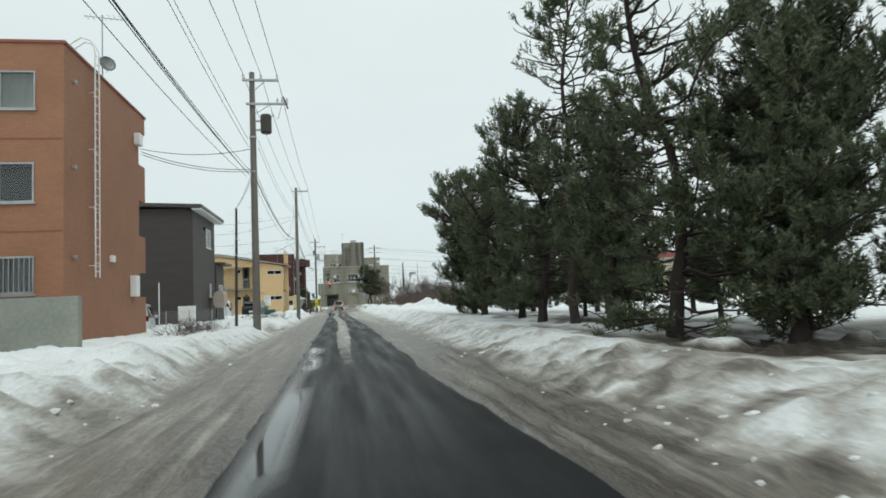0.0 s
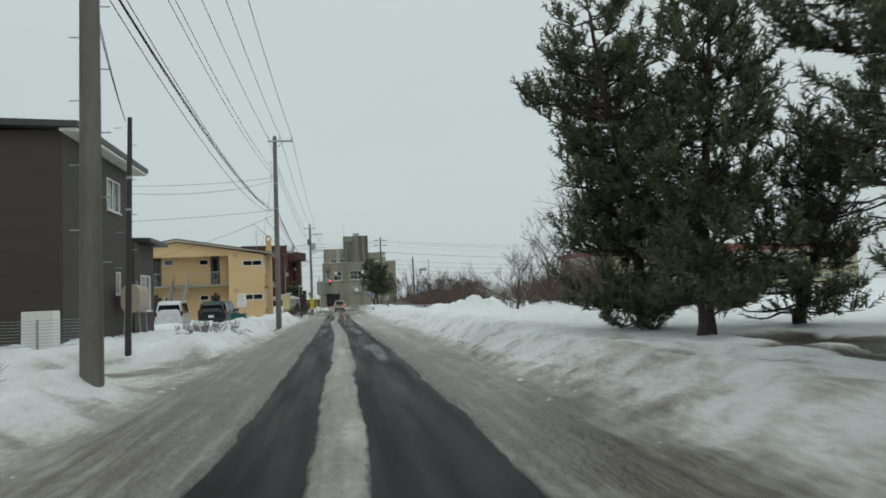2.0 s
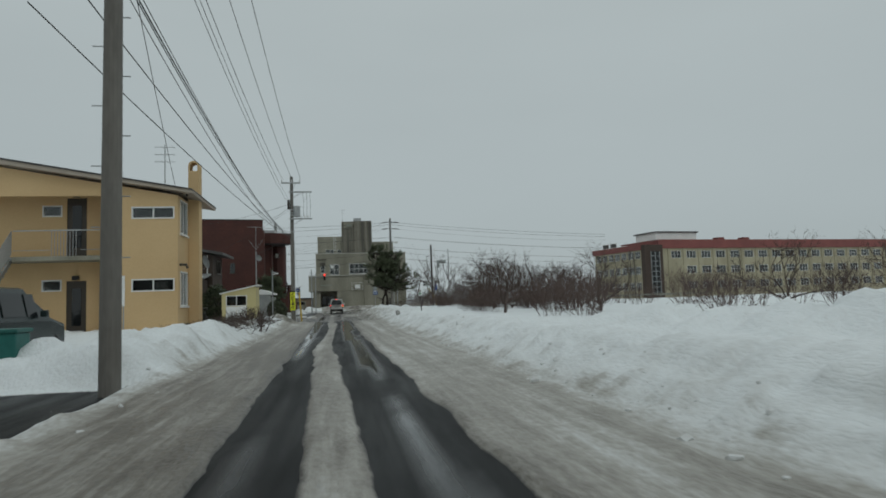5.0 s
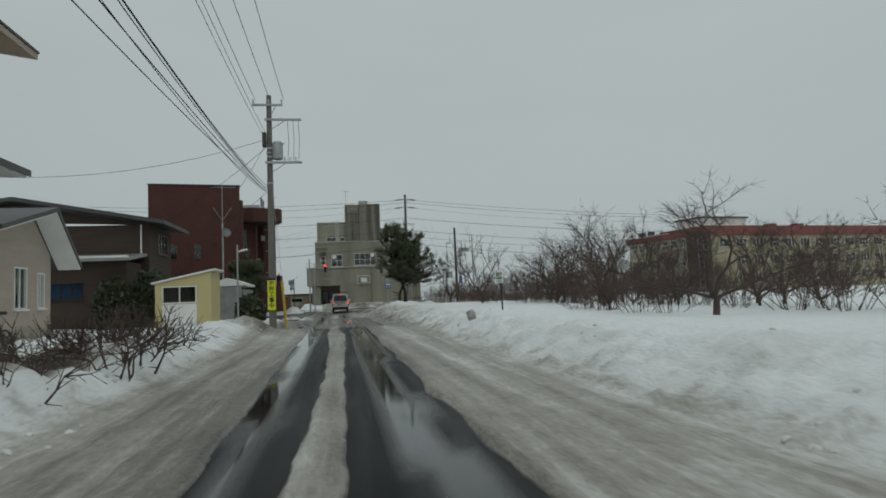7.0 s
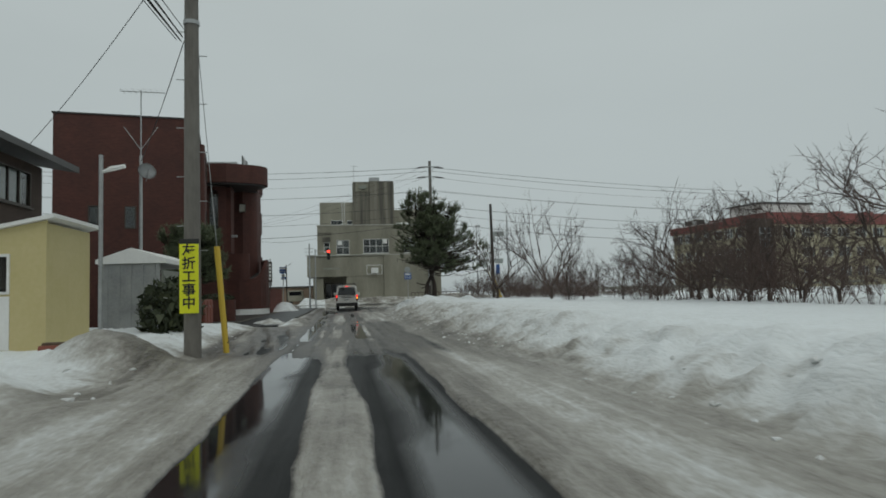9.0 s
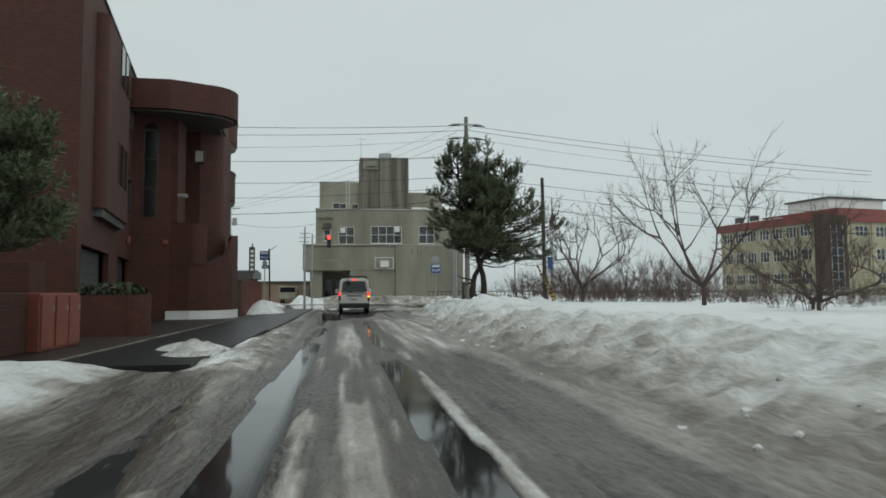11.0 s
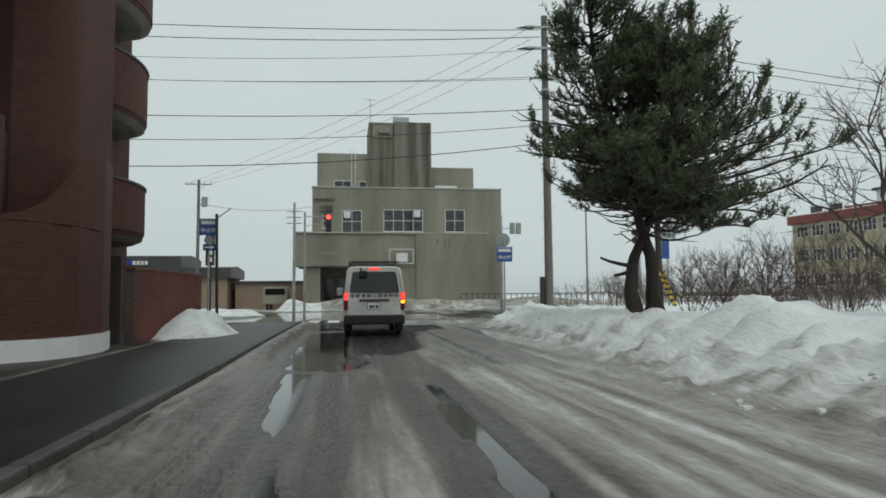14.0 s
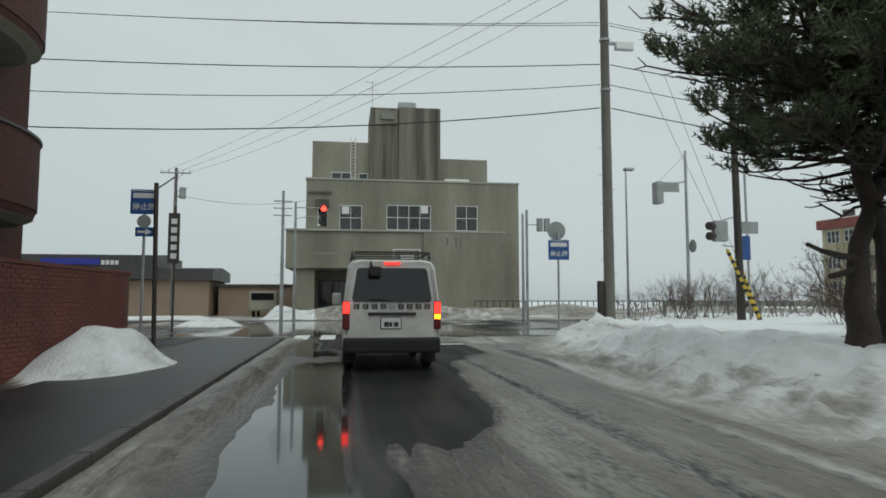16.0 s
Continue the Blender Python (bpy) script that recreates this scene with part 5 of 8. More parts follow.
    front("tower", prism(bmesh.new(), upper, 0.0, 9.0, "z"), M_BRICK)
    front("canopy", prism(bmesh.new(), [(-9.1, 130.5), (-7.2, 130.5), (-6.2, 130.9)] + arc(-6.1, 132.4, 1.35, -78, 70, 14) + [(-5.9, 136.9), (-9.5, 136.9)], 8.95, 10.2, "z"), M_BRICK, "curved brick-faced roof canopy")
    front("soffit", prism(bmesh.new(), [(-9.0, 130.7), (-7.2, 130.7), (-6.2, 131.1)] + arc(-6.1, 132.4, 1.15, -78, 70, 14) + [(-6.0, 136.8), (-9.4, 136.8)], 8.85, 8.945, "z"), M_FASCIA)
    front("canopy_cap", prism(bmesh.new(), [(-9.0, 133.0), (-6.9, 133.0), (-6.9, 136.5), (-9.0, 136.5)], 10.21, 10.8, "z"), M_STEEL)
    lit = front("small_window", boxed(-6.95, -6.5, 134.0, 134.2, 7.35, 7.95), M_BROWNFRAME)
    front("pane", boxed(-6.9, -6.55, 133.96, 133.998, 7.4, 7.9), M_BLIND, "", lit)
    for z, top in ((2.65, 1.72), (6.05, 1.9), (9.3, 1.6)):
        out, cy = (1.25, 140.4) if z < 9 else (1.32, 140.5)
        ring = [(-7.6, cy - 2.05), (-7.4, cy - 2.05)] + [(-7.4 + out * math.cos(radians(q)) ** 0.8, cy + 2.05 * math.sin(radians(q))) for q in np.linspace(-88, 88, 22)] + [(-7.4, cy + 2.05), (-7.6, cy + 2.05)]
        inner = [(-7.4 + (x + 7.4) * 0.88, cy + (y - cy) * 0.94) for x, y in ring]
        rim = [[(*p, z + 0.36), (*p, z + top), (*q, z + top), (*q, z + 0.36)] for p, q in zip(ring[2:-2], inner[2:-2])]
        balcony = front("balcony", loft(bmesh.new(), rim), M_BRICK, "rounded brick balcony front")
        deck_ = [[(-7.5 + (x + 7.5) * f, cy + (y - cy) * f, z + dz) for x, y in ring] for f, dz in ((0.5, 0.0), (0.8, 0.07), (0.93, 0.17), (0.96, 0.2))]
        front("underside", loft(bmesh.new(), deck_), M_CONC, "bare concrete underside", balcony)
        lip = [[(-7.5 + (x + 7.5) * f, cy + (y - cy) * f, z + dz) for x, y in ring] for f, dz in ((0.955, 0.202), (0.985, 0.352))]
        front("lip", loft(bmesh.new(), lip), M_BRICK, "", balcony)
        coping = [[(-7.4 + (x + 7.4) * f, cy + (y - cy) * (1 + (f - 1) * 0.5), z + top + dz) for f, dz in ((1.03, 0.003), (1.03, 0.06), (0.86, 0.06), (0.86, 0.003))] for x, y in ring[2:-2]]
        front("coping", loft(bmesh.new(), coping), M_FASCIA, "grey metal coping", balcony)
        dr = front("balcony_door", boxed(-7.42, -7.36, 138.7, 141.2, z + 0.5, z + 3.15), M_DARKGLASS)
        for y in (138.7, 139.5, 140.3, 141.14):
            front("door_frame", boxed(-7.355, -7.32, y, y + 0.07, z + 0.5, z + 3.15), M_FRAME if y in (139.5, 140.3) else M_BROWNFRAME, "", dr)
    front("wall", boxed(-10.5, -7.4, 137.82, 143.4, 0, 10.2), M_BRICK)
    front("alarm_lamp", boxed(-7.7, -7.5, 131.68, 131.82, 3.3, 3.5, bevel=0.04), M_TERRA)
    front("house_lamp", boxed(-7.1, -6.7, 131.6, 131.76, 5.35, 5.5, bevel=0.03), M_STEEL)
    front("gate", boxed(-6.3, -5.3, 136.35, 136.42, 0.1, 2.1), M_POLEDARK, "dark steel side gate")
    # forecourt pieces
    g = thing("planter", "brick planter with a clipped evergreen top", "planter", (-6.1, 121.0, 0))
    part("bed", prism(bmesh.new(), [(-7.2, 120.2), (-5.6, 120.2)] + arc(-5.7, 120.9, 0.55, -80, 80, 10) + [(-7.2, 121.6)], -0.05, 1.15, "z"), M_BRICK, g)
    leaf_mass(g, "shrub", (-6.15, 120.9, 1.25), (0.95, 0.6, 0.22), 700)
    b = thing("refuse_box", "terracotta-painted steel refuse boxes with two doors each", "bin", (-6.0, 116.5, 0))
    part("body", boxed(-6.5, -5.62, 115.4, 117.3, 0.08, 1.2, bevel=0.02), M_TERRA, b)
    part("body", boxed(-6.5, -5.8, 113.9, 115.35, 0.08, 1.2, bevel=0.02), M_BRICK, b)
    for y in (115.45, 116.1, 116.72):
        d = part("door", boxed(-5.615, -5.59, y, y + 0.55, 0.14, 1.14, bevel=0.008), M_TERRA, b)
        part("latch", boxed(-5.59, -5.57, y + 0.44, y + 0.48, 0.85, 0.95), M_STEEL, d)
    f = thing("gate_pier", "dark red brick gate pier", "pier", (-7.0, 118.0, 0))
    part("pier", boxed(-7.3, -6.7, 117.4, 118.2, -0.05, 1.9, bevel=0.02), M_BRICK, f)
    f2 = thing("steel_gate", "dark steel slatted gate", "gate", (-8.6, 117.6, 0))
    for k in range(16):
        part("slat", boxed(-9.9 + 0.165 * k, -9.8 + 0.165 * k, 117.6, 117.64, 0.15, 1.75), M_POLEDARK, f2)
    part("rail", boxed(-9.95, -7.32, 117.645, 117.69, 1.6, 1.7), M_POLEDARK, f2)
    f3 = thing("gate_pier", "dark red brick gate pier", "pier", (-10.3, 117.6, 0))
    part("pier", boxed(-10.7, -9.97, 117.3, 118.1, -0.05, 2.1, bevel=0.02), M_BRICK, f3)


def leaf_mass(parent, name, at, size, count, mat=None, leaf=0.05, seed=3):
    rng = np.random.default_rng(seed)
    v = rng.normal(size=(count, 3))
    v /= np.linalg.norm(v, axis=1, keepdims=True)
    c = v * rng.uniform(0.65, 1.05, (count, 1)) * np.array(size) + np.array(at)
    a, b = rng.normal(size=(count, 3)), rng.normal(size=(count, 3))
    tri = np.stack([c + a * leaf, c + b * leaf, c - (a + b) * leaf * 0.7], 1).reshape(-1, 3)
    return raw(name, tri, np.arange(len(tri)).reshape(-1, 3), mat or M_HEDGE, parent)


def grey_hall():
    """The stepped concrete building across the junction."""
    h = thing("concrete_building", "weathered grey concrete building with stepped roofs and a stained tower", "building", (5.5, 186, 0))
    y = 182.0
    win = dict(cols=2, rows=2)
    main = [(-0.62, 1.22, 7.1, 9.2, win), (3.25, 6.98, 7.2, 9.3, dict(cols=4, rows=2)), (9.1, 11.0, 7.2, 9.35, win), (-2.4, -1.6, 7.5, 8.9, dict(cols=1, rows=2))]
    room(h, -3.35, 14.6, y, y + 12, 0, 11.3, M_CONC, {"S": main})
    part("coping", boxed(-3.42, 14.67, y - 0.07, y + 12.05, 11.3, 11.44), M_TRIM, h)
    up = [(-1.4, 0.35, 11.65, 12.35, dict(cols=2, sill=False)), (0.95, 1.75, 11.65, 12.3, dict(cols=1, sill=False))]
    room(h, -3.0, 1.9, y + 2, y + 11, 11.4, 14.9, M_CONC, {"S": up}, name="attic_wall")
    room(h, 8.0, 12.3, y + 2, y + 10, 11.4, 13.7, M_CONC, {}, name="attic_wall")
    part("parapet", boxed(8.3, 10.4, y + 0.6, y + 1.2, 11.4, 11.75), M_WHITE, h)
    part("attic_roof", boxed(-3.0, 1.9, y + 2, y + 11, 14.9, 15.0), M_CONC, h)
    part("attic_roof", boxed(8.0, 12.3, y + 2, y + 10, 13.7, 13.8), M_CONC, h)
    part("tower", boxed(1.9, 7.95, y + 1.4, y + 7, 11.35, 18.0, bevel=0.03), M_CONCDARK, h, "streaked black and grey concrete tower")
    part("tower_pier", boxed(4.35, 7.97, y + 1.15, y + 1.41, 11.4, 18.05, bevel=0.03), M_CONCDARK, h)
    part("niche", boxed(2.3, 4.2, y + 1.25, y + 1.41, 16.5, 17.75, bevel=0.02), M_CONC, h)
    part("niche_box", boxed(2.8, 3.9, y + 1.0, y + 1.26, 16.9, 17.4, bevel=0.02), M_RETAIN, h)
    part("roof_box", boxed(4.35, 5.9, y + 2, y + 3.5, 18.05, 18.75, bevel=0.02), M_STEEL, h)
    part("low_wall", pierced("S", y - 2.6, -4.7, 6.0, 3.85, 6.75, [], 0.3), M_CONC, h)
    part("low_wall", boxed(-4.7, -4.4, y - 2.3, y - 0.02, 3.85, 6.75), M_CONC, h)
    part("low_roof", boxed(-4.7, 12.7, y - 2.3, y - 0.02, 6.4, 6.7), M_CONC, h)
    part("low_coping", boxed(-4.76, 12.76, y - 2.78, y - 0.02, 6.76, 6.9), M_TRIM, h, "pale concrete coping")
    part("low_block", boxed(6.02, 12.7, y - 2.75, y - 0.02, 0, 6.75), M_CONC, h)
    part("porch_wall", boxed(-3.9, -2.5, y - 2.2, y - 0.02, 0, 3.84), M_CONC, h)
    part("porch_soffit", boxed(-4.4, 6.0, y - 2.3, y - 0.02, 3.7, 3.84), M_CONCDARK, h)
    dr = part("porch_door", boxed(-2.3, 0.2, y - 0.35, y - 0.25, 0, 3.0), M_BROWNFRAME, h, "dark glazed entrance")
    for k in range(3):
        part("door_glass", boxed(-2.2 + 0.82 * k, -1.5 + 0.82 * k, y - 0.37, y - 0.352, 0.2, 2.8), M_DARKGLASS, dr)
    part("low_wall", boxed(0.7, 6.0, y - 2.56, y - 2.31, 0, 3.845), M_CONC, h)
    ac = part("air_conditioner", boxed(4.2, 5.2, y - 3.2, y - 2.62, 4.2, 4.95, bevel=0.04), M_WHITE, h, "white air-conditioning unit in a steel cage")
    bm = bmesh.new()
    for x in (3.6, 5.7):
        for z in (4.05, 5.3):
            box(bm, x - 0.03, x + 0.03, y - 3.4, y - 2.62, z - 0.03, z + 0.03)
        box(bm, x - 0.03, x + 0.03, y - 3.4, y - 3.34, 4.05, 5.3)
    for z in (4.05, 5.3):
        box(bm, 3.6, 5.7, y - 3.4, y - 3.34, z - 0.03, z + 0.03)
    part("cage", bm, M_WHITE, ac)
    for x, z in ((-0.15, 8.75), (6.4, 8.9)):
        part("window_unit", boxed(x - 0.3, x + 0.3, y - 0.3, y - 0.04, z - 0.3, z + 0.3, bevel=0.03), M_WHITE, h)
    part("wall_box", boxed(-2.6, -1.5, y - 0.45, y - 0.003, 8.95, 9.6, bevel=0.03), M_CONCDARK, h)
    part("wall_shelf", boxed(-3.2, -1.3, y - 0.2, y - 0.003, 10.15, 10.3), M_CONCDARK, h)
    bm = bmesh.new()
    for x in (0.25, 0.65):
        tube(bm, [(x, y + 1.9, 11.4), (x, y + 1.9, 15.4), (x, y + 2.3, 15.5)], 0.03, 5)
    for k in range(13):
        tube(bm, [(0.25, y + 1.9, 11.6 + 0.29 * k), (0.65, y + 1.9, 11.6 + 0.29 * k)], 0.02, 4)
    part("ladder", bm, M_WHITE, h)
    for k, x in enumerate((7.9, 8.6, 9.0)):
        part("stain", boxed(x, x + 0.1, y - 2.768, y - 2.752, 5.7 - 0.1 * k, 6.3), M_CONCDARK, h)
    for k in range(8):
        part("letter_bar", boxed(-2.4 + 0.28 * k, -2.2 + 0.28 * k, y - 2.63, y - 2.602, 4.85, 5.1), M_RETAIN, h)
    a = thing("tv_antenna", "thin television antenna on the tower", "antenna", (2.1, 184.5, 18))
    part("mast", tube(bmesh.new(), [(2.1, 184.5, 17.9), (2.1, 184.5, 20.7)], 0.03, 5), M_STEEL, a)
    bm = bmesh.new()
    tube(bm, [(1.5, 184.5, 20.6), (2.7, 184.5, 20.5)], 0.02, 4)
    tube(bm, [(1.8, 184.5, 19.9), (2.6, 184.5, 19.85)], 0.015, 4)
    part("elements", bm, M_STEEL, a)


def school():
    """Built square to the axes at its near corner, then turned a little."""
    X, Y = 71.3, 192.6
    h = thing("school_building", "long cream three-storey school with a red roof band", "building", (X, Y, 0))
    x0 = X + 4.6
    rows = [(2.1, 3.9), (5.8, 7.6), (9.5, 11.2)]
    holes = [(x0 + 3.6 + 4.4 * k, x0 + 6.4 + 4.4 * k, a, b, dict(cols=3, rows=2, sill=False)) for k in range(20) for a, b in rows if k or a > 8]
    room(h, x0, X + 98, Y, Y + 14, 0, 11.8, M_CREAM, {"S": holes})
    part("roof", boxed(x0 - 0.3, X + 98.3, Y - 0.5, Y + 14.5, 11.8, 13.9, bevel=0.05), M_REDROOF, h, "dull red metal roof band")
    for k in range(20):
        part("pilaster", boxed(x0 + 2.6 + 4.4 * k, x0 + 3.1 + 4.4 * k, Y - 0.16, Y - 0.003, 0, 11.79), M_CREAM, h)
    wing = [(Y + 0.7 + 2.75 * k, Y + 2.75 + 2.75 * k, a, b, dict(cols=3, rows=2, sill=False)) for k in range(7) for a, b in rows]
    part("wing_wall", pierced("W", X, Y, Y + 20, 0, 11.5, [r[:4] for r in wing]), M_CREAM, h)
    for r in wing:
        window(h, "W", X, *r[:4], **r[4])
    for k in range(8):
        part("pilaster", boxed(X - 0.12, X - 0.003, Y + 0.1 + 2.75 * k, Y + 0.45 + 2.75 * k, 0, 11.49), M_CREAM, h)
    part("wing_wall", boxed(X + 0.2, X + 4.5, Y + 19.8, Y + 20, 0, 11.5), M_CREAM, h)
    part("wing_roof", boxed(X - 0.5, x0 - 0.31, Y - 0.2, Y + 20.5, 11.5, 12.8, bevel=0.05), M_REDROOF, h)
    part("roof_snow", boxed(X - 0.45, X + 2.0, Y + 6.0, Y + 20.4, 12.8, 12.92, bevel=0.04), M_WHITE, h, "thin snow lying on the roof")
    for y in (Y + 16.0, Y + 12.6):
        vent = part("roof_vent", boxed(X + 0.6, X + 1.7, y, y + 1.1, 12.8, 14.0, bevel=0.05), M_FASCIA, h)
        part("vent_cap", boxed(X + 0.45, X + 1.85, y - 0.15, y + 1.25, 14.0, 14.15), M_WHITE, vent)
    part("stair_tower", boxed(X - 0.4, x0 - 0.002, Y - 1.6, Y - 0.21, 0, 12.6), M_BROWN, h)
    tw = part("stair_window", boxed(X + 1.2, X + 3.6, Y - 1.65, Y - 1.605, 1.2, 11.0), M_DARKGLASS, h)
    bm = bmesh.new()
    for x in (X + 1.2, X + 2.4, X + 3.6):
        box(bm, x - 0.06, x + 0.06, Y - 1.75, Y - 1.652, 1.2, 11.0)
    for k in range(8):
        box(bm, X + 1.2, X + 3.6, Y - 1.73, Y - 1.652, 1.5 + 1.2 * k, 1.6 + 1.2 * k)
    part("stair_bars", bm, M_STEEL, tw)
    part("downpipe", tube(bmesh.new(), [(X - 0.2, Y + 3.0, 0), (X - 0.2, Y + 3.0, 11.0)], 0.08, 6), M_FASCIA, h)
    part("penthouse", boxed(X + 6.4, X + 18.4, Y + 3, Y + 11, 13.9, 15.9), M_WHITE, h)
    part("penthouse_roof", boxed(X + 6.0, X + 18.8, Y + 2.6, Y + 11.4, 15.9, 16.2), M_FASCIA, h)
    for x in (26, 34):
        part("roof_tank", boxed(X + x, X + x + 2, Y + 4, Y + 6, 13.9, 14.9, bevel=0.1), M_REDROOF, h)
    h.rotation_euler = (0, 0, radians(10))


def far_side():
    h = thing("shop_building", "low tan building with a dark ribbed metal roof", "building", (-20, 189, 0))
    room(h, -34, -11.3, 184.5, 192, 0, 3.0, M_TAN, {})
    part("roof", prism(bmesh.new(), [(184.0, 3.0), (184.0, 3.95), (188, 4.2), (192.4, 3.9), (192.4, 3.0)], -15.3, -10.9, "x"), M_FASCIA, h)
    part("roof", prism(bmesh.new(), [(183.8, 3.05), (183.8, 5.0), (188, 5.3), (192.4, 5.0), (192.4, 3.05)], -34.5, -15.31, "x"), M_FASCIA, h)
    bm = bmesh.new()
    for k in range(40):
        box(bm, -34.4 + 0.48 * k, -34.3 + 0.48 * k, 183.76, 183.798, 3.1, 4.95)
    part("rib", bm, M_FASCIA, h)
    sg = part("sign", boxed(-24.0, -19.6, 183.6, 183.7, 4.2, 4.7), plain("blue_sign", (0.02, 0.03, 0.30), 0.4), h, "blue shop sign")
    for k in range(4):
        part("sign_letter", boxed(-19.5 + 0.35 * k, -19.25 + 0.35 * k, 183.62, 183.7, 4.2, 4.55), M_FRAME, sg)
    b = thing("storehouse", "low brown-tiled storehouse with a flat roof", "building", (-8, 189, 0))
    part("wall", boxed(-10.8, -4.3, 186, 192, 0, 2.5), M_TAN, b)
    part("roof", boxed(-11.0, -4.1, 185.7, 192.3, 2.5, 2.72, bevel=0.02), M_FASCIA, b)
    f = thing("railing", "dark steel bridge railing", "railing", (14, 176, 0))
    for x0, x1, n in ((9.5, 45.0, 72),):
        bm = bmesh.new()
        for z in (0.5, 1.25):
            box(bm, x0, x1, 176.0, 176.06, z, z + 0.06)
        part("rail", bm, M_POLEDARK, f)
        for k in range(n):
            x = x0 + (x1 - x0) * k / n
            part("post", boxed(x, x + 0.06, 176.07, 176.12, 0, 1.3), M_POLEDARK, f)
    g = thing("guard_rail", "weathered steel guard rail beside the cross street", "guard rail", (35, 164, 0))
    part("beam", boxed(18, 70, 163.0, 163.06, 0.95, 1.25, bevel=0.02), M_RETAIN, g)
    for k in range(27):
        part("post", boxed(18 + 2 * k, 18.12 + 2 * k, 163.07, 163.17, 0, 1.25), M_RETAIN, g)


orange_apartments()
dark_house()
yellow_apartments()
beige_house()
brown_house()
sheds()
brick_block()
grey_hall()
school()
far_side()
r = thing("retaining_wall", "stained grey concrete retaining wall", "wall", (-7, 17, 0))
part("wall", boxed(-22, -6.1, 18.6, 18.9, -0.1, 1.85, bevel=0.02), M_RETAIN, r)


# ---- poles, cables, signals and signs ----
M_RED = plain("red_lamp", (1.0, 0.05, 0.03), 0.3, glow=4.0)
M_BRAKE = plain("brake_lamp", (1.0, 0.04, 0.03), 0.25, glow=1.8)
M_AMBER = plain("amber_lamp", (1.0, 0.42, 0.02), 0.25, glow=2.5)
M_LENS = plain("dark_red_lens", (0.12, 0.008, 0.008), 0.2)
M_BLUESIGN = material("blue_sign_sheet", (0.02, 0.075, 0.25), (0.03, 0.10, 0.31), 0.4, 8, 1, 0.0)
M_YELLOWSIGN = plain("fluorescent_yellow", (0.78, 0.80, 0.02), 0.5)
M_HAZARD = plain("hazard_yellow", (0.60, 0.42, 0.05), 0.6)
M_SIGNAL = material("grey_signal_case", (0.26, 0.28, 0.27), (0.34, 0.36, 0.35), 0.5, 20, 2, 0.05)


def writing(parent, text, at, size, mat, turn=(90, 0, 0), name="lettering"):
    c = bpy.data.curves.new(name, "FONT")
    c.body, c.size, c.align_x, c.align_y, c.extrude = text, size, "CENTER", "CENTER", 0.002
    c.offset = 0.018 * size
    c.materials.append(mat)
    ob = new(name, c)
    ob.parent = parent
    ob.location = Vector(at) - origin(parent)
    ob.rotation_euler = [radians(a) for a in turn]
    return ob


def insulator(parent, x, y, z, up=1):
    bm = bmesh.new()
    tube(bm, [(x, y, z), (x, y, z + 0.05 * up)], 0.02, 6)
    for k in range(3):
        tube(bm, [(x, y, z + (0.05 + 0.06 * k) * up), (x, y, z + (0.09 + 0.06 * k) * up)], [0.055, 0.035], 8)
    return part("insulator", bm, M_PORC, parent)


def pole(x, y, top, label, lean=0.0, r=0.17, arms=(), mat=None, name="utility_pole", group="poles along the street"):
    p = thing(name, label, "pole", (x, y, 0), group)
    part("shaft", tube(bmesh.new(), [(x + lean * z / top, y, z) for z in (-0.3, top * 0.5, top)], [r, r * 0.85, r * 0.68], 14), mat or M_POLE, p, smooth=False)
    for z, a, b in arms:
        arm = part("crossarm", boxed(x + a, x + b, y - 0.22, y - 0.12, z - 0.05, z + 0.05, bevel=0.008), M_STEEL, p)
        part("brace", tube(bmesh.new(), [(x + b * 0.5, y - 0.17, z - 0.04), (x + 0.1, y - 0.1, z - 0.45)], 0.02, 5), M_STEEL, arm)
    for k in range(10):
        z = 2.2 + 0.5 * k
        part("step_bolt", tube(bmesh.new(), [(x + 0.1 * (-1) ** k, y, z), (x + 0.3 * (-1) ** k, y, z)], 0.01, 5), M_STEEL, p)
    for z in (top * 0.62, top * 0.75):
        part("band", tube(bmesh.new(), [(x + lean * z / top, y, z - 0.04), (x + lean * z / top, y, z + 0.04)], r * 0.95, 14), M_STEEL, p)
    return p


def transformer(p, x, y, z):
    t = part("transformer", tube(bmesh.new(), [(x, y, z), (x, y, z + 0.04), (x, y, z + 0.78), (x, y, z + 0.84)], [0.2, 0.24, 0.24, 0.19], 16), M_POLEDARK if y < 50 else M_STEEL, p, "grey cylindrical transformer can")
    part("bushing", tube(bmesh.new(), [(x + 0.2, y, z + 0.7), (x + 0.32, y, z + 0.8)], 0.03, 6), M_PORC, t)
    for zz in (z + 0.15, z + 0.55):
        part("bracket", boxed(x - 0.5, x - 0.2, y - 0.03, y + 0.03, zz - 0.04, zz + 0.04), M_STEEL, t)


def cable(a, b, sag, r=0.012, label="black overhead cable sagging between two poles", n=18):
    a, b = Vector(a), Vector(b)
    pts = [a.lerp(b, k / n) - Vector((0, 0, sag * 4 * (k / n) * (1 - k / n))) for k in range(n + 1)]
    ob = part("overhead_cable", tube(bmesh.new(), pts, r, 5), M_CABLE)
    return tagged(ob, label, "cable", "overhead cables")


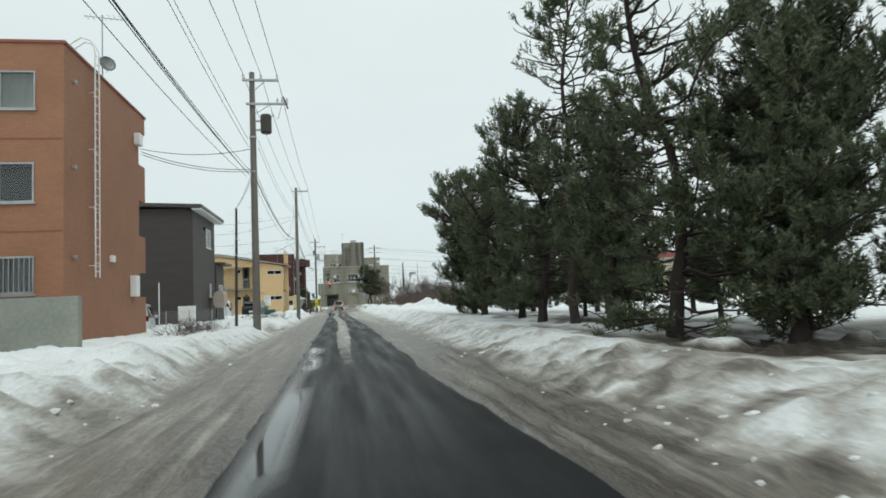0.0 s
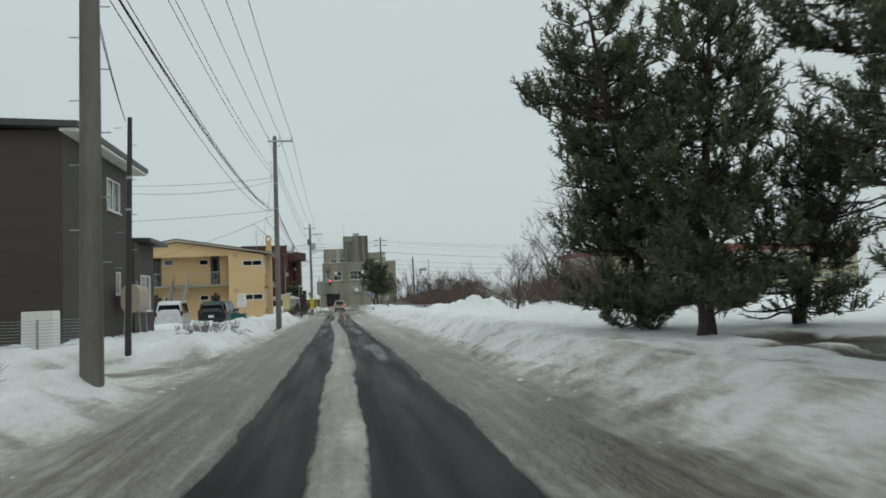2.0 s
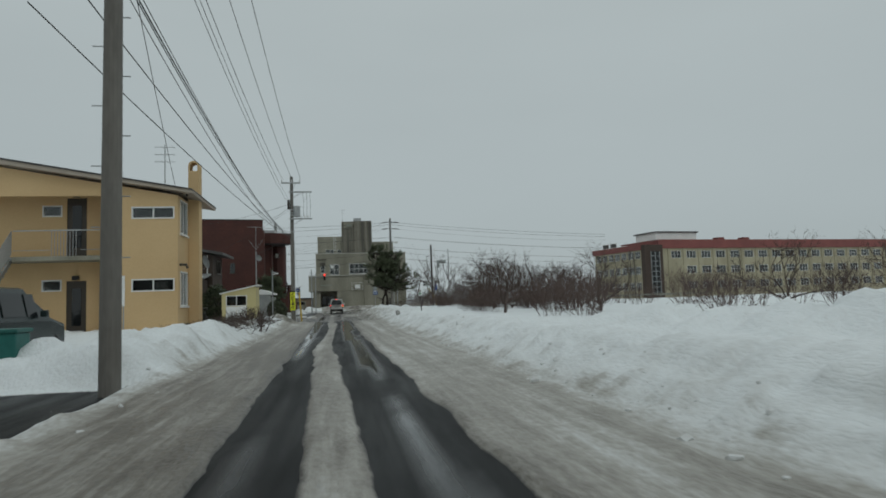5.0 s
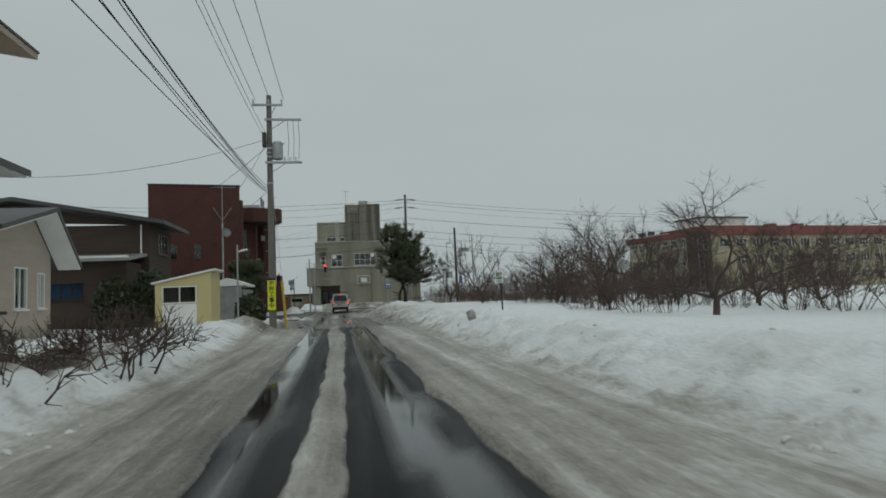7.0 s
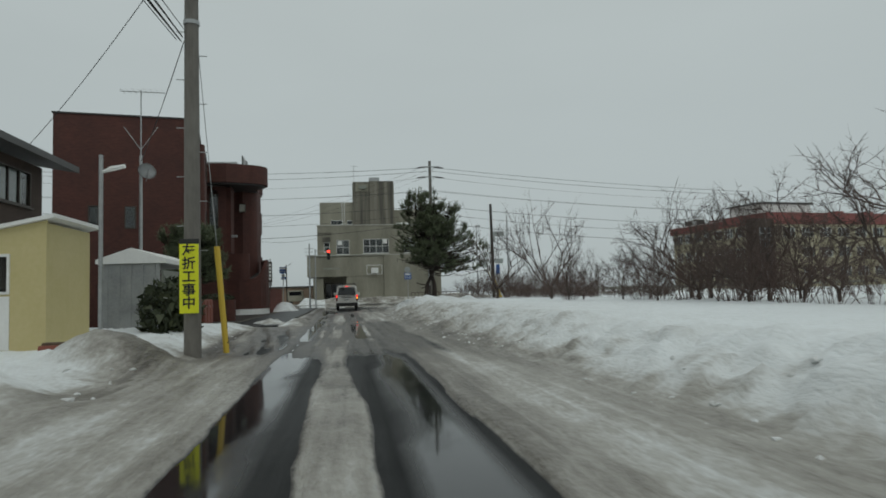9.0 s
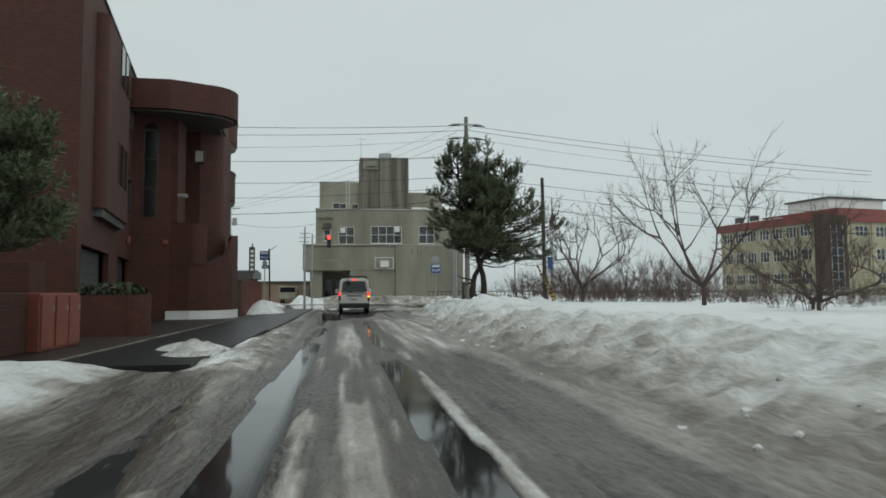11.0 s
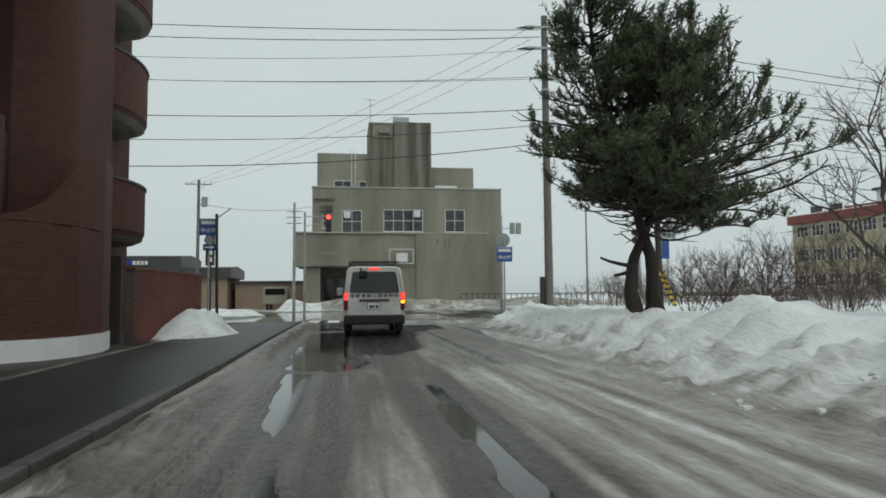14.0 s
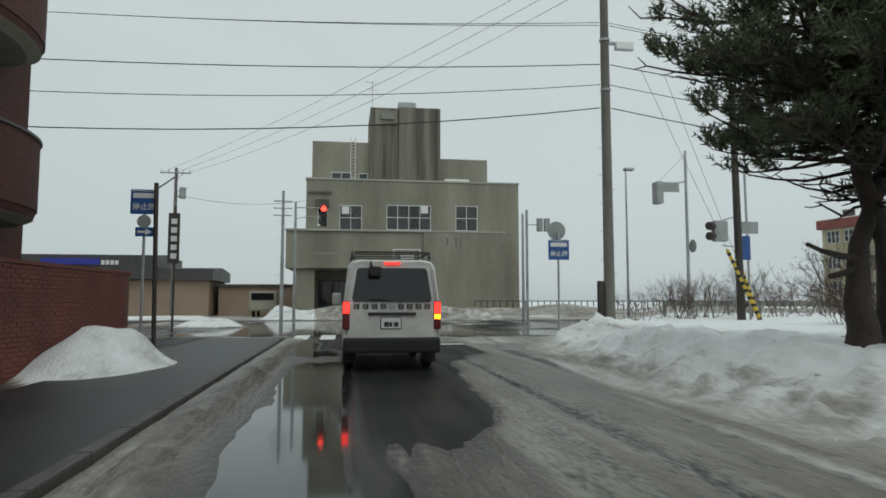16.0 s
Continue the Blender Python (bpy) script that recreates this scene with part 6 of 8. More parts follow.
P0, P1, P2, P3 = (-2.9, -7.0), (-2.9, 29.6), (-2.93, 60.0), (-2.58, 99.4)
p = pole(*P1, 11.75, "grey concrete utility pole with a transformer and two crossarms", arms=((11.35, -0.4, 1.15), (10.28, -0.25, 1.55)))
transformer(p, -2.33, 29.6, 9.0)
for dx in (-0.35, 0.4, 1.1):
    insulator(p, P1[0] + dx, 29.43, 11.4)
for dx in (1.1, 1.3, 1.5):
    insulator(p, P1[0] + dx, 29.43, 10.33)
part("cutout", tube(bmesh.new(), [(-1.55, 29.4, 10.6), (-1.35, 29.4, 10.05)], 0.035, 6), M_BROWNFRAME, p)
part("dropper", tube(bmesh.new(), [(-1.6, 29.4, 10.3), (-1.8, 29.45, 9.6), (-2.1, 29.55, 9.9)], 0.01, 4), M_CABLE, p)
p = pole(*P2, 11.9, "grey concrete utility pole with one crossarm", lean=0.05, arms=((11.55, -0.35, 1.15),))
for dx in (-0.3, 0.35, 1.08):
    insulator(p, P2[0] + dx, 59.83, 11.6)
for z in (10.1, 9.7, 9.3):
    insulator(p, P2[0] - 0.2, 59.85, z)
p = pole(*P3, 11.1, "grey concrete utility pole with a transformer and a yellow notice", arms=((10.6, -0.75, 0.65), (9.9, -0.2, 1.5), (7.85, -0.2, 1.5)))
transformer(p, -2.2, 99.3, 8.0)
for dx in (-0.7, 0.0, 0.6):
    insulator(p, P3[0] + dx, 99.23, 10.65)
for k, dx in enumerate((0.85, 1.1, 1.35)):
    part("dropper", tube(bmesh.new(), [(P3[0] + dx, 99.23, 9.9), (P3[0] + dx + 0.05, 99.23, 8.9), (P3[0] + dx, 99.23, 7.95)], 0.01, 4), M_CABLE, p)
    insulator(p, P3[0] + dx - 0.15, 99.23, 7.9)
part("switch_box", boxed(P3[0] - 0.32, P3[0] - 0.14, 99.2, 99.5, 8.6, 9.3, bevel=0.03), M_POLEDARK, p)
nt = part("notice", boxed(-2.78, -2.42, 99.18, 99.22, 0.95, 2.32, bevel=0.005), M_YELLOWSIGN, p, "fluorescent yellow pole wrap with black characters")
part("notice_edge", boxed(-2.79, -2.41, 99.19, 99.23, 2.325, 2.42), M_CABLE, nt)
for k, ch in enumerate("左折工事中"):
    writing(nt, ch, (-2.6, 99.172, 2.18 - 0.26 * k), 0.26, M_CABLE)
hz = thing("guy_guard", "yellow and black striped guard on a guy wire", "guard", (-2.05, 99.8, 0))
part("sleeve", tube(bmesh.new(), [(-2.0, 99.8, 0.1), (-2.17, 99.75, 2.3)], 0.06, 10), M_HAZARD, hz)
for k in range(7):
    a = 0.3 + 0.3 * k
    part("stripe", tube(bmesh.new(), [(-2.0 - 0.0773 * (a - 0.1), 99.8, a), (-2.0 - 0.0773 * (a + 0.02), 99.8, a + 0.13)], 0.063, 10), M_CABLE, hz)
part("guy", tube(bmesh.new(), [(-2.17, 99.75, 2.3), (-2.55, 99.45, 7.4)], 0.008, 4), M_STEEL, hz)
bkp = pole(-5.1, 38.6, 7.0, "slim dark steel service pole", lean=0.12, r=0.09, mat=M_POLEDARK, group="service poles")
lp = thing("street_lamp", "thin grey lamp pole with a small lamp head", "lamp", (-4.0, 98.5, 0))
part("pole", tube(bmesh.new(), [(-4.0, 98.5, -0.1), (-4.0, 98.5, 3.95)], 0.04, 8), M_STEEL, lp)
part("lamp_head", tube(bmesh.new(), [(-4.0, 98.5, 3.62), (-3.8, 98.45, 3.68), (-3.55, 98.4, 3.72)], [0.02, 0.05, 0.04], 6), M_WHITE, lp)
ap = thing("antenna_pole", "weathered pole with a television antenna and a small dish", "antenna", (-6.4, 109.2, 0))
part("pole", tube(bmesh.new(), [(-6.4, 109.2, -0.1), (-6.4, 109.2, 6.2)], [0.07, 0.05], 8), M_STEEL, ap)
part("mast", tube(bmesh.new(), [(-6.4, 109.2, 6.2), (-6.4, 109.2, 8.5)], 0.02, 6), M_STEEL, ap)
bm = bmesh.new()
tube(bm, [(-7.1, 109.2, 8.45), (-5.6, 109.2, 8.4)], 0.015, 5)
for k in range(8):
    tube(bm, [(-7.0 + 0.19 * k, 108.9, 8.45), (-7.0 + 0.19 * k, 109.5, 8.45)], 0.007, 4)
part("antenna", bm, M_STEEL, ap)
for x in (-6.95, -5.85):
    part("stay", tube(bmesh.new(), [(-6.4, 109.2, 6.4), (x, 109.2, 7.2)], 0.012, 4), M_STEEL, ap)
dish(ap, (-6.2, 109.1, 5.6), 0.3, (0.5, -0.8, 0.3))
# the three high lines, the low lines and the thick bundle
for dx, dz in ((-0.35, 11.62), (0.4, 11.62), (1.1, 11.62)):
    a, b, c, d = (P0[0] + dx, P0[1], dz + 0.2), (P1[0] + dx, P1[1] - 0.17, dz), (P2[0] + dx, P2[1] - 0.17, 11.82), (P3[0] + dx * 0.9 - 0.3, P3[1] - 0.17, 10.87)
    cable(a, b, 0.45)
    cable(b, c, 0.4)
    cable(c, d, 0.6)
for dx, z in ((-0.22, 9.95), (-0.2, 9.6)):
    cable((P0[0] + dx, P0[1], z + 0.4), (P1[0] + dx, P1[1], z - 1.2), 0.5, 0.009)
    cable((P1[0] + 0.2, P1[1], z - 1.2), (P2[0] + dx, P2[1], z), 0.5, 0.009)
    cable((P2[0] + 0.15, P2[1], z), (P3[0] - 0.2, P3[1], z - 0.6), 0.6, 0.009)
for k, (dx, dz, r) in enumerate(((-0.18, 0.0, 0.015), (-0.24, 0.16, 0.011), (-0.14, 0.3, 0.009), (-0.3, -0.12, 0.009))):
    cable((P0[0] + dx - 0.1 * k, P0[1], 7.3 + dz), (P1[0] + dx, P1[1], 7.15 + dz * 0.6), 0.5 + 0.06 * k, r)
    cable((P1[0] + dx + 0.3, P1[1], 6.9 + dz * 0.5), (P2[0] + dx, P2[1], 7.25 + dz * 0.5), 0.6 + 0.07 * k, r)
    cable((P2[0] + dx + 0.3, P2[1], 7.1 + dz * 0.3), (P3[0] + dx, P3[1], 6.6 + dz * 0.5), 0.75 + 0.08 * k, r)
for x0, z0, sg in ((-3.6, 6.9, 0.5), (-4.3, 6.5, 0.35)):
    cable((x0, P2[1] + 0.2, z0), (P3[0] - 0.2, P3[1], 6.5), sg, 0.013)
for z0, x1, y1, z1 in ((8.3, -7.5, 29.2, 8.25), (7.4, -7.5, 29.3, 8.15), (7.3, -7.5, 29.4, 8.05)):
    cable((P1[0] - 0.15, P1[1], z0), (x1, y1, z1), 0.25, 0.014, "black service cable to a house wall")
for z0, x1, y1, z1, sg in ((9.3, -15.0, 52.0, 7.9, 0.4), (9.1, -8.2, 49.6, 6.7, 0.3), (7.3, -16, 56.0, 6.3, 0.2), (7.0, -9.0, 54.0, 4.0, 0.2), (9.5, -5.8, 77.0, 6.2, 0.15)):
    cable((P2[0] - 0.15, P2[1], z0), (x1, y1, z1), sg, 0.01, "thin black service cable to a house roof")
for z0, x1, y1, z1, sg in ((9.0, -13.7, 99.0, 7.2, 0.5), (8.8, -6.7, 118.4, 9.9, 0.1), (8.6, -9.5, 108.0, 6.2, 0.2), (6.5, -6.4, 109.2, 6.0, 0.1)):
    cable((P3[0] - 0.15, P3[1], z0), (x1, y1, z1), sg, 0.01, "thin black service cable to a house roof")
for k in range(2):
    cable((P1[0] - 0.1, P1[1], 7.2 - 0.2 * k), (-5.1, 38.6, 6.9), 0.2, 0.009, "thin black service cable to a slim pole")

# junction: big pole, its lines across the street
BX, BY = 8.98, 149.4
p = pole(BX, BY, 14.2, "tall grey concrete utility pole with strain insulators", r=0.2, arms=((13.6, -0.9, 0.9), (12.6, -0.9, 0.9)), group="poles at the junction")
for z in (13.6, 12.6):
    for dx in (-0.85, -0.45, 0.45, 0.85):
        s = math.copysign(1, dx)
        part("strain_insulator", tube(bmesh.new(), [(BX + dx, BY - 0.17, z), (BX + dx + s * 0.2, BY - 0.2, z - 0.08), (BX + dx + s * 0.55, BY - 0.25, z - 0.14)], [0.03, 0.06, 0.02], 7), M_POLEDARK, p)
part("lamp_bracket", boxed(BX + 0.1, BX + 0.45, BY - 0.05, BY + 0.05, 10.5, 10.6), M_STEEL, p)
part("street_lamp_head", boxed(BX + 0.4, BX + 1.1, BY - 0.12, BY + 0.12, 10.32, 10.62, bevel=0.05), M_WHITE, p)
for z, sg, r in ((13.55, 0.25, 0.018), (13.2, 0.35, 0.018), (12.6, 0.5, 0.01), (11.3, 0.35, 0.012), (11.2, 0.3, 0.012), (9.75, 0.35, 0.018), (9.0, 0.5, 0.014), (8.15, 0.65, 0.02)):
    cable((BX - 0.2, BY, z), (-28, 149.4, z - 0.3), sg * 2, r, "black overhead cable across the street")
    cable((BX + 0.2, BY, z), (45, 152, z - 2.2), sg, r, "black overhead cable across the street")
for k in range(3):
    cable((BX - 0.9 + 0.2 * k, BY, 13.5 - 0.45 * k), (-13.5 + 0.8 * k, 178.4, 10.95 - 0.05 * k), 0.4 + 0.15 * k, 0.009, "thin black cable slanting over the junction")
part("box", boxed(BX - 0.42, BX - 0.22, BY - 0.1, BY + 0.1, -0.1, 1.95, bevel=0.02), M_POLEDARK, p, "dark steel cable riser")
lpole = pole(-12.7, 178.4, 11.2, "thin grey utility pole with a crossarm", r=0.16, arms=((10.8, -1.1, 1.1),), group="poles at the junction")
for dx in (-1.0, -0.5, 0.5, 1.0):
    insulator(lpole, -12.7 + dx, 178.23, 10.85)
transformer(lpole, -12.2, 178.4, 8.9)
cable((-12.7, 178.4, 9.2), (-3.5, 182.0, 9.5), 0.5, 0.015, "black service cable to the concrete building")
for x, y, top in ((-3.62, 164.7, 7.4), (11.75, 170.5, 7.2)):
    p = pole(x, y, top, "slim steel signal cable pole", r=0.11, mat=M_STEEL, group="signal poles")
    for z in (top - 0.6, top - 1.0, top - 1.4) if x < 0 else ():
        part("rack", boxed(x - 0.5, x + 0.5, y - 0.15, y - 0.1, z - 0.03, z + 0.03), M_STEEL, p)


def signal(x, y, z, label, arm_from, lit=True, turn=0, upright=True):
    s = thing("traffic_light", label, "traffic light", arm_from, "traffic lights")
    ax, ay, az = arm_from
    part("post", tube(bmesh.new(), [(ax, ay, -0.1), (ax, ay, z + 0.75)], [0.09, 0.07], 10), M_STEEL, s)
    part("bracket", tube(bmesh.new(), [(ax, ay, z + 0.45), (x, y + 0.1, z + 0.45)], 0.03, 6), M_STEEL, s)
    part("stay", tube(bmesh.new(), [(ax, ay, z - 0.2), ((ax + x) / 2, y + 0.05, z - 0.05), (x, y + 0.1, z - 0.2)], 0.02, 6), M_STEEL, s)
    case = part("case", boxed(x - 0.19, x + 0.19, y - 0.12, y + 0.12, z - 0.6, z + 0.6, bevel=0.06), M_POLEDARK if lit else M_SIGNAL, s)
    for k, zz in enumerate((z + 0.38, z, z - 0.38)):
        mat = M_RED if (k == 0 and lit) else M_DARKGLASS
        part("lens", tube(bmesh.new(), [(x, y - 0.12, zz), (x, y - 0.15, zz)], 0.155, 16), mat, case)
        bm = bmesh.new()
        for a in np.linspace(20, 160, 9):
            c, d = math.cos(radians(a)), math.sin(radians(a))
            box(bm, x + 0.17 * c - 0.03, x + 0.17 * c + 0.03, y - 0.33, y - 0.12, zz + 0.17 * d - 0.012, zz + 0.17 * d + 0.012)
        part("visor", bm, M_POLEDARK, case)
    if turn:
        s.rotation_euler = (0, 0, radians(turn))
    return s


signal(-1.38, 164.7, 6.05, "traffic light showing red over the junction", (-2.95, 164.9, 0))
s = thing("traffic_light", "pair of grey pedestrian signals on a steel post", "traffic light", (10.8, 166, 0), "traffic lights")
part("post", tube(bmesh.new(), [(10.75, 166, -0.1), (10.75, 166, 6.8)], 0.08, 10), M_STEEL, s)
for x in (11.55, 12.0):
    part("case", boxed(x - 0.17, x + 0.17, 165.8, 166.1, 5.5, 6.3, bevel=0.05), M_SIGNAL, s)
part("bracket", tube(bmesh.new(), [(10.75, 166, 5.9), (12.0, 166, 5.9)], 0.03, 6), M_STEEL, s)
s = thing("traffic_light", "side-on grey traffic light with a name board on an arm", "traffic light", (20.4, 164.7, 0), "traffic lights")
part("post", tube(bmesh.new(), [(20.5, 164.7, -0.1), (20.5, 164.7, 10.5)], [0.11, 0.08], 10), M_STEEL, s)
part("arm", tube(bmesh.new(), [(20.5, 164.7, 8.6), (18.4, 164.7, 8.2)], 0.05, 8), M_STEEL, s)
part("stay", tube(bmesh.new(), [(20.5, 164.7, 10.3), (18.6, 164.7, 8.4)], 0.012, 4), M_STEEL, s)
part("case", boxed(18.4, 18.85, 164.3, 165.0, 7.15, 8.5, bevel=0.08), M_SIGNAL, s)
part("board", boxed(18.9, 20.0, 164.6, 164.66, 7.9, 8.5), M_SIGNAL, s)
part("mirror", tube(bmesh.new(), [(20.7, 164.5, 4.6), (20.75, 164.5, 4.6)], 0.4, 16), M_SIGNAL, s)
s = thing("street_lamp", "slender grey street lamp", "lamp", (16.6, 164.7, 0))
part("pole", tube(bmesh.new(), [(16.6, 164.7, -0.1), (16.6, 164.7, 9.2)], [0.09, 0.05], 8), M_STEEL, s)
part("lamp_head", boxed(16.5, 17.1, 164.5, 164.9, 9.15, 9.32, bevel=0.06), M_STEEL, s)
s = thing("traffic_light", "dark wooden pole with a grey signal and guy wires", "traffic light", (15.65, 152, 0), "traffic lights")
part("pole", tube(bmesh.new(), [(15.67, 152, 0), (15.58, 152, 10.2)], [0.17, 0.13], 10), M_POLEDARK, s)
c = part("case", boxed(14.5, 15.1, 151.8, 152.1, 3.65, 4.5, bevel=0.06), M_SIGNAL, s)
for z in (3.87, 4.28):
    part("visor", tube(bmesh.new(), [(14.55, 151.95, z), (14.25, 151.8, z - 0.02)], [0.15, 0.17], 12), M_POLEDARK, c)
part("bracket", tube(bmesh.new(), [(15.65, 152, 4.7), (15.2, 152, 4.6), (14.9, 152, 4.5)], 0.025, 5), M_STEEL, s)
part("bracket", tube(bmesh.new(), [(15.65, 152, 3.45), (14.9, 152, 3.5)], 0.025, 5), M_STEEL, s)
hz = thing("guy_guard", "yellow and black striped guard on a guy wire", "guard", (16.4, 152, 0))
part("sleeve", tube(bmesh.new(), [(16.5, 152, 0.4), (15.55, 152, 2.95)], 0.09, 10), M_HAZARD, hz)
for k in range(9):
    a, b = (k + 0.2) / 9, (k + 0.62) / 9
    part("stripe", tube(bmesh.new(), [(16.5 - 0.95 * a, 152, 0.4 + 2.55 * a), (16.5 - 0.95 * b, 152, 0.4 + 2.55 * b)], 0.094, 10), M_CABLE, hz)
part("guy", tube(bmesh.new(), [(15.55, 152, 2.95), (12.6, 152, 10.5)], 0.012, 4), M_STEEL, hz)
hz = thing("guy_guard", "yellow and black striped guard beside another on its guy wire", "guard", (16.2, 151.7, 0))
part("sleeve", tube(bmesh.new(), [(16.3, 151.7, 0.4), (14.95, 151.7, 3.3)], 0.07, 10), M_HAZARD, hz)
for k in range(10):
    a, b = (k + 0.2) / 10, (k + 0.62) / 10
    part("stripe", tube(bmesh.new(), [(16.3 - 1.35 * a, 151.7, 0.4 + 2.9 * a), (16.3 - 1.35 * b, 151.7, 0.4 + 2.9 * b)], 0.074, 10), M_CABLE, hz)
part("guy", tube(bmesh.new(), [(14.95, 151.7, 3.3), (11.6, 151.9, 10.5)], 0.012, 4), M_STEEL, hz)
s = thing("road_sign", "grey road sign seen from behind on a steel post", "sign", (16.4, 152.5, 0))
part("post", tube(bmesh.new(), [(16.4, 152.5, 0.2), (16.35, 152.5, 6.9)], 0.05, 8), M_STEEL, s)
part("plate", boxed(15.95, 16.85, 152.44, 152.48, 4.05, 4.55), M_SIGNAL, s)
part("blue_plate", boxed(16.05, 16.45, 152.42, 152.46, 2.95, 3.95), M_BLUESIGN, s)


def stop_sign(x, y, z, w, label, post_top):
    s = thing("stop_line_sign", label, "sign", (x, y, 0), "stop line signs")
    part("post", tube(bmesh.new(), [(x, y, -0.1), (x, y, post_top)], 0.032, 10), M_STEEL, s)
    pl = part("plate", boxed(x - w / 2, x + w / 2, y - 0.06, y - 0.04, z - w * 0.47, z + w * 0.47, bevel=0.008), M_BLUESIGN, s)
    part("line", boxed(x - w * 0.4, x + w * 0.4, y - 0.068, y - 0.062, z + w * 0.14, z + w * 0.33), M_FRAME, pl)
    part("border", boxed(x - w * 0.46, x + w * 0.46, y - 0.066, y - 0.062, z + w * 0.4, z + w * 0.425), M_FRAME, pl)
    writing(pl, "停止線", (x, y - 0.066, z - w * 0.2), w * 0.28, M_FRAME)
    return s


s = stop_sign(6.29, 146.9, 2.82, 0.66, "blue and white stop-line sign on a steel post", 3.4)
part("disc", tube(bmesh.new(), [(6.27, 146.98, 3.42), (6.27, 147.0, 3.42)], 0.29, 24), M_SIGNAL, s, "grey back of a round sign")
s = stop_sign(-4.73, 143.1, 3.48, 0.6, "blue and white stop-line sign above a one-way arrow", 3.7)
part("disc", tube(bmesh.new(), [(-4.72, 143.04, 3.03), (-4.72, 143.02, 3.03)], 0.15, 20), M_SIGNAL, s)
ar = part("arrow_plate", boxed(-4.9, -4.5, 143.02, 143.04, 2.69, 2.9, bevel=0.005), M_BLUESIGN, s)
bm = bmesh.new()
prism(bm, [(-4.85, 2.77), (-4.68, 2.77), (-4.68, 2.72), (-4.54, 2.795), (-4.68, 2.87), (-4.68, 2.82), (-4.85, 2.82)], 143.012, 143.018, "y")
part("arrow", bm, M_FRAME, ar)
s = thing("steel_post", "dark steel post with a thin stay arm", "post", (-4.42, 143.0, 0))
part("post", tube(bmesh.new(), [(-4.4, 142.95, -0.1), (-4.46, 142.95, 3.9)], 0.05, 10), M_POLEDARK, s)
part("arm", tube(bmesh.new(), [(-4.46, 142.95, 3.75), (-4.0, 142.95, 4.1)], 0.02, 5), M_STEEL, s)
s = thing("banner_sign", "narrow dark vertical banner sign", "sign", (-7.3, 156, 0))
part("post", tube(bmesh.new(), [(-7.2, 156, 0), (-7.2, 156, 5.2)], 0.05, 6), M_POLEDARK, s)
bn = part("board", boxed(-7.45, -7.0, 155.9, 155.96, 2.8, 4.9), M_POLEDARK, s)
for k in range(5):
    part("character_bar", boxed(-7.33, -7.1, 155.88, 155.897, 3.0 + 0.36 * k, 3.22 + 0.36 * k), M_FRAME, bn)
s = thing("field_sign", "white notice with red and green bars on a dark post", "sign", (5.55, 89.0, 0))
part("post", tube(bmesh.new(), [(5.56, 89.0, 0.2), (5.5, 89.0, 1.72)], 0.03, 8), M_POLEDARK, s)
pl = part("plate", boxed(5.33, 5.68, 88.94, 88.96, 1.65, 2.02), M_WHITE, s)
s.rotation_euler = (0, 0, radians(-68))
for a, b, c, d, m in ((5.36, 5.5, 1.93, 1.985, M_REDROOF), (5.36, 5.48, 1.87, 1.91, M_REDROOF), (5.54, 5.65, 1.91, 1.995, M_STEEL), (5.37, 5.65, 1.78, 1.84, plain("green_bar", (0.04, 0.25, 0.12), 0.5)), (5.37, 5.64, 1.69, 1.72, M_STEEL)):
    part("text_bar", boxed(a, b, 88.932, 88.938, c, d), m, pl)
s.location = (5.81, 89.2, 0)


def ice_lump(at, size, seed):
    bm = bmesh.new()
    bmesh.ops.create_icosphere(bm, subdivisions=4, radius=1.0)
    for v in bm.verts:
        q = v.co.normalized()
        n1 = noise.noise(q * 1.3 + Vector((seed, 0, 0))) * 0.3 + noise.noise(q * 3.1 + Vector((0, seed, 0))) * 0.08 + noise.noise(q * 9.0) * 0.03
        q = q * (1 + n1)
        v.co = Vector((at[0] + size[0] * q.x, at[1] + size[1] * q.y, at[2] + size[2] * q.z))
    ob = part("ice_lump", bm, M_ICE, None, smooth=True)
    tagged(ob, "dirty grey lump of frozen snow thrown on the bank", "snow lump", group="lumps of frozen snow")


M_ICE = material("dirty_ice", (0.27, 0.265, 0.25), (0.46, 0.455, 0.44), 0.5, 7, 1.5, 0.4)
ice_lump((4.0, 85.55, 0.74), (0.125, 0.15, 0.15), 3)


# ---- vehicles ----
M_VANWHITE = material("road_dirty_white_paint", (0.52, 0.51, 0.48), (0.66, 0.65, 0.62), 0.3, 10, 1.4, 0.0)
M_PLATE = plain("plate_white", (0.7, 0.7, 0.68), 0.5)


def wheel(parent, x, y, r=0.33, w=0.19):
    bm = bmesh.new()
    tube(bm, [(x - w / 2, y, r), (x - w / 2 + 0.03, y, r), (x + w / 2 - 0.03, y, r), (x + w / 2, y, r)], [r - 0.04, r, r, r - 0.04], 24)
    t = part("wheel", bm, M_BLACK, parent, "black tyre")
    part("rim", tube(bmesh.new(), [(x - w / 2 - 0.006, y, r), (x + w / 2 + 0.006, y, r)], r * 0.6, 16), M_STEEL, t)
    return t


def car_ring(cx, y, half, belt, top, roof_half, floor=0.32, lean=0.0):
    pts = [(-half * 0.94, floor), (-half, floor + 0.12), (-half, belt - 0.05), (-half * 0.985, belt + 0.02), (-roof_half - 0.04, top - 0.14), (-roof_half + 0.02, top - 0.04), (-roof_half * 0.8, top - 0.005)]
    pts += [(-x, z) for x, z in pts[::-1]]
    return [(cx + x, y + lean * max(z - belt, 0), z) for x, z in pts]


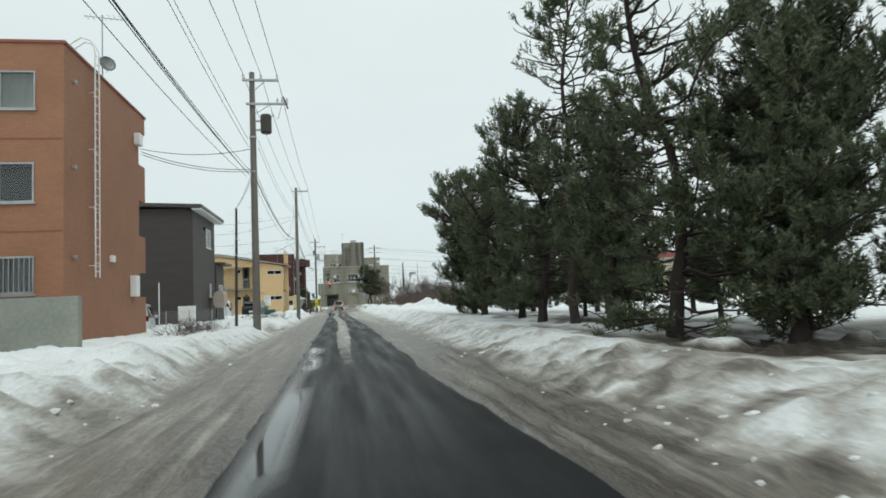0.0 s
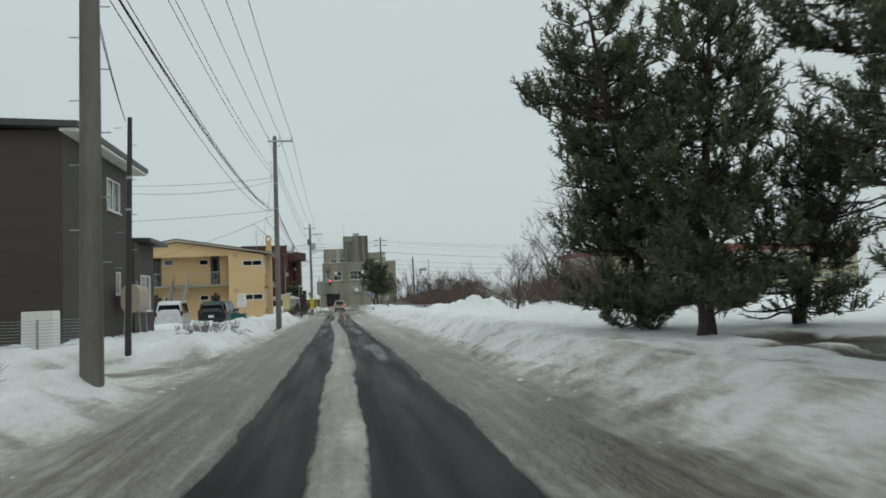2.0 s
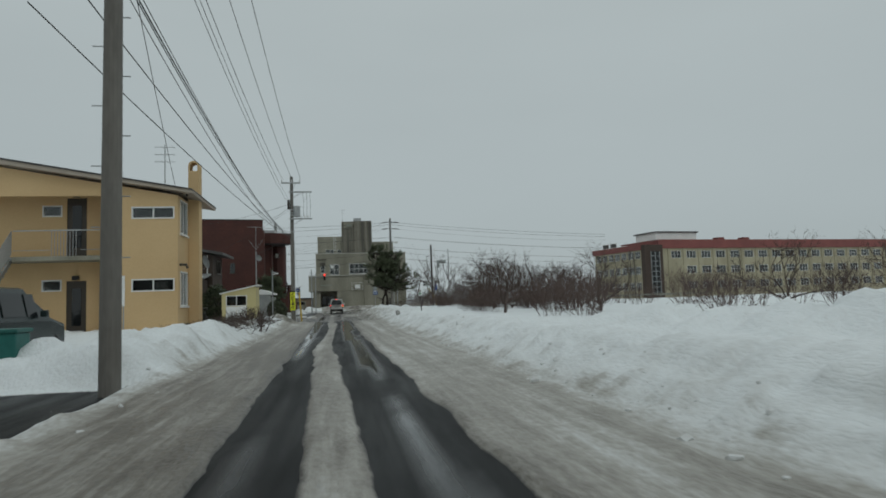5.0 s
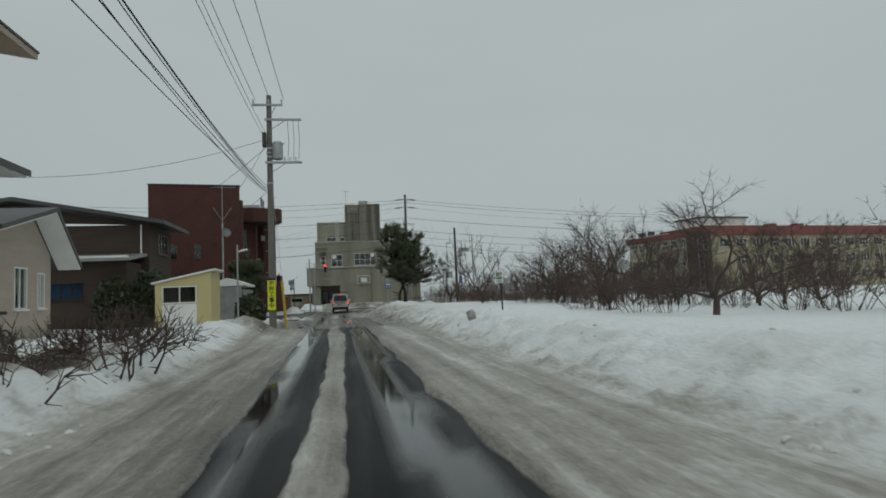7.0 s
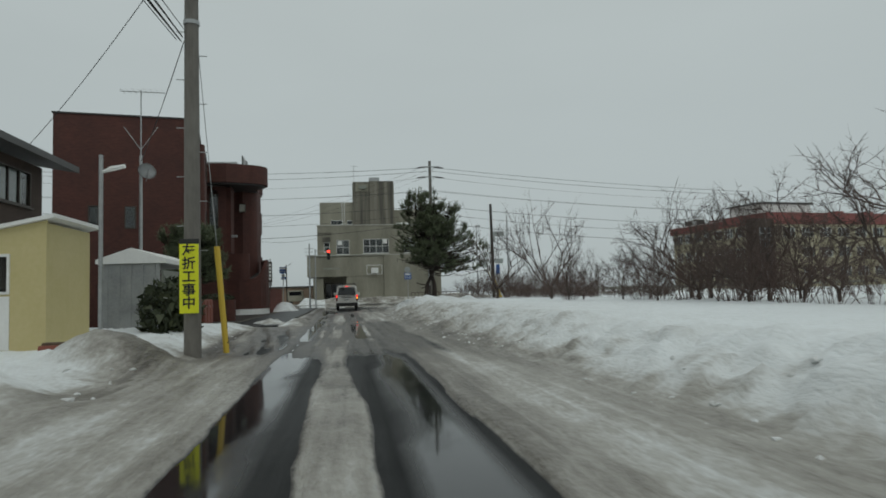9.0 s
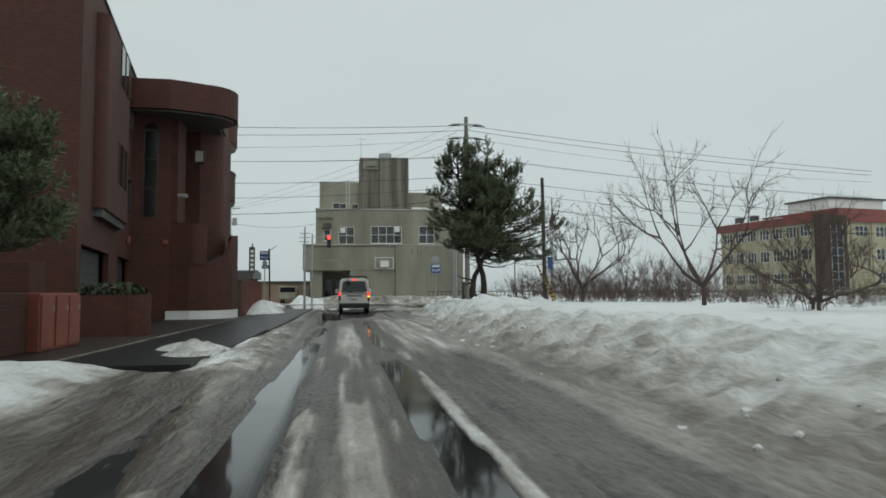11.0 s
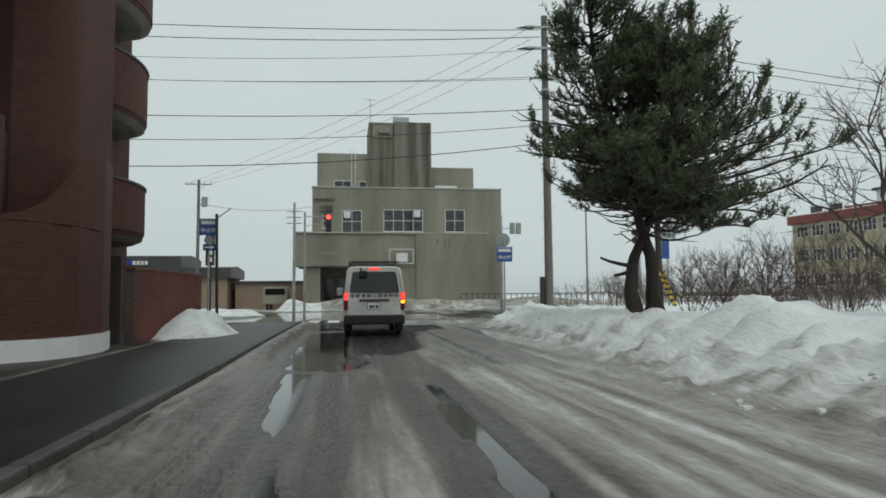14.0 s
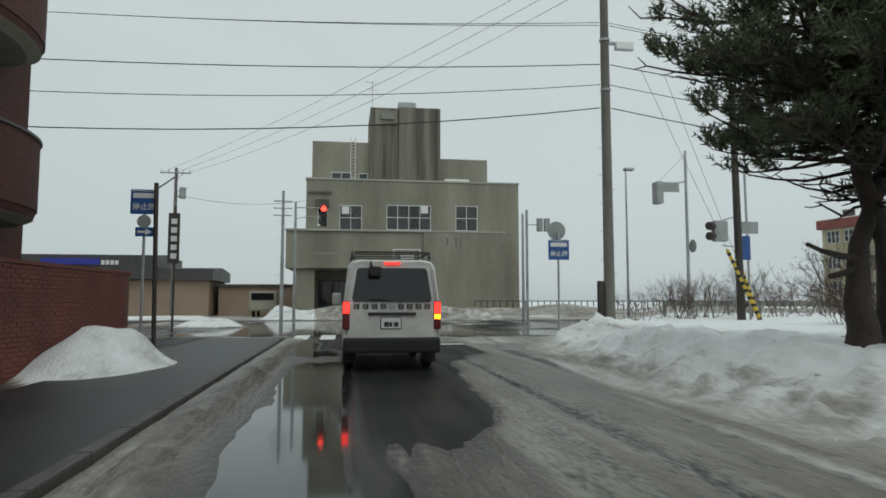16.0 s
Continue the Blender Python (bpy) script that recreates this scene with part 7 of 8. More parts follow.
def van():
    """The white van waiting at the red light."""
    cx, y = 0.6, 139.05
    v = thing("van", "dirty white van with lit brake lamps and black roof rack", "van", (cx, y + 2.3, 0))
    st = [car_ring(cx, y + 0.03, 0.80, 1.15, 1.86, 0.66, 0.5, 0.10), car_ring(cx, y, 0.84, 1.15, 1.94, 0.70, 0.42, 0.12), car_ring(cx, y + 0.10, 0.865, 1.15, 1.98, 0.74, 0.34, 0.12), car_ring(cx, y + 3.3, 0.865, 1.15, 1.98, 0.74, 0.30, 0.0), car_ring(cx, y + 3.7, 0.86, 1.12, 1.93, 0.72, 0.30, 0.0), car_ring(cx, y + 4.45, 0.83, 1.0, 1.12, 0.72, 0.30, 0.0), car_ring(cx, y + 4.66, 0.76, 0.85, 0.95, 0.66, 0.34, 0.0)]
    body = part("body", loft(bmesh.new(), st), M_VANWHITE, v)
    gate = part("tailgate", prism(bmesh.new(), [(cx - 0.76, 0.60), (cx + 0.76, 0.60), (cx + 0.78, 1.14), (cx + 0.68, 1.86), (cx - 0.68, 1.86), (cx - 0.78, 1.14)], 0, 0.012, "y"), M_VANWHITE, v)
    for vert in gate.data.vertices:
        z = vert.co.z
        vert.co.y += y - 0.014 + 0.12 * max(z - 1.15, 0)
    glass = prism(bmesh.new(), [(cx - 0.70, 1.27), (cx - 0.67, 1.22), (cx + 0.67, 1.22), (cx + 0.70, 1.27), (cx + 0.62, 1.78), (cx + 0.58, 1.82), (cx - 0.58, 1.82), (cx - 0.62, 1.78)], 0, 0.01, "y")
    g = part("rear_window", glass, M_DARKGLASS, v, "dark tinted rear window")
    for vert in g.data.vertices:
        vert.co.y += y - 0.026 + 0.12 * max(vert.co.z - 1.15, 0)
    part("mirror_arm", tube(bmesh.new(), [(cx - 0.38, y + 0.06, 1.92), (cx - 0.37, y - 0.09, 1.84)], 0.025, 6), M_BLACK, g)
    part("rear_mirror", boxed(cx - 0.42, cx - 0.2, y - 0.16, y - 0.07, 1.66, 1.84, bevel=0.03), M_BLACK, g)
    part("wiper", tube(bmesh.new(), [(cx + 0.0, y - 0.045, 1.24), (cx - 0.4, y - 0.03, 1.27)], 0.012, 5), M_BLACK, g)
    part("bumper", boxed(cx - 0.85, cx + 0.85, y - 0.09, y + 0.22, 0.33, 0.60, bevel=0.05), M_BLACK, v, "black plastic rear bumper")
    for s in (-1, 1):
        x = cx + s * 0.80
        lamp = part("tail_lamp", boxed(x - 0.065, x + 0.065, y - 0.03, y + 0.14, 0.74, 1.24, bevel=0.025), M_LENS, v, "upright tail lamp")
        part("brake_light", boxed(x - 0.055, x + 0.055, y - 0.042, y - 0.028, 1.02, 1.22, bevel=0.008), M_BRAKE, lamp)
        if s == 1:
            part("indicator", boxed(x - 0.055, x + 0.055, y - 0.042, y - 0.028, 0.92, 1.005, bevel=0.008), M_AMBER, lamp)
        part("door_mirror", boxed(cx + s * 1.0 - 0.1, cx + s * 1.0 + 0.1, y + 3.5, y + 3.65, 1.15, 1.42, bevel=0.04), M_VANWHITE, v)
        for k, (a, b) in enumerate(((0.45, 1.45), (1.55, 2.5), (2.65, 3.4))):
            w = part("side_window", prism(bmesh.new(), [(y + a, 1.22), (y + b, 1.22), (y + b, 1.74), (y + a + 0.03, 1.74)], 0, 0.01, "x"), M_DARKGLASS, v)
            for vert in w.data.vertices:
                vert.co.x += cx + s * (0.862 - 0.17 * (vert.co.z - 1.15)) - 0.005
        wheel(v, cx + s * 0.735, y + 1.05)
        wheel(v, cx + s * 0.735, y + 3.6)
        part("mud_flap", boxed(cx + s * 0.735 - 0.12, cx + s * 0.735 + 0.12, y + 0.62, y + 0.64, 0.12, 0.42), M_BLACK, v)
    part("high_brake_light", boxed(cx - 0.14, cx + 0.14, y + 0.03, y + 0.09, 1.885, 1.925, bevel=0.01), M_BRAKE, v)
    part("handle_garnish", boxed(cx - 0.42, cx + 0.42, y - 0.045, y - 0.015, 0.985, 1.04, bevel=0.012), M_POLEDARK, v)
    pl = part("number_plate", boxed(cx - 0.19, cx + 0.15, y - 0.03, y - 0.015, 0.76, 0.945), M_PLATE, v, "number plate with plain grey bars")
    part("plate_rim", boxed(cx - 0.205, cx + 0.165, y - 0.022, y - 0.0145, 0.745, 0.96), M_POLEDARK, v)
    for a, b in ((-0.14, -0.06), (-0.05, 0.0), (0.03, 0.11)):
        part("plate_bar", boxed(cx + a, cx + b, y - 0.034, y - 0.031, 0.79, 0.87), M_POLEDARK, pl)
    for k in range(9):
        if k == 4:
            part("emblem", boxed(cx - 0.06, cx + 0.06, y - 0.022, y - 0.0145, 1.10, 1.17), M_STEEL, v)
            continue
        x = cx - 0.62 + 0.155 * k
        for a, b, c, d in ((-0.05, 0.05, 1.165, 1.18), (-0.05, 0.05, 1.10, 1.115), (-0.05, -0.03, 1.10, 1.18), (0.025, 0.045, 1.10, 1.18), (-0.04, 0.04, 1.133, 1.147)):
            part("letter_bar", boxed(x + a, x + b, y - 0.02, y - 0.0145, c, d), M_POLEDARK, v)
    rack = part("roof_rack", tube(bmesh.new(), [(cx - 0.66, y + 0.35, 2.12), (cx + 0.66, y + 0.35, 2.12)], 0.02, 6), M_BLACK, v, "black tubular roof rack")
    for s in (-1, 1):
        part("rail", tube(bmesh.new(), [(cx + s * 0.68, y + 0.12, 2.0), (cx + s * 0.70, y + 0.35, 2.12), (cx + s * 0.70, y + 3.2, 2.12)], 0.018, 6), M_BLACK, rack)
        for k in range(4):
            part("foot", tube(bmesh.new(), [(cx + s * 0.72, y + 0.5 + 0.85 * k, 1.93), (cx + s * 0.70, y + 0.5 + 0.85 * k, 2.12)], 0.015, 5), M_BLACK, rack)
    for k in range(1, 5):
        part("cross_bar", tube(bmesh.new(), [(cx - 0.7, y + 0.35 + 0.68 * k, 2.13), (cx + 0.7, y + 0.35 + 0.68 * k, 2.13)], 0.015, 6), M_BLACK, rack)


van()


def parked(x, y, heading, paint, label, tall=1.75, length=4.3, half=0.82, bonnet=0.9):
    """A parked car, nose along +y before it is turned."""
    c = thing("car", label, "car", (0, 0, 0), "parked cars")
    L = length / 2
    st = [car_ring(0, -L, half * 0.85, 0.9, 1.05, half * 0.62, 0.4), car_ring(0, -L + 0.1, half * 0.97, 0.95, tall - 0.25, half * 0.7, 0.3, 0.05), car_ring(0, -L + 0.5, half, 0.98, tall, half * 0.78, 0.28), car_ring(0, L - bonnet - 1.0, half, 0.98, tall, half * 0.78, 0.28), car_ring(0, L - bonnet - 0.1, half, 0.96, 1.12, half * 0.75, 0.28), car_ring(0, L - 0.25, half * 0.95, 0.8, 0.95, half * 0.7, 0.28), car_ring(0, L, half * 0.82, 0.65, 0.75, half * 0.6, 0.34)]
    part("body", loft(bmesh.new(), st), paint, c)
    z1 = tall - 0.16
    part("rear_window", prism(bmesh.new(), [(-half * 0.8, 1.02), (half * 0.8, 1.02), (half * 0.68, z1 - 0.1), (-half * 0.68, z1 - 0.1)], -L + 0.06, -L + 0.09, "y"), M_DARKGLASS, c)
    ws = part("windscreen", prism(bmesh.new(), [(-half * 0.84, 1.12), (half * 0.84, 1.12), (half * 0.72, z1), (-half * 0.72, z1)], 0, 0.012, "y"), M_DARKGLASS, c)
    for v in ws.data.vertices:
        t = (v.co.z - 1.12) / (z1 - 1.12)
        v.co.y += L - bonnet - 0.08 - t * 0.72
    for s in (-1, 1):
        for a, b in ((-L + 0.35, -L + 1.35), (-L + 1.45, -L + 2.35), (-L + 2.42, L - bonnet - 0.75)):
            if b - a < 0.2:
                continue
            w = part("side_window", prism(bmesh.new(), [(a, 1.04), (b, 1.04), (b - 0.02, z1), (a + 0.02, z1)], 0, 0.01, "x"), M_DARKGLASS, c)
            for v in w.data.vertices:
                t = (v.co.z - 1.0) / (tall - 1.0)
                v.co.x += s * (half * 0.995 + t * (half * 0.8 - half) + 0.012) - 0.005
        wheel(c, s * (half - 0.1), -L + 0.8, 0.31, 0.18)
        wheel(c, s * (half - 0.1), L - 0.85, 0.31, 0.18)
        part("tail_lamp", boxed(s * half * 0.88 - 0.08, s * half * 0.88 + 0.06, -L - 0.0, -L + 0.25, 0.85, 1.15, bevel=0.03), M_LENS, c)
        part("headlamp", boxed(s * half * 0.72 - 0.15, s * half * 0.72 + 0.1, L - 0.22, L - 0.02, 0.62, 0.78, bevel=0.04), M_PORC, c)
        part("door_mirror", boxed(s * (half + 0.1) - 0.08, s * (half + 0.1) + 0.08, L - bonnet - 0.7, L - bonnet - 0.58, 1.02, 1.18, bevel=0.03), paint, c)
    part("bumper", boxed(-half * 0.9, half * 0.9, -L - 0.06, -L + 0.2, 0.34, 0.6, bevel=0.05), paint, c)
    part("number_plate", boxed(-0.17, 0.17, -L - 0.075, -L - 0.062, 0.66, 0.82), M_PLATE, c)
    c.location = (x, y, 0)
    c.rotation_euler = (0, 0, radians(heading))
    return c


M_CARWHITE = plain("white_car_paint", (0.62, 0.63, 0.63), 0.25)
M_CARBLACK = plain("black_car_paint", (0.018, 0.018, 0.02), 0.2)
M_CARMAROON = plain("dark_green_car_paint", (0.016, 0.026, 0.026), 0.25)
parked(-10.2, 65.2, 6, M_CARWHITE, "white minivan parked before the yellow flats", 1.85, 4.6, 0.86).location.z = 0.24
parked(-7.2, 65.0, -4, M_CARMAROON, "dark estate car parked before the yellow flats", 1.72, 4.5, 0.88).location.z = 0.24
parked(-12.6, 65.2, 8, M_CARBLACK, "black hatchback parked before the yellow flats", 1.5, 4.2).location.z = 0.24
parked(-10.3, 38.4, 10, M_CARWHITE, "white minivan parked before the charcoal house", 1.8, 4.4)
t = thing("truck", "grey-green light truck parked across the junction", "truck", (-6.4, 181, 0))
part("cab", boxed(-7.5, -5.4, 180.2, 182.0, 0.5, 2.05, bevel=0.18), M_CONC, t)
part("window", boxed(-7.3, -5.6, 180.16, 180.21, 1.35, 1.9, bevel=0.02), M_DARKGLASS, t)
part("bed", boxed(-7.4, -5.5, 182.05, 184.8, 0.6, 1.3, bevel=0.03), M_STEEL, t)
for x in (-7.2, -5.7):
    for y in (181.0, 184.0):
        wheel(t, x, y, 0.34, 0.2)
bk = thing("bicycle", "dark bicycle leaning at the yellow wall", "bicycle", (-5.0, 81.0, 0.3))
for y in (79.5, 80.5):
    bm = bmesh.new()
    tube(bm, [(-5.3, y + 0.32 * math.cos(a), 0.65 + 0.32 * math.sin(a)) for a in np.linspace(0, 2 * math.pi, 20)], 0.02, 5, cap=False)
    part("wheel", bm, M_BLACK, bk)
bm = bmesh.new()
for a, b in (((79.5, 0.65), (79.75, 1.15)), ((79.75, 1.15), (80.2, 0.7)), ((79.75, 1.1), (80.3, 1.15)), ((80.2, 0.7), (80.3, 1.25)), ((80.5, 0.65), (80.2, 0.7)), ((80.5, 0.65), (80.3, 1.1)), ((79.75, 1.15), (79.7, 1.35))):
    tube(bm, [(-5.3, *a), (-5.3, *b)], 0.018, 5)
part("frame", bm, M_CABLE, bk)
part("saddle", boxed(-5.38, -5.22, 80.15, 80.42, 1.24, 1.3, bevel=0.02), M_BLACK, bk)
part("handlebar", tube(bmesh.new(), [(-5.5, 79.7, 1.35), (-5.1, 79.7, 1.35)], 0.015, 5), M_STEEL, bk)

# the teal storage bin standing in the snow by the cars
sb = thing("storage_bin", "teal plastic storage bin half buried in snow", "bin", (-5.6, 62.2, 0))
part("body", boxed(-6.05, -5.15, 61.9, 62.5, 0.0, 1.0, bevel=0.04), material("teal_plastic", (0.012, 0.10, 0.085), (0.02, 0.14, 0.12), 0.5, 9, 1.5, 0.1), sb)
part("lid", boxed(-6.09, -5.11, 61.86, 62.54, 1.002, 1.08, bevel=0.03), material("dull_teal_plastic", (0.012, 0.085, 0.075), (0.02, 0.12, 0.10), 0.5, 9, 1.5, 0.1), sb)


# ---- trees and shrubs ----
def pine_mesh(seed, stem, trunk_r, profile, step=0.42, whorl=7, bare=0.25, dense=1.4, gaps=-0.14, full=0.84):
    """Arrays for a black pine: a trunk along the stem, boughs that end on the crown's outline, needles set round
    upturned shoots like bottle brushes. The profile holds rows of height, reach to -x, to +x and to the sides."""
    rng = np.random.default_rng(seed)
    wood, shoots = [], []
    n = 16
    stem = np.array(stem, float)
    u = np.linspace(0, len(stem) - 1, n + 1)
    stem = np.stack([np.interp(u, np.arange(len(stem)), stem[:, i]) for i in range(3)], 1)
    stem[2:, :2] += np.cumsum(rng.normal(0, 0.035, (n - 1, 2)), 0)
    radii = [(trunk_r * (1 - 0.88 * k / n) + 0.012) * (1 + 0.5 * math.exp(-max(stem[k][2], 0) / 0.25)) for k in range(n + 1)]
    up = np.array([0, 0, 1.0])
    zs = [p[0] for p in profile]
    ph = rng.uniform(0, 6.28, 3)

    def shoot(q, d, L):
        # the needles keep to clumps, with open pockets between them
        if noise.noise(Vector(q) * 0.95 + Vector((seed * 3.7, 0, 0))) < gaps:
            return
        d = d / np.linalg.norm(d)
        shoots.append((*q, *d, L))
        if rng.uniform() < 0.4:
            wood.append((*q, *(q + d * L * 0.8), 0.011, 0.006))

    def on_stem(z):
        z = float(np.clip(z, stem[1, 2], stem[-1, 2]))
        return np.array([np.interp(z, stem[:, 2], stem[:, i]) for i in range(3)]), float(np.interp(z, stem[:, 2], radii))

    z = zs[0]
    while z < zs[-1] - 0.5:
        f = (z - zs[0]) / (zs[-1] - zs[0])
        left, right, deep = (float(np.interp(z, zs, [p[i] for p in profile])) for i in (1, 2, 3))
        first = rng.uniform(0, 6.28)
        for b in range(whorl):
            az = first + 2 * math.pi * (b + rng.uniform(-0.3, 0.3)) / whorl
            c, s = math.cos(az), math.sin(az)
            zt = z + rng.uniform(-0.25, 0.25)
            lobe = full + 0.08 * math.sin(2 * az + ph[0] + 1.1 * z) + 0.16 * math.sin(ph[1] + 3.1 * z + math.sin(az)) + 0.08 * math.sin(3 * az + ph[2] - 1.9 * z)
            far = (rng.uniform(0.86, 1.06) if rng.uniform() < 0.65 else rng.uniform(0.4, 0.75)) * lobe
            edge = np.array([(right - 0.2) * c if c > 0 else (left - 0.2) * c, deep * s, zt])
            core, _ = on_stem(zt)
            tip = core + (edge - core) * far
            L = float(np.linalg.norm((tip - core)[:2])) + 0.05
            p, rs = on_stem(zt - L * (0.02 + 0.55 * f + rng.uniform(-0.1, 0.1)))
            L = float(np.linalg.norm(tip - p))
            m = max(4, int(L / 0.32))
            r = min(0.014 + 0.012 * L, rs * 0.7)
            bow = rng.normal(0, 0.06, 3) * L - up * 0.07 * L
            a = p
            for j in range(m):
                w = (j + 1) / m
                q = p + (tip - p) * w + bow * math.sin(math.pi * w) + rng.normal(0, 0.035, 3)
                wood.append((*a, *q, r * (1 - 0.8 * j / m) + 0.006, r * (1 - 0.8 * w) + 0.006))
                d = (q - a) / (np.linalg.norm(q - a) + 1e-9)
                a = q
                if w < bare or L * w < 0.25:
                    continue
                for _ in range(1 + (rng.uniform() < 0.5 * dense)):
                    side = np.cross(d, up) * rng.choice((-1, 1)) * rng.uniform(0.5, 1.1) + d * 0.6 + up * rng.uniform(-0.1, 0.3)
                    side /= np.linalg.norm(side)
                    B = rng.uniform(0.25, 0.75) * (1.2 - 0.6 * w) * min(1.0, 0.35 + 0.3 * L)
                    e = q + side * B
                    wood.append((*q, *e, 0.013, 0.008))
                    for k in np.linspace(0.35, 1, 3):
                        shoot(q + side * B * k, side * 0.45 + up * rng.uniform(0.3, 0.95) + rng.normal(0, 0.3, 3), rng.uniform(0.2, 0.4))
                    shoot(e, side + up * 0.55, rng.uniform(0.25, 0.45))
                shoot(q, d * 0.5 + up * 0.75 + rng.normal(0, 0.35, 3), rng.uniform(0.2, 0.42))
            shoot(tip, d + up * 0.8, rng.uniform(0.3, 0.6))
            shoot(tip, d * 0.4 + up + rng.normal(0, 0.2, 3), rng.uniform(0.3, 0.55))
        z += step * rng.uniform(0.8, 1.2)
    for _ in range(6):
        shoot(stem[-1], up + rng.normal(0, 0.3, 3), rng.uniform(0.3, 0.6))
    t = np.array(shoots)
    stations, per = 5, 5
    m = len(t) * stations * per
    c, d, L = (np.repeat(v, stations * per, 0) for v in (t[:, :3], t[:, 3:6], t[:, 6:7]))
    u = np.tile(np.repeat(np.linspace(0.2, 1.0, stations), per), len(t))[:, None]
    start = c + d * L * (u + rng.uniform(-0.08, 0.08, (m, 1))) + up * 0.12 * L * u ** 2
    rad = rng.normal(size=(m, 3))
    rad -= d * (rad * d).sum(1, keepdims=True)
    rad /= np.linalg.norm(rad, axis=1, keepdims=True) + 1e-9
    w = d * rng.uniform(0.35, 1.1, (m, 1)) + rad * rng.uniform(0.5, 1.0, (m, 1))
    w /= np.linalg.norm(w, axis=1, keepdims=True)
    length = rng.uniform(0.09, 0.16, (m, 1))
    side = np.cross(w, rng.normal(size=(m, 3)))
    side /= np.linalg.norm(side, axis=1, keepdims=True) + 1e-9
    tri = np.stack([start - side * 0.0155, start + side * 0.0155, start + w * length], 1).reshape(-1, 3)
    return wood, tri, stem, radii


def pine(name, at, label, seed, stem, trunk_r, profile, group="pines beside the street", **k):
    wood, tri, stem, radii = pine_mesh(seed, stem, trunk_r, profile, **k)
    t = thing(name, label, "tree", at, group)
    off = np.array(at)
    part("trunk", tube(bmesh.new(), [tuple(p + off) for p in stem], radii, 12), M_BARK, t, "scaly dark bark", smooth=True)
    v, f = segments(wood, 3)
    raw("branchwork", v + off, f, M_BARK, t)
    raw("crown", tri + off, np.arange(len(tri)).reshape(-1, 3), M_PINE, t, "dense dark green needle tufts")
    return t


# the row of pines, from the far end to the near one; each with its own lean, spires and reach
far_ = pine("pine_tree", (7.3, 32.6, 0.3), "dark green black pine leaning to the street in snow", 31,
            [(0.1, 0, -0.3), (0, 0, 0.8), (-0.2, -0.2, 2.0), (-0.6, -0.5, 3.5), (-1.1, -0.9, 5.0), (-1.5, -1.3, 6.7)], 0.14,
            [(0.5, 1.3, 1.2, 1.2), (1.5, 1.8, 1.6, 1.6), (3.0, 1.9, 1.8, 1.9), (4.4, 2.4, 1.8, 2.2), (5.2, 2.5, 1.5, 2.2), (6.0, 2.3, 1.0, 1.8), (6.8, 2.0, 0.4, 1.5), (7.6, 1.5, -0.2, 1.0)], gaps=-0.34)
low = pine("pine_tree", (7.2, 29.9, 0.3), "slender dark green black pine standing in snow", 32,
           [(0, 0, -0.3), (0.03, 0, 0.9), (0.15, 0.1, 2.0), (0.3, 0.1, 3.2), (0.45, 0.1, 4.6), (0.55, 0.1, 6.3)], 0.14,
           [(0.9, 0.8, 1.4, 1.2), (2.0, 0.9, 1.6, 1.4), (3.2, 1.0, 1.6, 1.4), (4.2, 1.0, 1.7, 1.4), (5.2, 0.7, 1.6, 1.2), (6.2, 0.3, 1.3, 0.8), (7.0, -0.1, 1.0, 0.5)], gaps=-0.34)
fork = pine("pine_tree", (7.4, 24.3, 0.3), "black pine forking low with a spire over the verge", 33,
            [(0, 0, -0.3), (0, 0, 0.6), (-0.25, 0, 1.3), (-0.7, -0.1, 2.5), (-1.4, -0.3, 3.8), (-2.3, -0.6, 5.2)], 0.14,
            [(0.8, 1.2, 1.6, 1.4), (2.0, 1.9, 1.9, 1.7), (3.2, 2.6, 1.8, 1.8), (4.2, 2.9, 0.6, 1.5), (4.8, 3.0, -0.8, 1.2), (5.3, 2.8, -1.7, 0.9), (5.8, 2.6, -2.1, 0.7)])
mid = pine("pine_tree", (6.9, 20.2, 0.3), "dark green black pine with an uneven crown in snow", 34,
           [(0, 0, -0.3), (0.05, 0, 1.2), (0.2, 0.1, 2.6), (0.1, 0.2, 4.2), (-0.3, 0.3, 5.6), (-0.8, 0.5, 6.9)], 0.135,
           [(1.1, 1.1, 1.7, 1.5), (2.6, 1.5, 2.1, 1.9), (4.2, 1.7, 2.2, 2.0), (5.4, 2.0, 1.4, 1.7), (6.4, 1.7, 0.3, 1.2), (7.4, 1.2, -0.4, 0.8)], gaps=-0.1)
big = pine("pine_tree", (7.12, 17.9, 0.3), "tall black pine with a winding trunk and open crown", 35,
           [(0.05, 0, -0.3), (0, 0, 0.8), (0.1, 0, 2.0), (0.12, 0, 2.8), (-0.15, 0, 3.8), (-0.1, 0, 4.6), (0.1, 0, 5.4), (-0.1, 0, 6.6), (0.1, 0, 8.2), (0.2, 0, 10.0)], 0.125,
           [(1.6, 1.0, 1.9, 1.8), (3.2, 1.3, 2.4, 2.2), (5.0, 1.5, 2.7, 2.4), (7.0, 1.5, 2.6, 2.4), (8.6, 1.5, 2.2, 2.1), (9.8, 1.1, 1.5, 1.4), (10.6, 0.5, 0.8, 0.6)], step=0.52, bare=0.36, gaps=0.17)
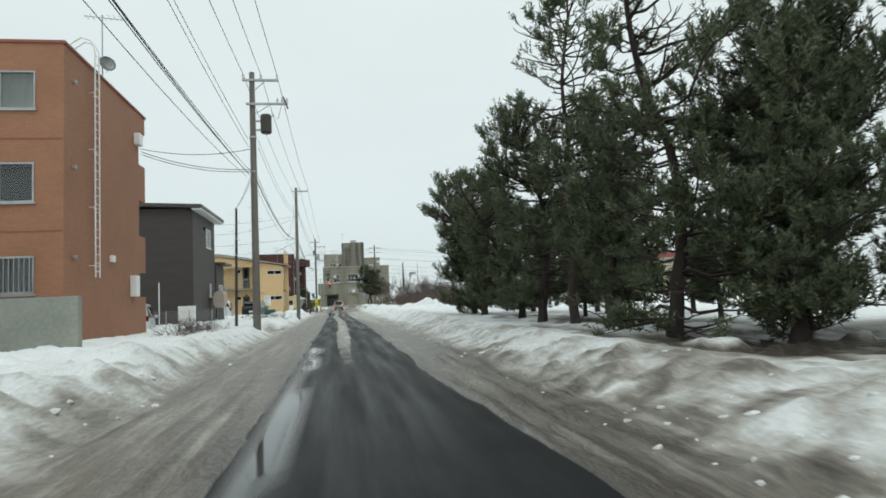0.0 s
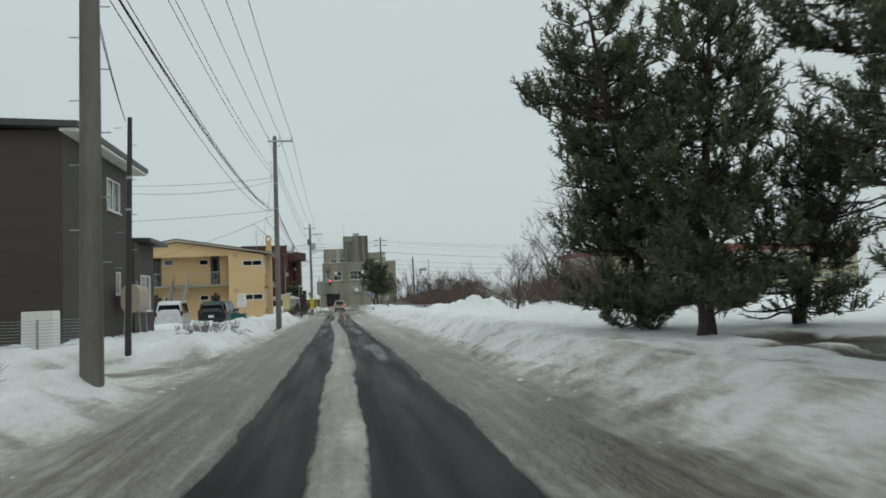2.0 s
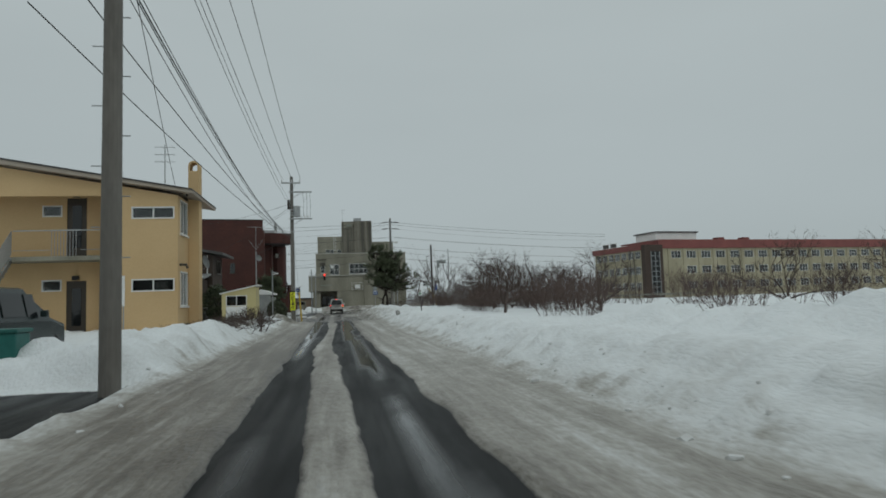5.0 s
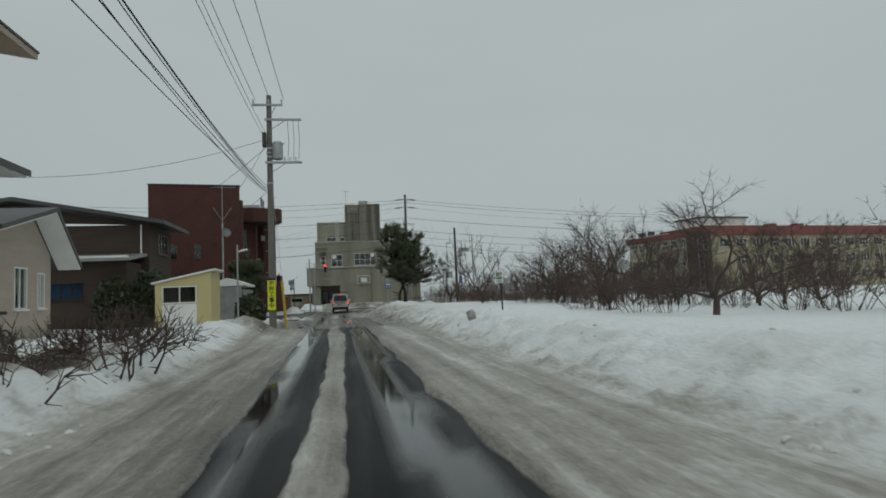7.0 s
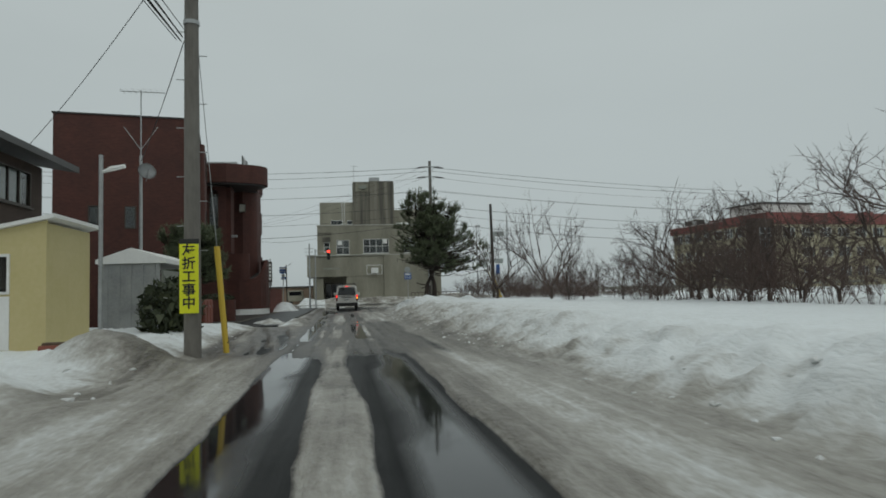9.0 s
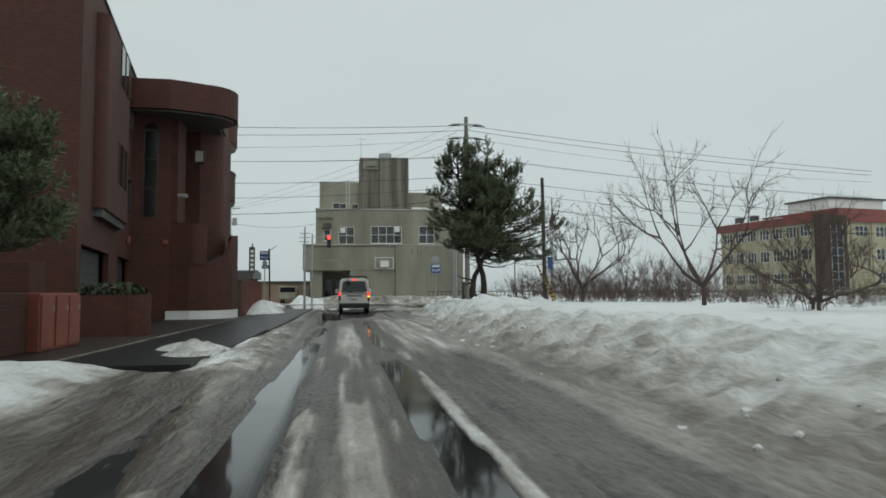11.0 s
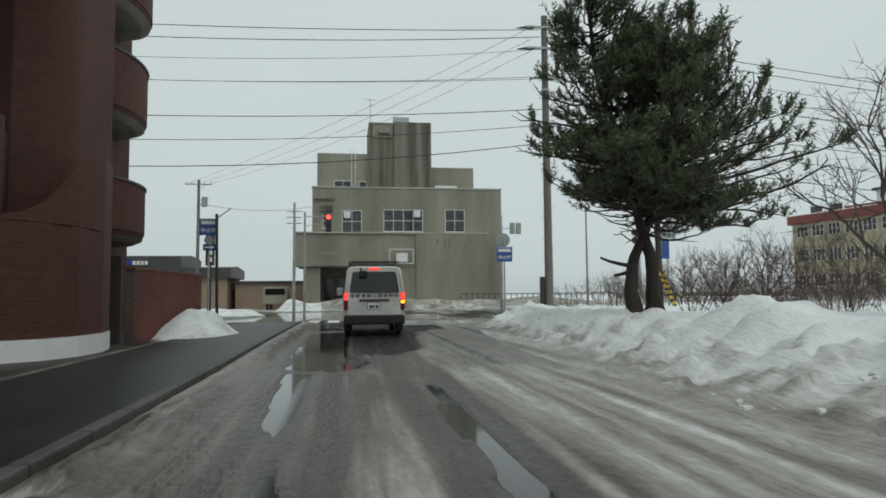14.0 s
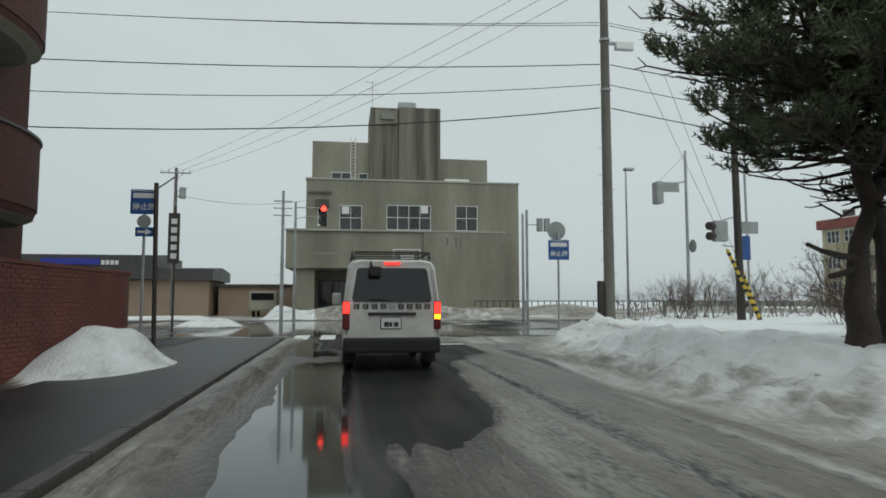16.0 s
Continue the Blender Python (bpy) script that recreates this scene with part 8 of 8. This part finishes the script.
near_ = pine("pine_tree", (7.1, 15.2, 0.3), "black pine with a bare lower trunk standing in needle litter", 36,
             [(0, 0, -0.3), (0.02, 0, 1.2), (0.1, 0, 2.4), (0.25, 0.1, 3.6), (0.3, 0.1, 4.6), (0.3, 0, 5.6)], 0.12,
             [(1.2, 0.9, 1.6, 1.4), (2.4, 1.2, 1.9, 1.7), (3.6, 1.2, 1.9, 1.7), (4.6, 0.9, 1.6, 1.4), (5.4, 0.5, 1.2, 0.9), (6.0, 0.1, 0.7, 0.5)], gaps=-0.06)
lean_ = pine("pine_tree", (6.95, 12.0, 0.3), "old black pine leaning over with a bare lower trunk", 37,
             [(-0.05, 0, -0.3), (0.05, 0, 0.9), (0.3, 0, 2.0), (0.4, 0, 3.2), (0.1, 0, 4.4), (-0.3, 0.1, 5.6), (-0.4, 0.1, 7.2), (-0.2, 0, 9.0)], 0.135,
             [(0.3, 1.5, 0.9, 2.2), (1.2, 1.2, 2.0, 2.2), (3.0, 1.1, 2.6, 2.2), (4.6, 1.3, 2.8, 2.3), (6.0, 1.4, 2.4, 2.1), (7.6, 1.5, 1.8, 1.7), (9.4, 0.8, 0.9, 0.7)], step=0.55, bare=0.36, gaps=0.03)
for src, x, y, turn, s in ((far_, 8.4, 10.4, 190, 0.95), (near_, 10.0, 12.2, 30, 0.55), (near_, 11.9, 11.4, 250, 0.55), (lean_, 10.4, 8.0, 40, 0.95), (fork, 9.9, 31.0, 120, 0.9), (near_, 9.3, 19.0, 80, 0.62), (near_, 10.9, 16.8, 200, 0.6), (near_, 12.4, 20.8, 20, 0.7), (near_, 9.2, 22.4, 260, 0.6), (mid, 10.8, 13.4, 140, 0.95), (mid, 11.8, 27.6, 250, 0.75), (low, 10.6, 23.6, 60, 0.95)):
    c = copy_thing(src, pose(x, y, 0.25, 0, 0, turn))
    c.scale = (s, s, s)
# two trunks that cross at the junction and share one broad crown
MAIN = [(0.34, 0, -0.3), (0.31, 0, 0.5), (0.27, 0, 1.2), (0.2, 0, 2.0), (-0.02, 0, 3.2), (-0.4, 0, 4.8), (-0.75, 0.1, 6.4), (-0.95, 0.1, 8.3)]
SIDE = [(0.2, -0.05, -0.3), (0.1, -0.1, 0.05), (-0.05, -0.12, 0.35), (-0.16, -0.12, 0.65), (-0.17, -0.12, 0.95), (-0.02, -0.1, 1.4), (0.16, -0.1, 1.8), (0.7, 0.0, 2.9), (1.25, 0.1, 4.2), (1.6, 0.1, 5.7), (1.8, 0.1, 7.3)]
pine("pine_tree", (7.0, 135.5, 0.35), "old black pine with a broad dark crown at the junction", 9, MAIN, 0.195,
     [(3.1, 1.3, 0.6, 1.2), (3.45, 2.4, 1.4, 2.4), (3.6, 3.2, 1.8, 2.8), (4.4, 3.2, 2.0, 3.0), (5.3, 3.05, 2.0, 2.9), (5.9, 2.8, 1.9, 2.6), (6.6, 2.3, 1.6, 2.1), (7.4, 2.4, 1.1, 1.6), (8.2, 2.1, 0.5, 1.0), (8.8, 1.4, -0.2, 0.5)],
     group="pine at the junction", dense=1.3, step=0.42, whorl=9, bare=0.3, gaps=0.0, full=0.91)
jp = pine("pine_tree", (6.7, 135.5, 0.35), "old black pine with a bent trunk and broken branches", 12, SIDE, 0.225,
          [(2.5, 0.2, 3.6, 1.6), (2.9, 0.8, 4.6, 2.4), (3.3, 1.0, 4.9, 2.8), (3.8, 1.0, 4.9, 2.9), (4.4, 1.0, 4.6, 2.8), (5.2, 0.8, 3.9, 2.5), (6.0, 0.5, 3.4, 2.1), (6.7, 0.2, 3.0, 1.6), (7.3, -0.3, 2.6, 1.0), (7.9, -0.8, 2.2, 0.5)],
          group="pine at the junction", dense=1.4, step=0.36, whorl=13, bare=0.3, gaps=0.0, full=0.97)
part("broken_branch", tube(bmesh.new(), [(6.73, 135.38, 1.78), (6.35, 135.36, 1.84), (6.08, 135.36, 1.9), (5.84, 135.34, 1.99)], [0.055, 0.045, 0.035, 0.028], 8), M_BARK, jp)
part("broken_branch", tube(bmesh.new(), [(6.69, 135.38, 1.72), (6.45, 135.38, 1.62), (6.19, 135.38, 1.56)], [0.055, 0.045, 0.035], 8), M_BARK, jp)
part("broken_stub", tube(bmesh.new(), [(6.73, 135.36, 0.42), (6.89, 135.33, 0.55), (7.02, 135.32, 0.72), (7.05, 135.32, 0.86)], [0.17, 0.155, 0.12, 0.10], 10), M_BARK, jp, "rough stump of a lost trunk")
g = pine("garden_pine", (-5.65, 112.7, 0.0), "clipped green garden pine before the brick flats", 21, [(0, 0, -0.2), (0.05, 0, 1.2), (0.2, 0, 2.6), (0.3, 0, 4.3)], 0.13,
         [(2.0, 0.9, 1.1, 1.0), (2.8, 1.3, 1.6, 1.5), (3.6, 1.2, 1.5, 1.4), (4.6, 0.3, 0.8, 0.5)], group="garden trees", dense=2.0, step=0.3, whorl=8, bare=0.05, gaps=-2.0)


def twigs(seed, stems, height, levels, spread_, base_r, kids=(3, 5), tall=0.0, tilt=0.55, lift=0.05, fine=0):
    """A leafless crown: stems that fork again and again."""
    rng = np.random.default_rng(seed)
    out = []

    def grow(p, d, L, r, level):
        m = 3 if level > 1 or (level and not fine) else 2 if level else 1
        for k in range(m):
            d = d + rng.normal(0, 0.17, 3) + np.array([0, 0, lift])
            d /= np.linalg.norm(d)
            q = p + d * L / m
            out.append((*p, *q, r * (1 - 0.62 * k / m), r * (1 - 0.62 * (k + 1) / m)))
            p = q
            if level and k:
                for _ in range(int(rng.integers(kids[0], kids[1])) // 2 + (k == m - 1)):
                    e = d + rng.normal(0, spread_, 3) + np.array([0, 0, 0.12])
                    grow(p, e / np.linalg.norm(e), L * rng.uniform(0.45, 0.78), r * 0.56, level - 1)
            # short side twigs along the thinner limbs
            if level in (1, 2) and fine:
                for _ in range(fine):
                    e = d * 0.7 + rng.normal(0, 0.6, 3)
                    e = e / np.linalg.norm(e) * rng.uniform(0.18, 0.42) * (0.3 + 0.12 * height)
                    out.append((*p, *(p + e), r * 0.35, 0.003))

    if tall:
        for k in range(3):
            out.append((0.02 * k, 0, tall * k / 3 - 0.1, 0.02 * (k + 1), 0, tall * (k + 1) / 3 - 0.1, base_r * (1.6 - 0.12 * k), base_r * (1.48 - 0.12 * k)))
    for i in range(stems):
        az = 2 * math.pi * (i + rng.uniform(0, 0.7)) / stems
        o = np.array([math.cos(az), math.sin(az), 0]) * (rng.uniform(0, 0.3) if not tall else 0.03) + np.array([0, 0, tall])
        lean_ = tilt * rng.uniform(0.35, 1.3)
        d = np.array([math.cos(az) * lean_, math.sin(az) * lean_, 1.0])
        grow(o + np.array([0, 0, -0.1]), d / np.linalg.norm(d), height * 0.42, base_r, levels)
    return out


def bare(name, at, label, category, seed, group, mat, turn=0, scale=1.0, **k):
    t = thing(name, label, category, at, group)
    sticks = twigs(seed, **k)
    edge = 0.55 * k["base_r"] if "tall" in k else 9.0
    for name, rows, sides in (("trunk", [s for s in sticks if s[6] > edge], 5), ("crown", [s for s in sticks if s[6] <= edge], 3)):
        if not rows:
            continue
        v, f = segments(rows, sides)
        raw(name, v + np.array(at), f, mat, t)
    return t


rng = random.Random(5)
bushes = [bare("bush", (12.5, 78 + 2 * k, 0.3), "leafless reddish-brown bush standing in snow", "bush", 30 + k, "hedge of bare bushes", M_REDTWIG, stems=12, height=3.1, levels=2, spread_=0.40, base_r=0.018, kids=(4, 6), fine=2) for k in range(4)]
trees = [bare("bare_tree", at, "leafless tree with a spreading crown in snow", "tree", 50 + k, "bare trees in the field", M_TWIG, stems=5, height=h, levels=4, spread_=0.40, base_r=r, kids=(3, 4), tall=1.0, tilt=1.25, lift=0.035, fine=2) for k, (at, h, r) in enumerate((((12.75, 123.9, 0.4), 5.9, 0.074), ((9.4, 82.6, 0.4), 4.6, 0.06), ((11.4, 132.4, 0.45), 5.0, 0.066)))]
trees[0].scale, trees[1].scale, trees[2].scale = (0.8, 0.8, 1.04), (1.0, 1.0, 0.66), (1.05, 1.05, 1.0)
spots = []
y = 84.0
while y < 147:
    if not 117 < y < 129:
        spots.append((13.2 + 0.04 * (y - 80) + rng.uniform(-0.8, 0.8), y, rng.uniform(0.55, 0.8) if y < 98 else rng.uniform(0.7, 0.95) if y < 104 else rng.uniform(0.9, 1.2) if y < 117 else rng.uniform(0.5, 0.66)))
    y += rng.uniform(0.9, 1.5)
y = 58.0
while y < 150:
    if not 122 < y < 146:
        spots.append((20.0 + 0.05 * (y - 60) + rng.uniform(-2.5, 2.5), y, rng.uniform(0.75, 1.05) if y < 100 else rng.uniform(0.7, 1.0)))
    y += rng.uniform(1.9, 2.9)
spots += [(9.4, 51.4, 0.8), (10.7, 53.0, 0.85), (10.0, 55.0, 0.8), (11.8, 56.5, 0.9), (9.55, 89.4, 0.8), (9.8, 89.7, 0.7), (9.2, 91.2, 0.5), (9.9, 91.6, 0.5), (9.0, 86.0, 0.75), (9.6, 85.4, 0.7), (9.5, 45.2, 1.2), (9.0, 44.2, 0.8), (10.1, 46.2, 0.9), (11.2, 116.4, 0.7), (12.2, 119.0, 0.75), (8.6, 72.8, 0.75), (9.6, 71.8, 0.85), (10.6, 73.5, 0.8), (11.6, 66, 0.8), (12.5, 59, 0.85), (14, 52, 0.8), (15.5, 47.5, 0.85), (10.3, 150.0, 0.62), (15.0, 154.3, 0.95), (16.3, 155.0, 0.85), (14.0, 153.8, 0.8), (23.5, 158.5, 0.95), (12.4, 151.5, 0.75), (26.0, 160.0, 0.95), (20.5, 156.5, 0.95), (19.3, 156.0, 0.8), (18.2, 156.4, 0.75), (27.6, 158.0, 0.9), (17, 56, 0.9), (13.6, 41.5, 0.6), (10.2, 34.6, 0.55), (11.5, 36.6, 0.6), (10.6, 38.4, 0.55), (12.4, 39.6, 0.65), (13.3, 132.5, 0.95), (12.0, 137.5, 1.05), (11.2, 138.6, 0.95), (12.9, 136.4, 1.05), (10.7, 139.8, 0.85), (14.2, 131.0, 1.0), (12.7, 134.0, 0.85), (15.6, 131.5, 1.0), (16.6, 133.0, 0.95), (17.5, 131.0, 1.0), (14.6, 135.5, 0.85), (18.6, 134.5, 1.0)] + [(11.6 + 0.62 * i + 0.9 * (i % 3), 53.2 + 1.15 * i - 0.8 * (i % 2), 1.08 + 0.12 * (i % 3)) for i in range(14)]
for i, (x, y, s) in enumerate(spots):
    c = copy_thing(bushes[i % 4], pose(x, y, 0.3, 0, 0, rng.uniform(0, 360)))
    c.scale = (s, s, s * rng.uniform(0.9, 1.15))
for x, y, k, s, up in ((9.7, 45.8, 1, 0.78, 1.05), (11.1, 116.0, 1, 0.62, 0.95), (12.6, 118.2, 2, 0.6, 0.9), (14.0, 141.0, 2, 0.6, 0.95), (15.5, 146.0, 1, 0.62, 0.9), (11.8, 95.1, 2, 1.0, 0.85), (9.7, 89.5, 1, 0.6, 0.95), (15.2, 88.0, 1, 0.8, 0.8), (12.9, 104.5, 1, 0.75, 0.8), (16.5, 98, 0, 0.6, 0.8), (19.5, 157, 1, 0.6, 0.9), (18, 142, 1, 0.8, 0.9), (16.5, 107, 1, 0.7, 0.9), (17.5, 112, 2, 0.65, 0.9), (12.6, 110, 1, 0.62, 0.9), (13.4, 115, 1, 0.6, 0.9), (19.5, 104, 1, 0.8, 0.9), (18, 72, 1, 0.7, 0.9), (15, 63, 1, 0.55, 0.9), (9.8, 39.5, 1, 1.0, 1.0), (12.6, 77.5, 2, 0.7, 0.9), (9.9, 52.2, 1, 0.8, 0.9)):
    c = copy_thing(trees[k], pose(x, y, 0.35, 0, 0, rng.uniform(0, 360)))
    c.scale = (s, s, s * up)
y = 86.0
while y < 146:
    if y < 114:
        c = copy_thing(trees[rng.choice((1, 1, 2))], pose(14.0 + 0.03 * (y - 86) + rng.uniform(-1.2, 2.4), y, 0.3, 0, 0, rng.uniform(0, 360)))
        s = rng.uniform(0.5, 0.68) if y < 100 else rng.uniform(0.72, 1.0)
        c.scale = (s, s, s * rng.uniform(0.85, 1.05))
    y += rng.uniform(1.6, 2.6)
for i in range(22):
    x, y = rng.uniform(17, 21), 118 + 1.35 * i
    c = copy_thing(bushes[i % 4], pose(x, y, 0.25, 0, 0, rng.uniform(0, 360)))
    s = rng.uniform(0.38, 0.55)
    c.scale = (s, s, s)
for i in range(9):
    c = copy_thing(bushes[i % 4], pose(rng.uniform(15.0, 17.5), 118.5 + 1.3 * i, 0.25, 0, 0, rng.uniform(0, 360)))
    s = rng.uniform(0.4, 0.55)
    c.scale = (s, s, s)
small = bare("shrub", (-4.7, 26.6, 0.35), "low bare shrub poking out of the snow", "bush", 71, "low shrubs at the verge", M_TWIG, stems=9, height=0.75, levels=2, spread_=0.6, base_r=0.013, kids=(3, 5), fine=1)
for x, y, s in ((-4.9, 24.4, 1.6), (-4.6, 25.5, 1.4), (-5.2, 27.7, 1.6), (-4.6, 28.8, 1.4), (-3.5, 43.0, 1.7), (-4.1, 44.2, 1.6), (-3.8, 45.8, 1.0), (-4.6, 46.6, 1.0), (-3.7, 49.4, 1.0), (-4.4, 50.2, 1.1), (-5.2, 50, 1.2), (-3.3, 73.6, 1.5), (-3.1, 75.6, 1.6), (-3.5, 77, 1.5), (-3, 79.6, 2.2), (-3.6, 81.4, 2.0), (-3.4, 80.4, 2.1), (-2.9, 78.4, 1.9), (-3.9, 79, 1.9), (-3.6, 74.6, 1.5), (-4.2, 76.4, 1.5), (-3.2, 82.6, 1.6), (-4.6, 75, 1.2), (-4.4, 83.2, 1.5), (-5.9, 49.2, 1.4), (-4.5, 70.2, 1.2), (-4.2, 71.8, 1.1)):
    c = copy_thing(small, pose(x, y, 0.3, 0, 0, rng.uniform(0, 360)))
    c.scale = (s, s, s)
for x, y, z, sx, sz, n in ((-9.9, 100.8, 1.3, 0.95, 1.45, 2600), (-8.5, 101.6, 1.5, 1.0, 1.6, 2600), (-4.2, 104.2, 0.9, 0.8, 0.9, 1600), (-7.3, 111.2, 1.2, 1.0, 1.4, 1800)):
    s = thing("evergreen_shrub", "dark green evergreen shrub beside the houses", "bush", (x, y, 0.1), "evergreen shrubs")
    leaf_mass(s, "leaves", (x, y, z), (sx, sx, sz), n, leaf=0.07, seed=int(n + x))
    part("stem", tube(bmesh.new(), [(x, y, -0.1), (x, y, z)], 0.06, 6), M_BARK, s)


# ---- kerb, pavement and the garden wall of brick ----
k = thing("kerb", "grey concrete kerb stones along the pavement", "kerb", (-2.15, 135, 0), kind="structure")
stone = boxed(-2.23, -2.09, 0, 0.98, -0.1, 0.108, bevel=0.02)
first = part("kerb_stone", stone, material("wet_kerb_concrete", (0.05, 0.048, 0.044), (0.10, 0.096, 0.088), 0.6, 10, 0.8, 0.3, spec=0.3), k)
for i in range(27):
    ob = first if i == 0 else new("kerb_stone", first.data)
    ob.parent = k
    ob.location = (0, 121.8 + i - 0, 0)
pv = part("pavement", boxed(-4.5, -2.235, 112.5, 149.0, -0.1, 0.092), M_WETPAVE)
tagged(pv, "damp dark asphalt pavement beside the kerb", "pavement", kind="structure")
fc = part("forecourt", boxed(-7.9, -4.52, 112.5, 136.0, -0.1, 0.075), material("brown_paving", (0.026, 0.021, 0.019), (0.045, 0.036, 0.031), 0.5, 30, 1.2, 0.3, spec=0.25))
tagged(fc, "damp brown paved forecourt of the brick flats", "pavement", kind="structure")
ed = part("edging", boxed(-4.52, -4.45, 112.5, 136.0, -0.1, 0.115), M_CONCDARK)
tagged(ed, "pale concrete edging strip", "edging", kind="structure")
for i in range(3):
    cw = part("road_marking", boxed(-1.9 + 0.9 * i, -1.4 + 0.9 * i, 149.2, 152.0, 0.002, 0.006), M_PLATE)
    tagged(cw, "worn white crossing stripe on wet asphalt", "marking", kind="structure")
sl = part("road_marking", boxed(1.7, 4.2, 146.2, 146.55, 0.002, 0.006), M_PLATE)
tagged(sl, "worn white stop line on wet asphalt", "marking", kind="structure")
gw = thing("garden_wall", "red brick garden wall at the pavement", "wall", (-5.0, 139.8, 0))
core = part("mortar", prism(bmesh.new(), [(-5.20, 137.0), (-4.79, 142.4), (-5.0, 142.42), (-5.41, 137.02)], -0.1, 1.80, "z"), material("dark_mortar", (0.10, 0.075, 0.065), (0.14, 0.11, 0.095), 0.9, 30, 2, 0.2), gw)
ax = Vector((0.41, 5.4, 0)).normalized()
nx = Vector((ax.y, -ax.x, 0))
turn_ = Matrix(((ax.x, -nx.x, 0, 0), (ax.y, -nx.y, 0, 0), (0, 0, 1, 0), (0, 0, 0, 1)))
bm = boxed(0.005, 0.215, -0.012, 0.03, 0.005, 0.068, bevel=0.004)
bmesh.ops.transform(bm, matrix=turn_, verts=bm.verts)
me = bpy.data.meshes.new("brick")
bm.to_mesh(me)
bm.free()
me.materials.append(M_BRICK2)
joined = []
for row in range(24):
    for col in range(25):
        a = col * 0.222 - (0.111 if row % 2 else 0)
        if a < 0 or a > 5.2:
            continue
        at = Vector((-5.195, 137.0, 0)) + ax * a + Vector((0, 0, 0.03 + 0.0735 * row))
        if col < 13:
            ob = new("brick", me)
            ob.parent = gw
            ob.location = at - Vector((-5.0, 139.8, 0)) + nx * rng.uniform(-0.003, 0.003)
        else:
            joined.append(at)
src = np.array([v.co for v in me.vertices])
quads = [tuple(p.vertices) for p in me.polygons]
vs = np.concatenate([src + np.array(a) for a in joined])
fs = [tuple(i + n * len(src) for i in q) for n in range(len(joined)) for q in quads]
ob = raw("brick_rest", vs, fs, M_BRICK2, gw)
ob["kind"] = "stuff"
part("coping", prism(bmesh.new(), [(-5.17, 136.97), (-4.76, 142.42), (-5.02, 142.45), (-5.43, 137.0)], 1.801, 1.86, "z"), M_BRICK2, gw)
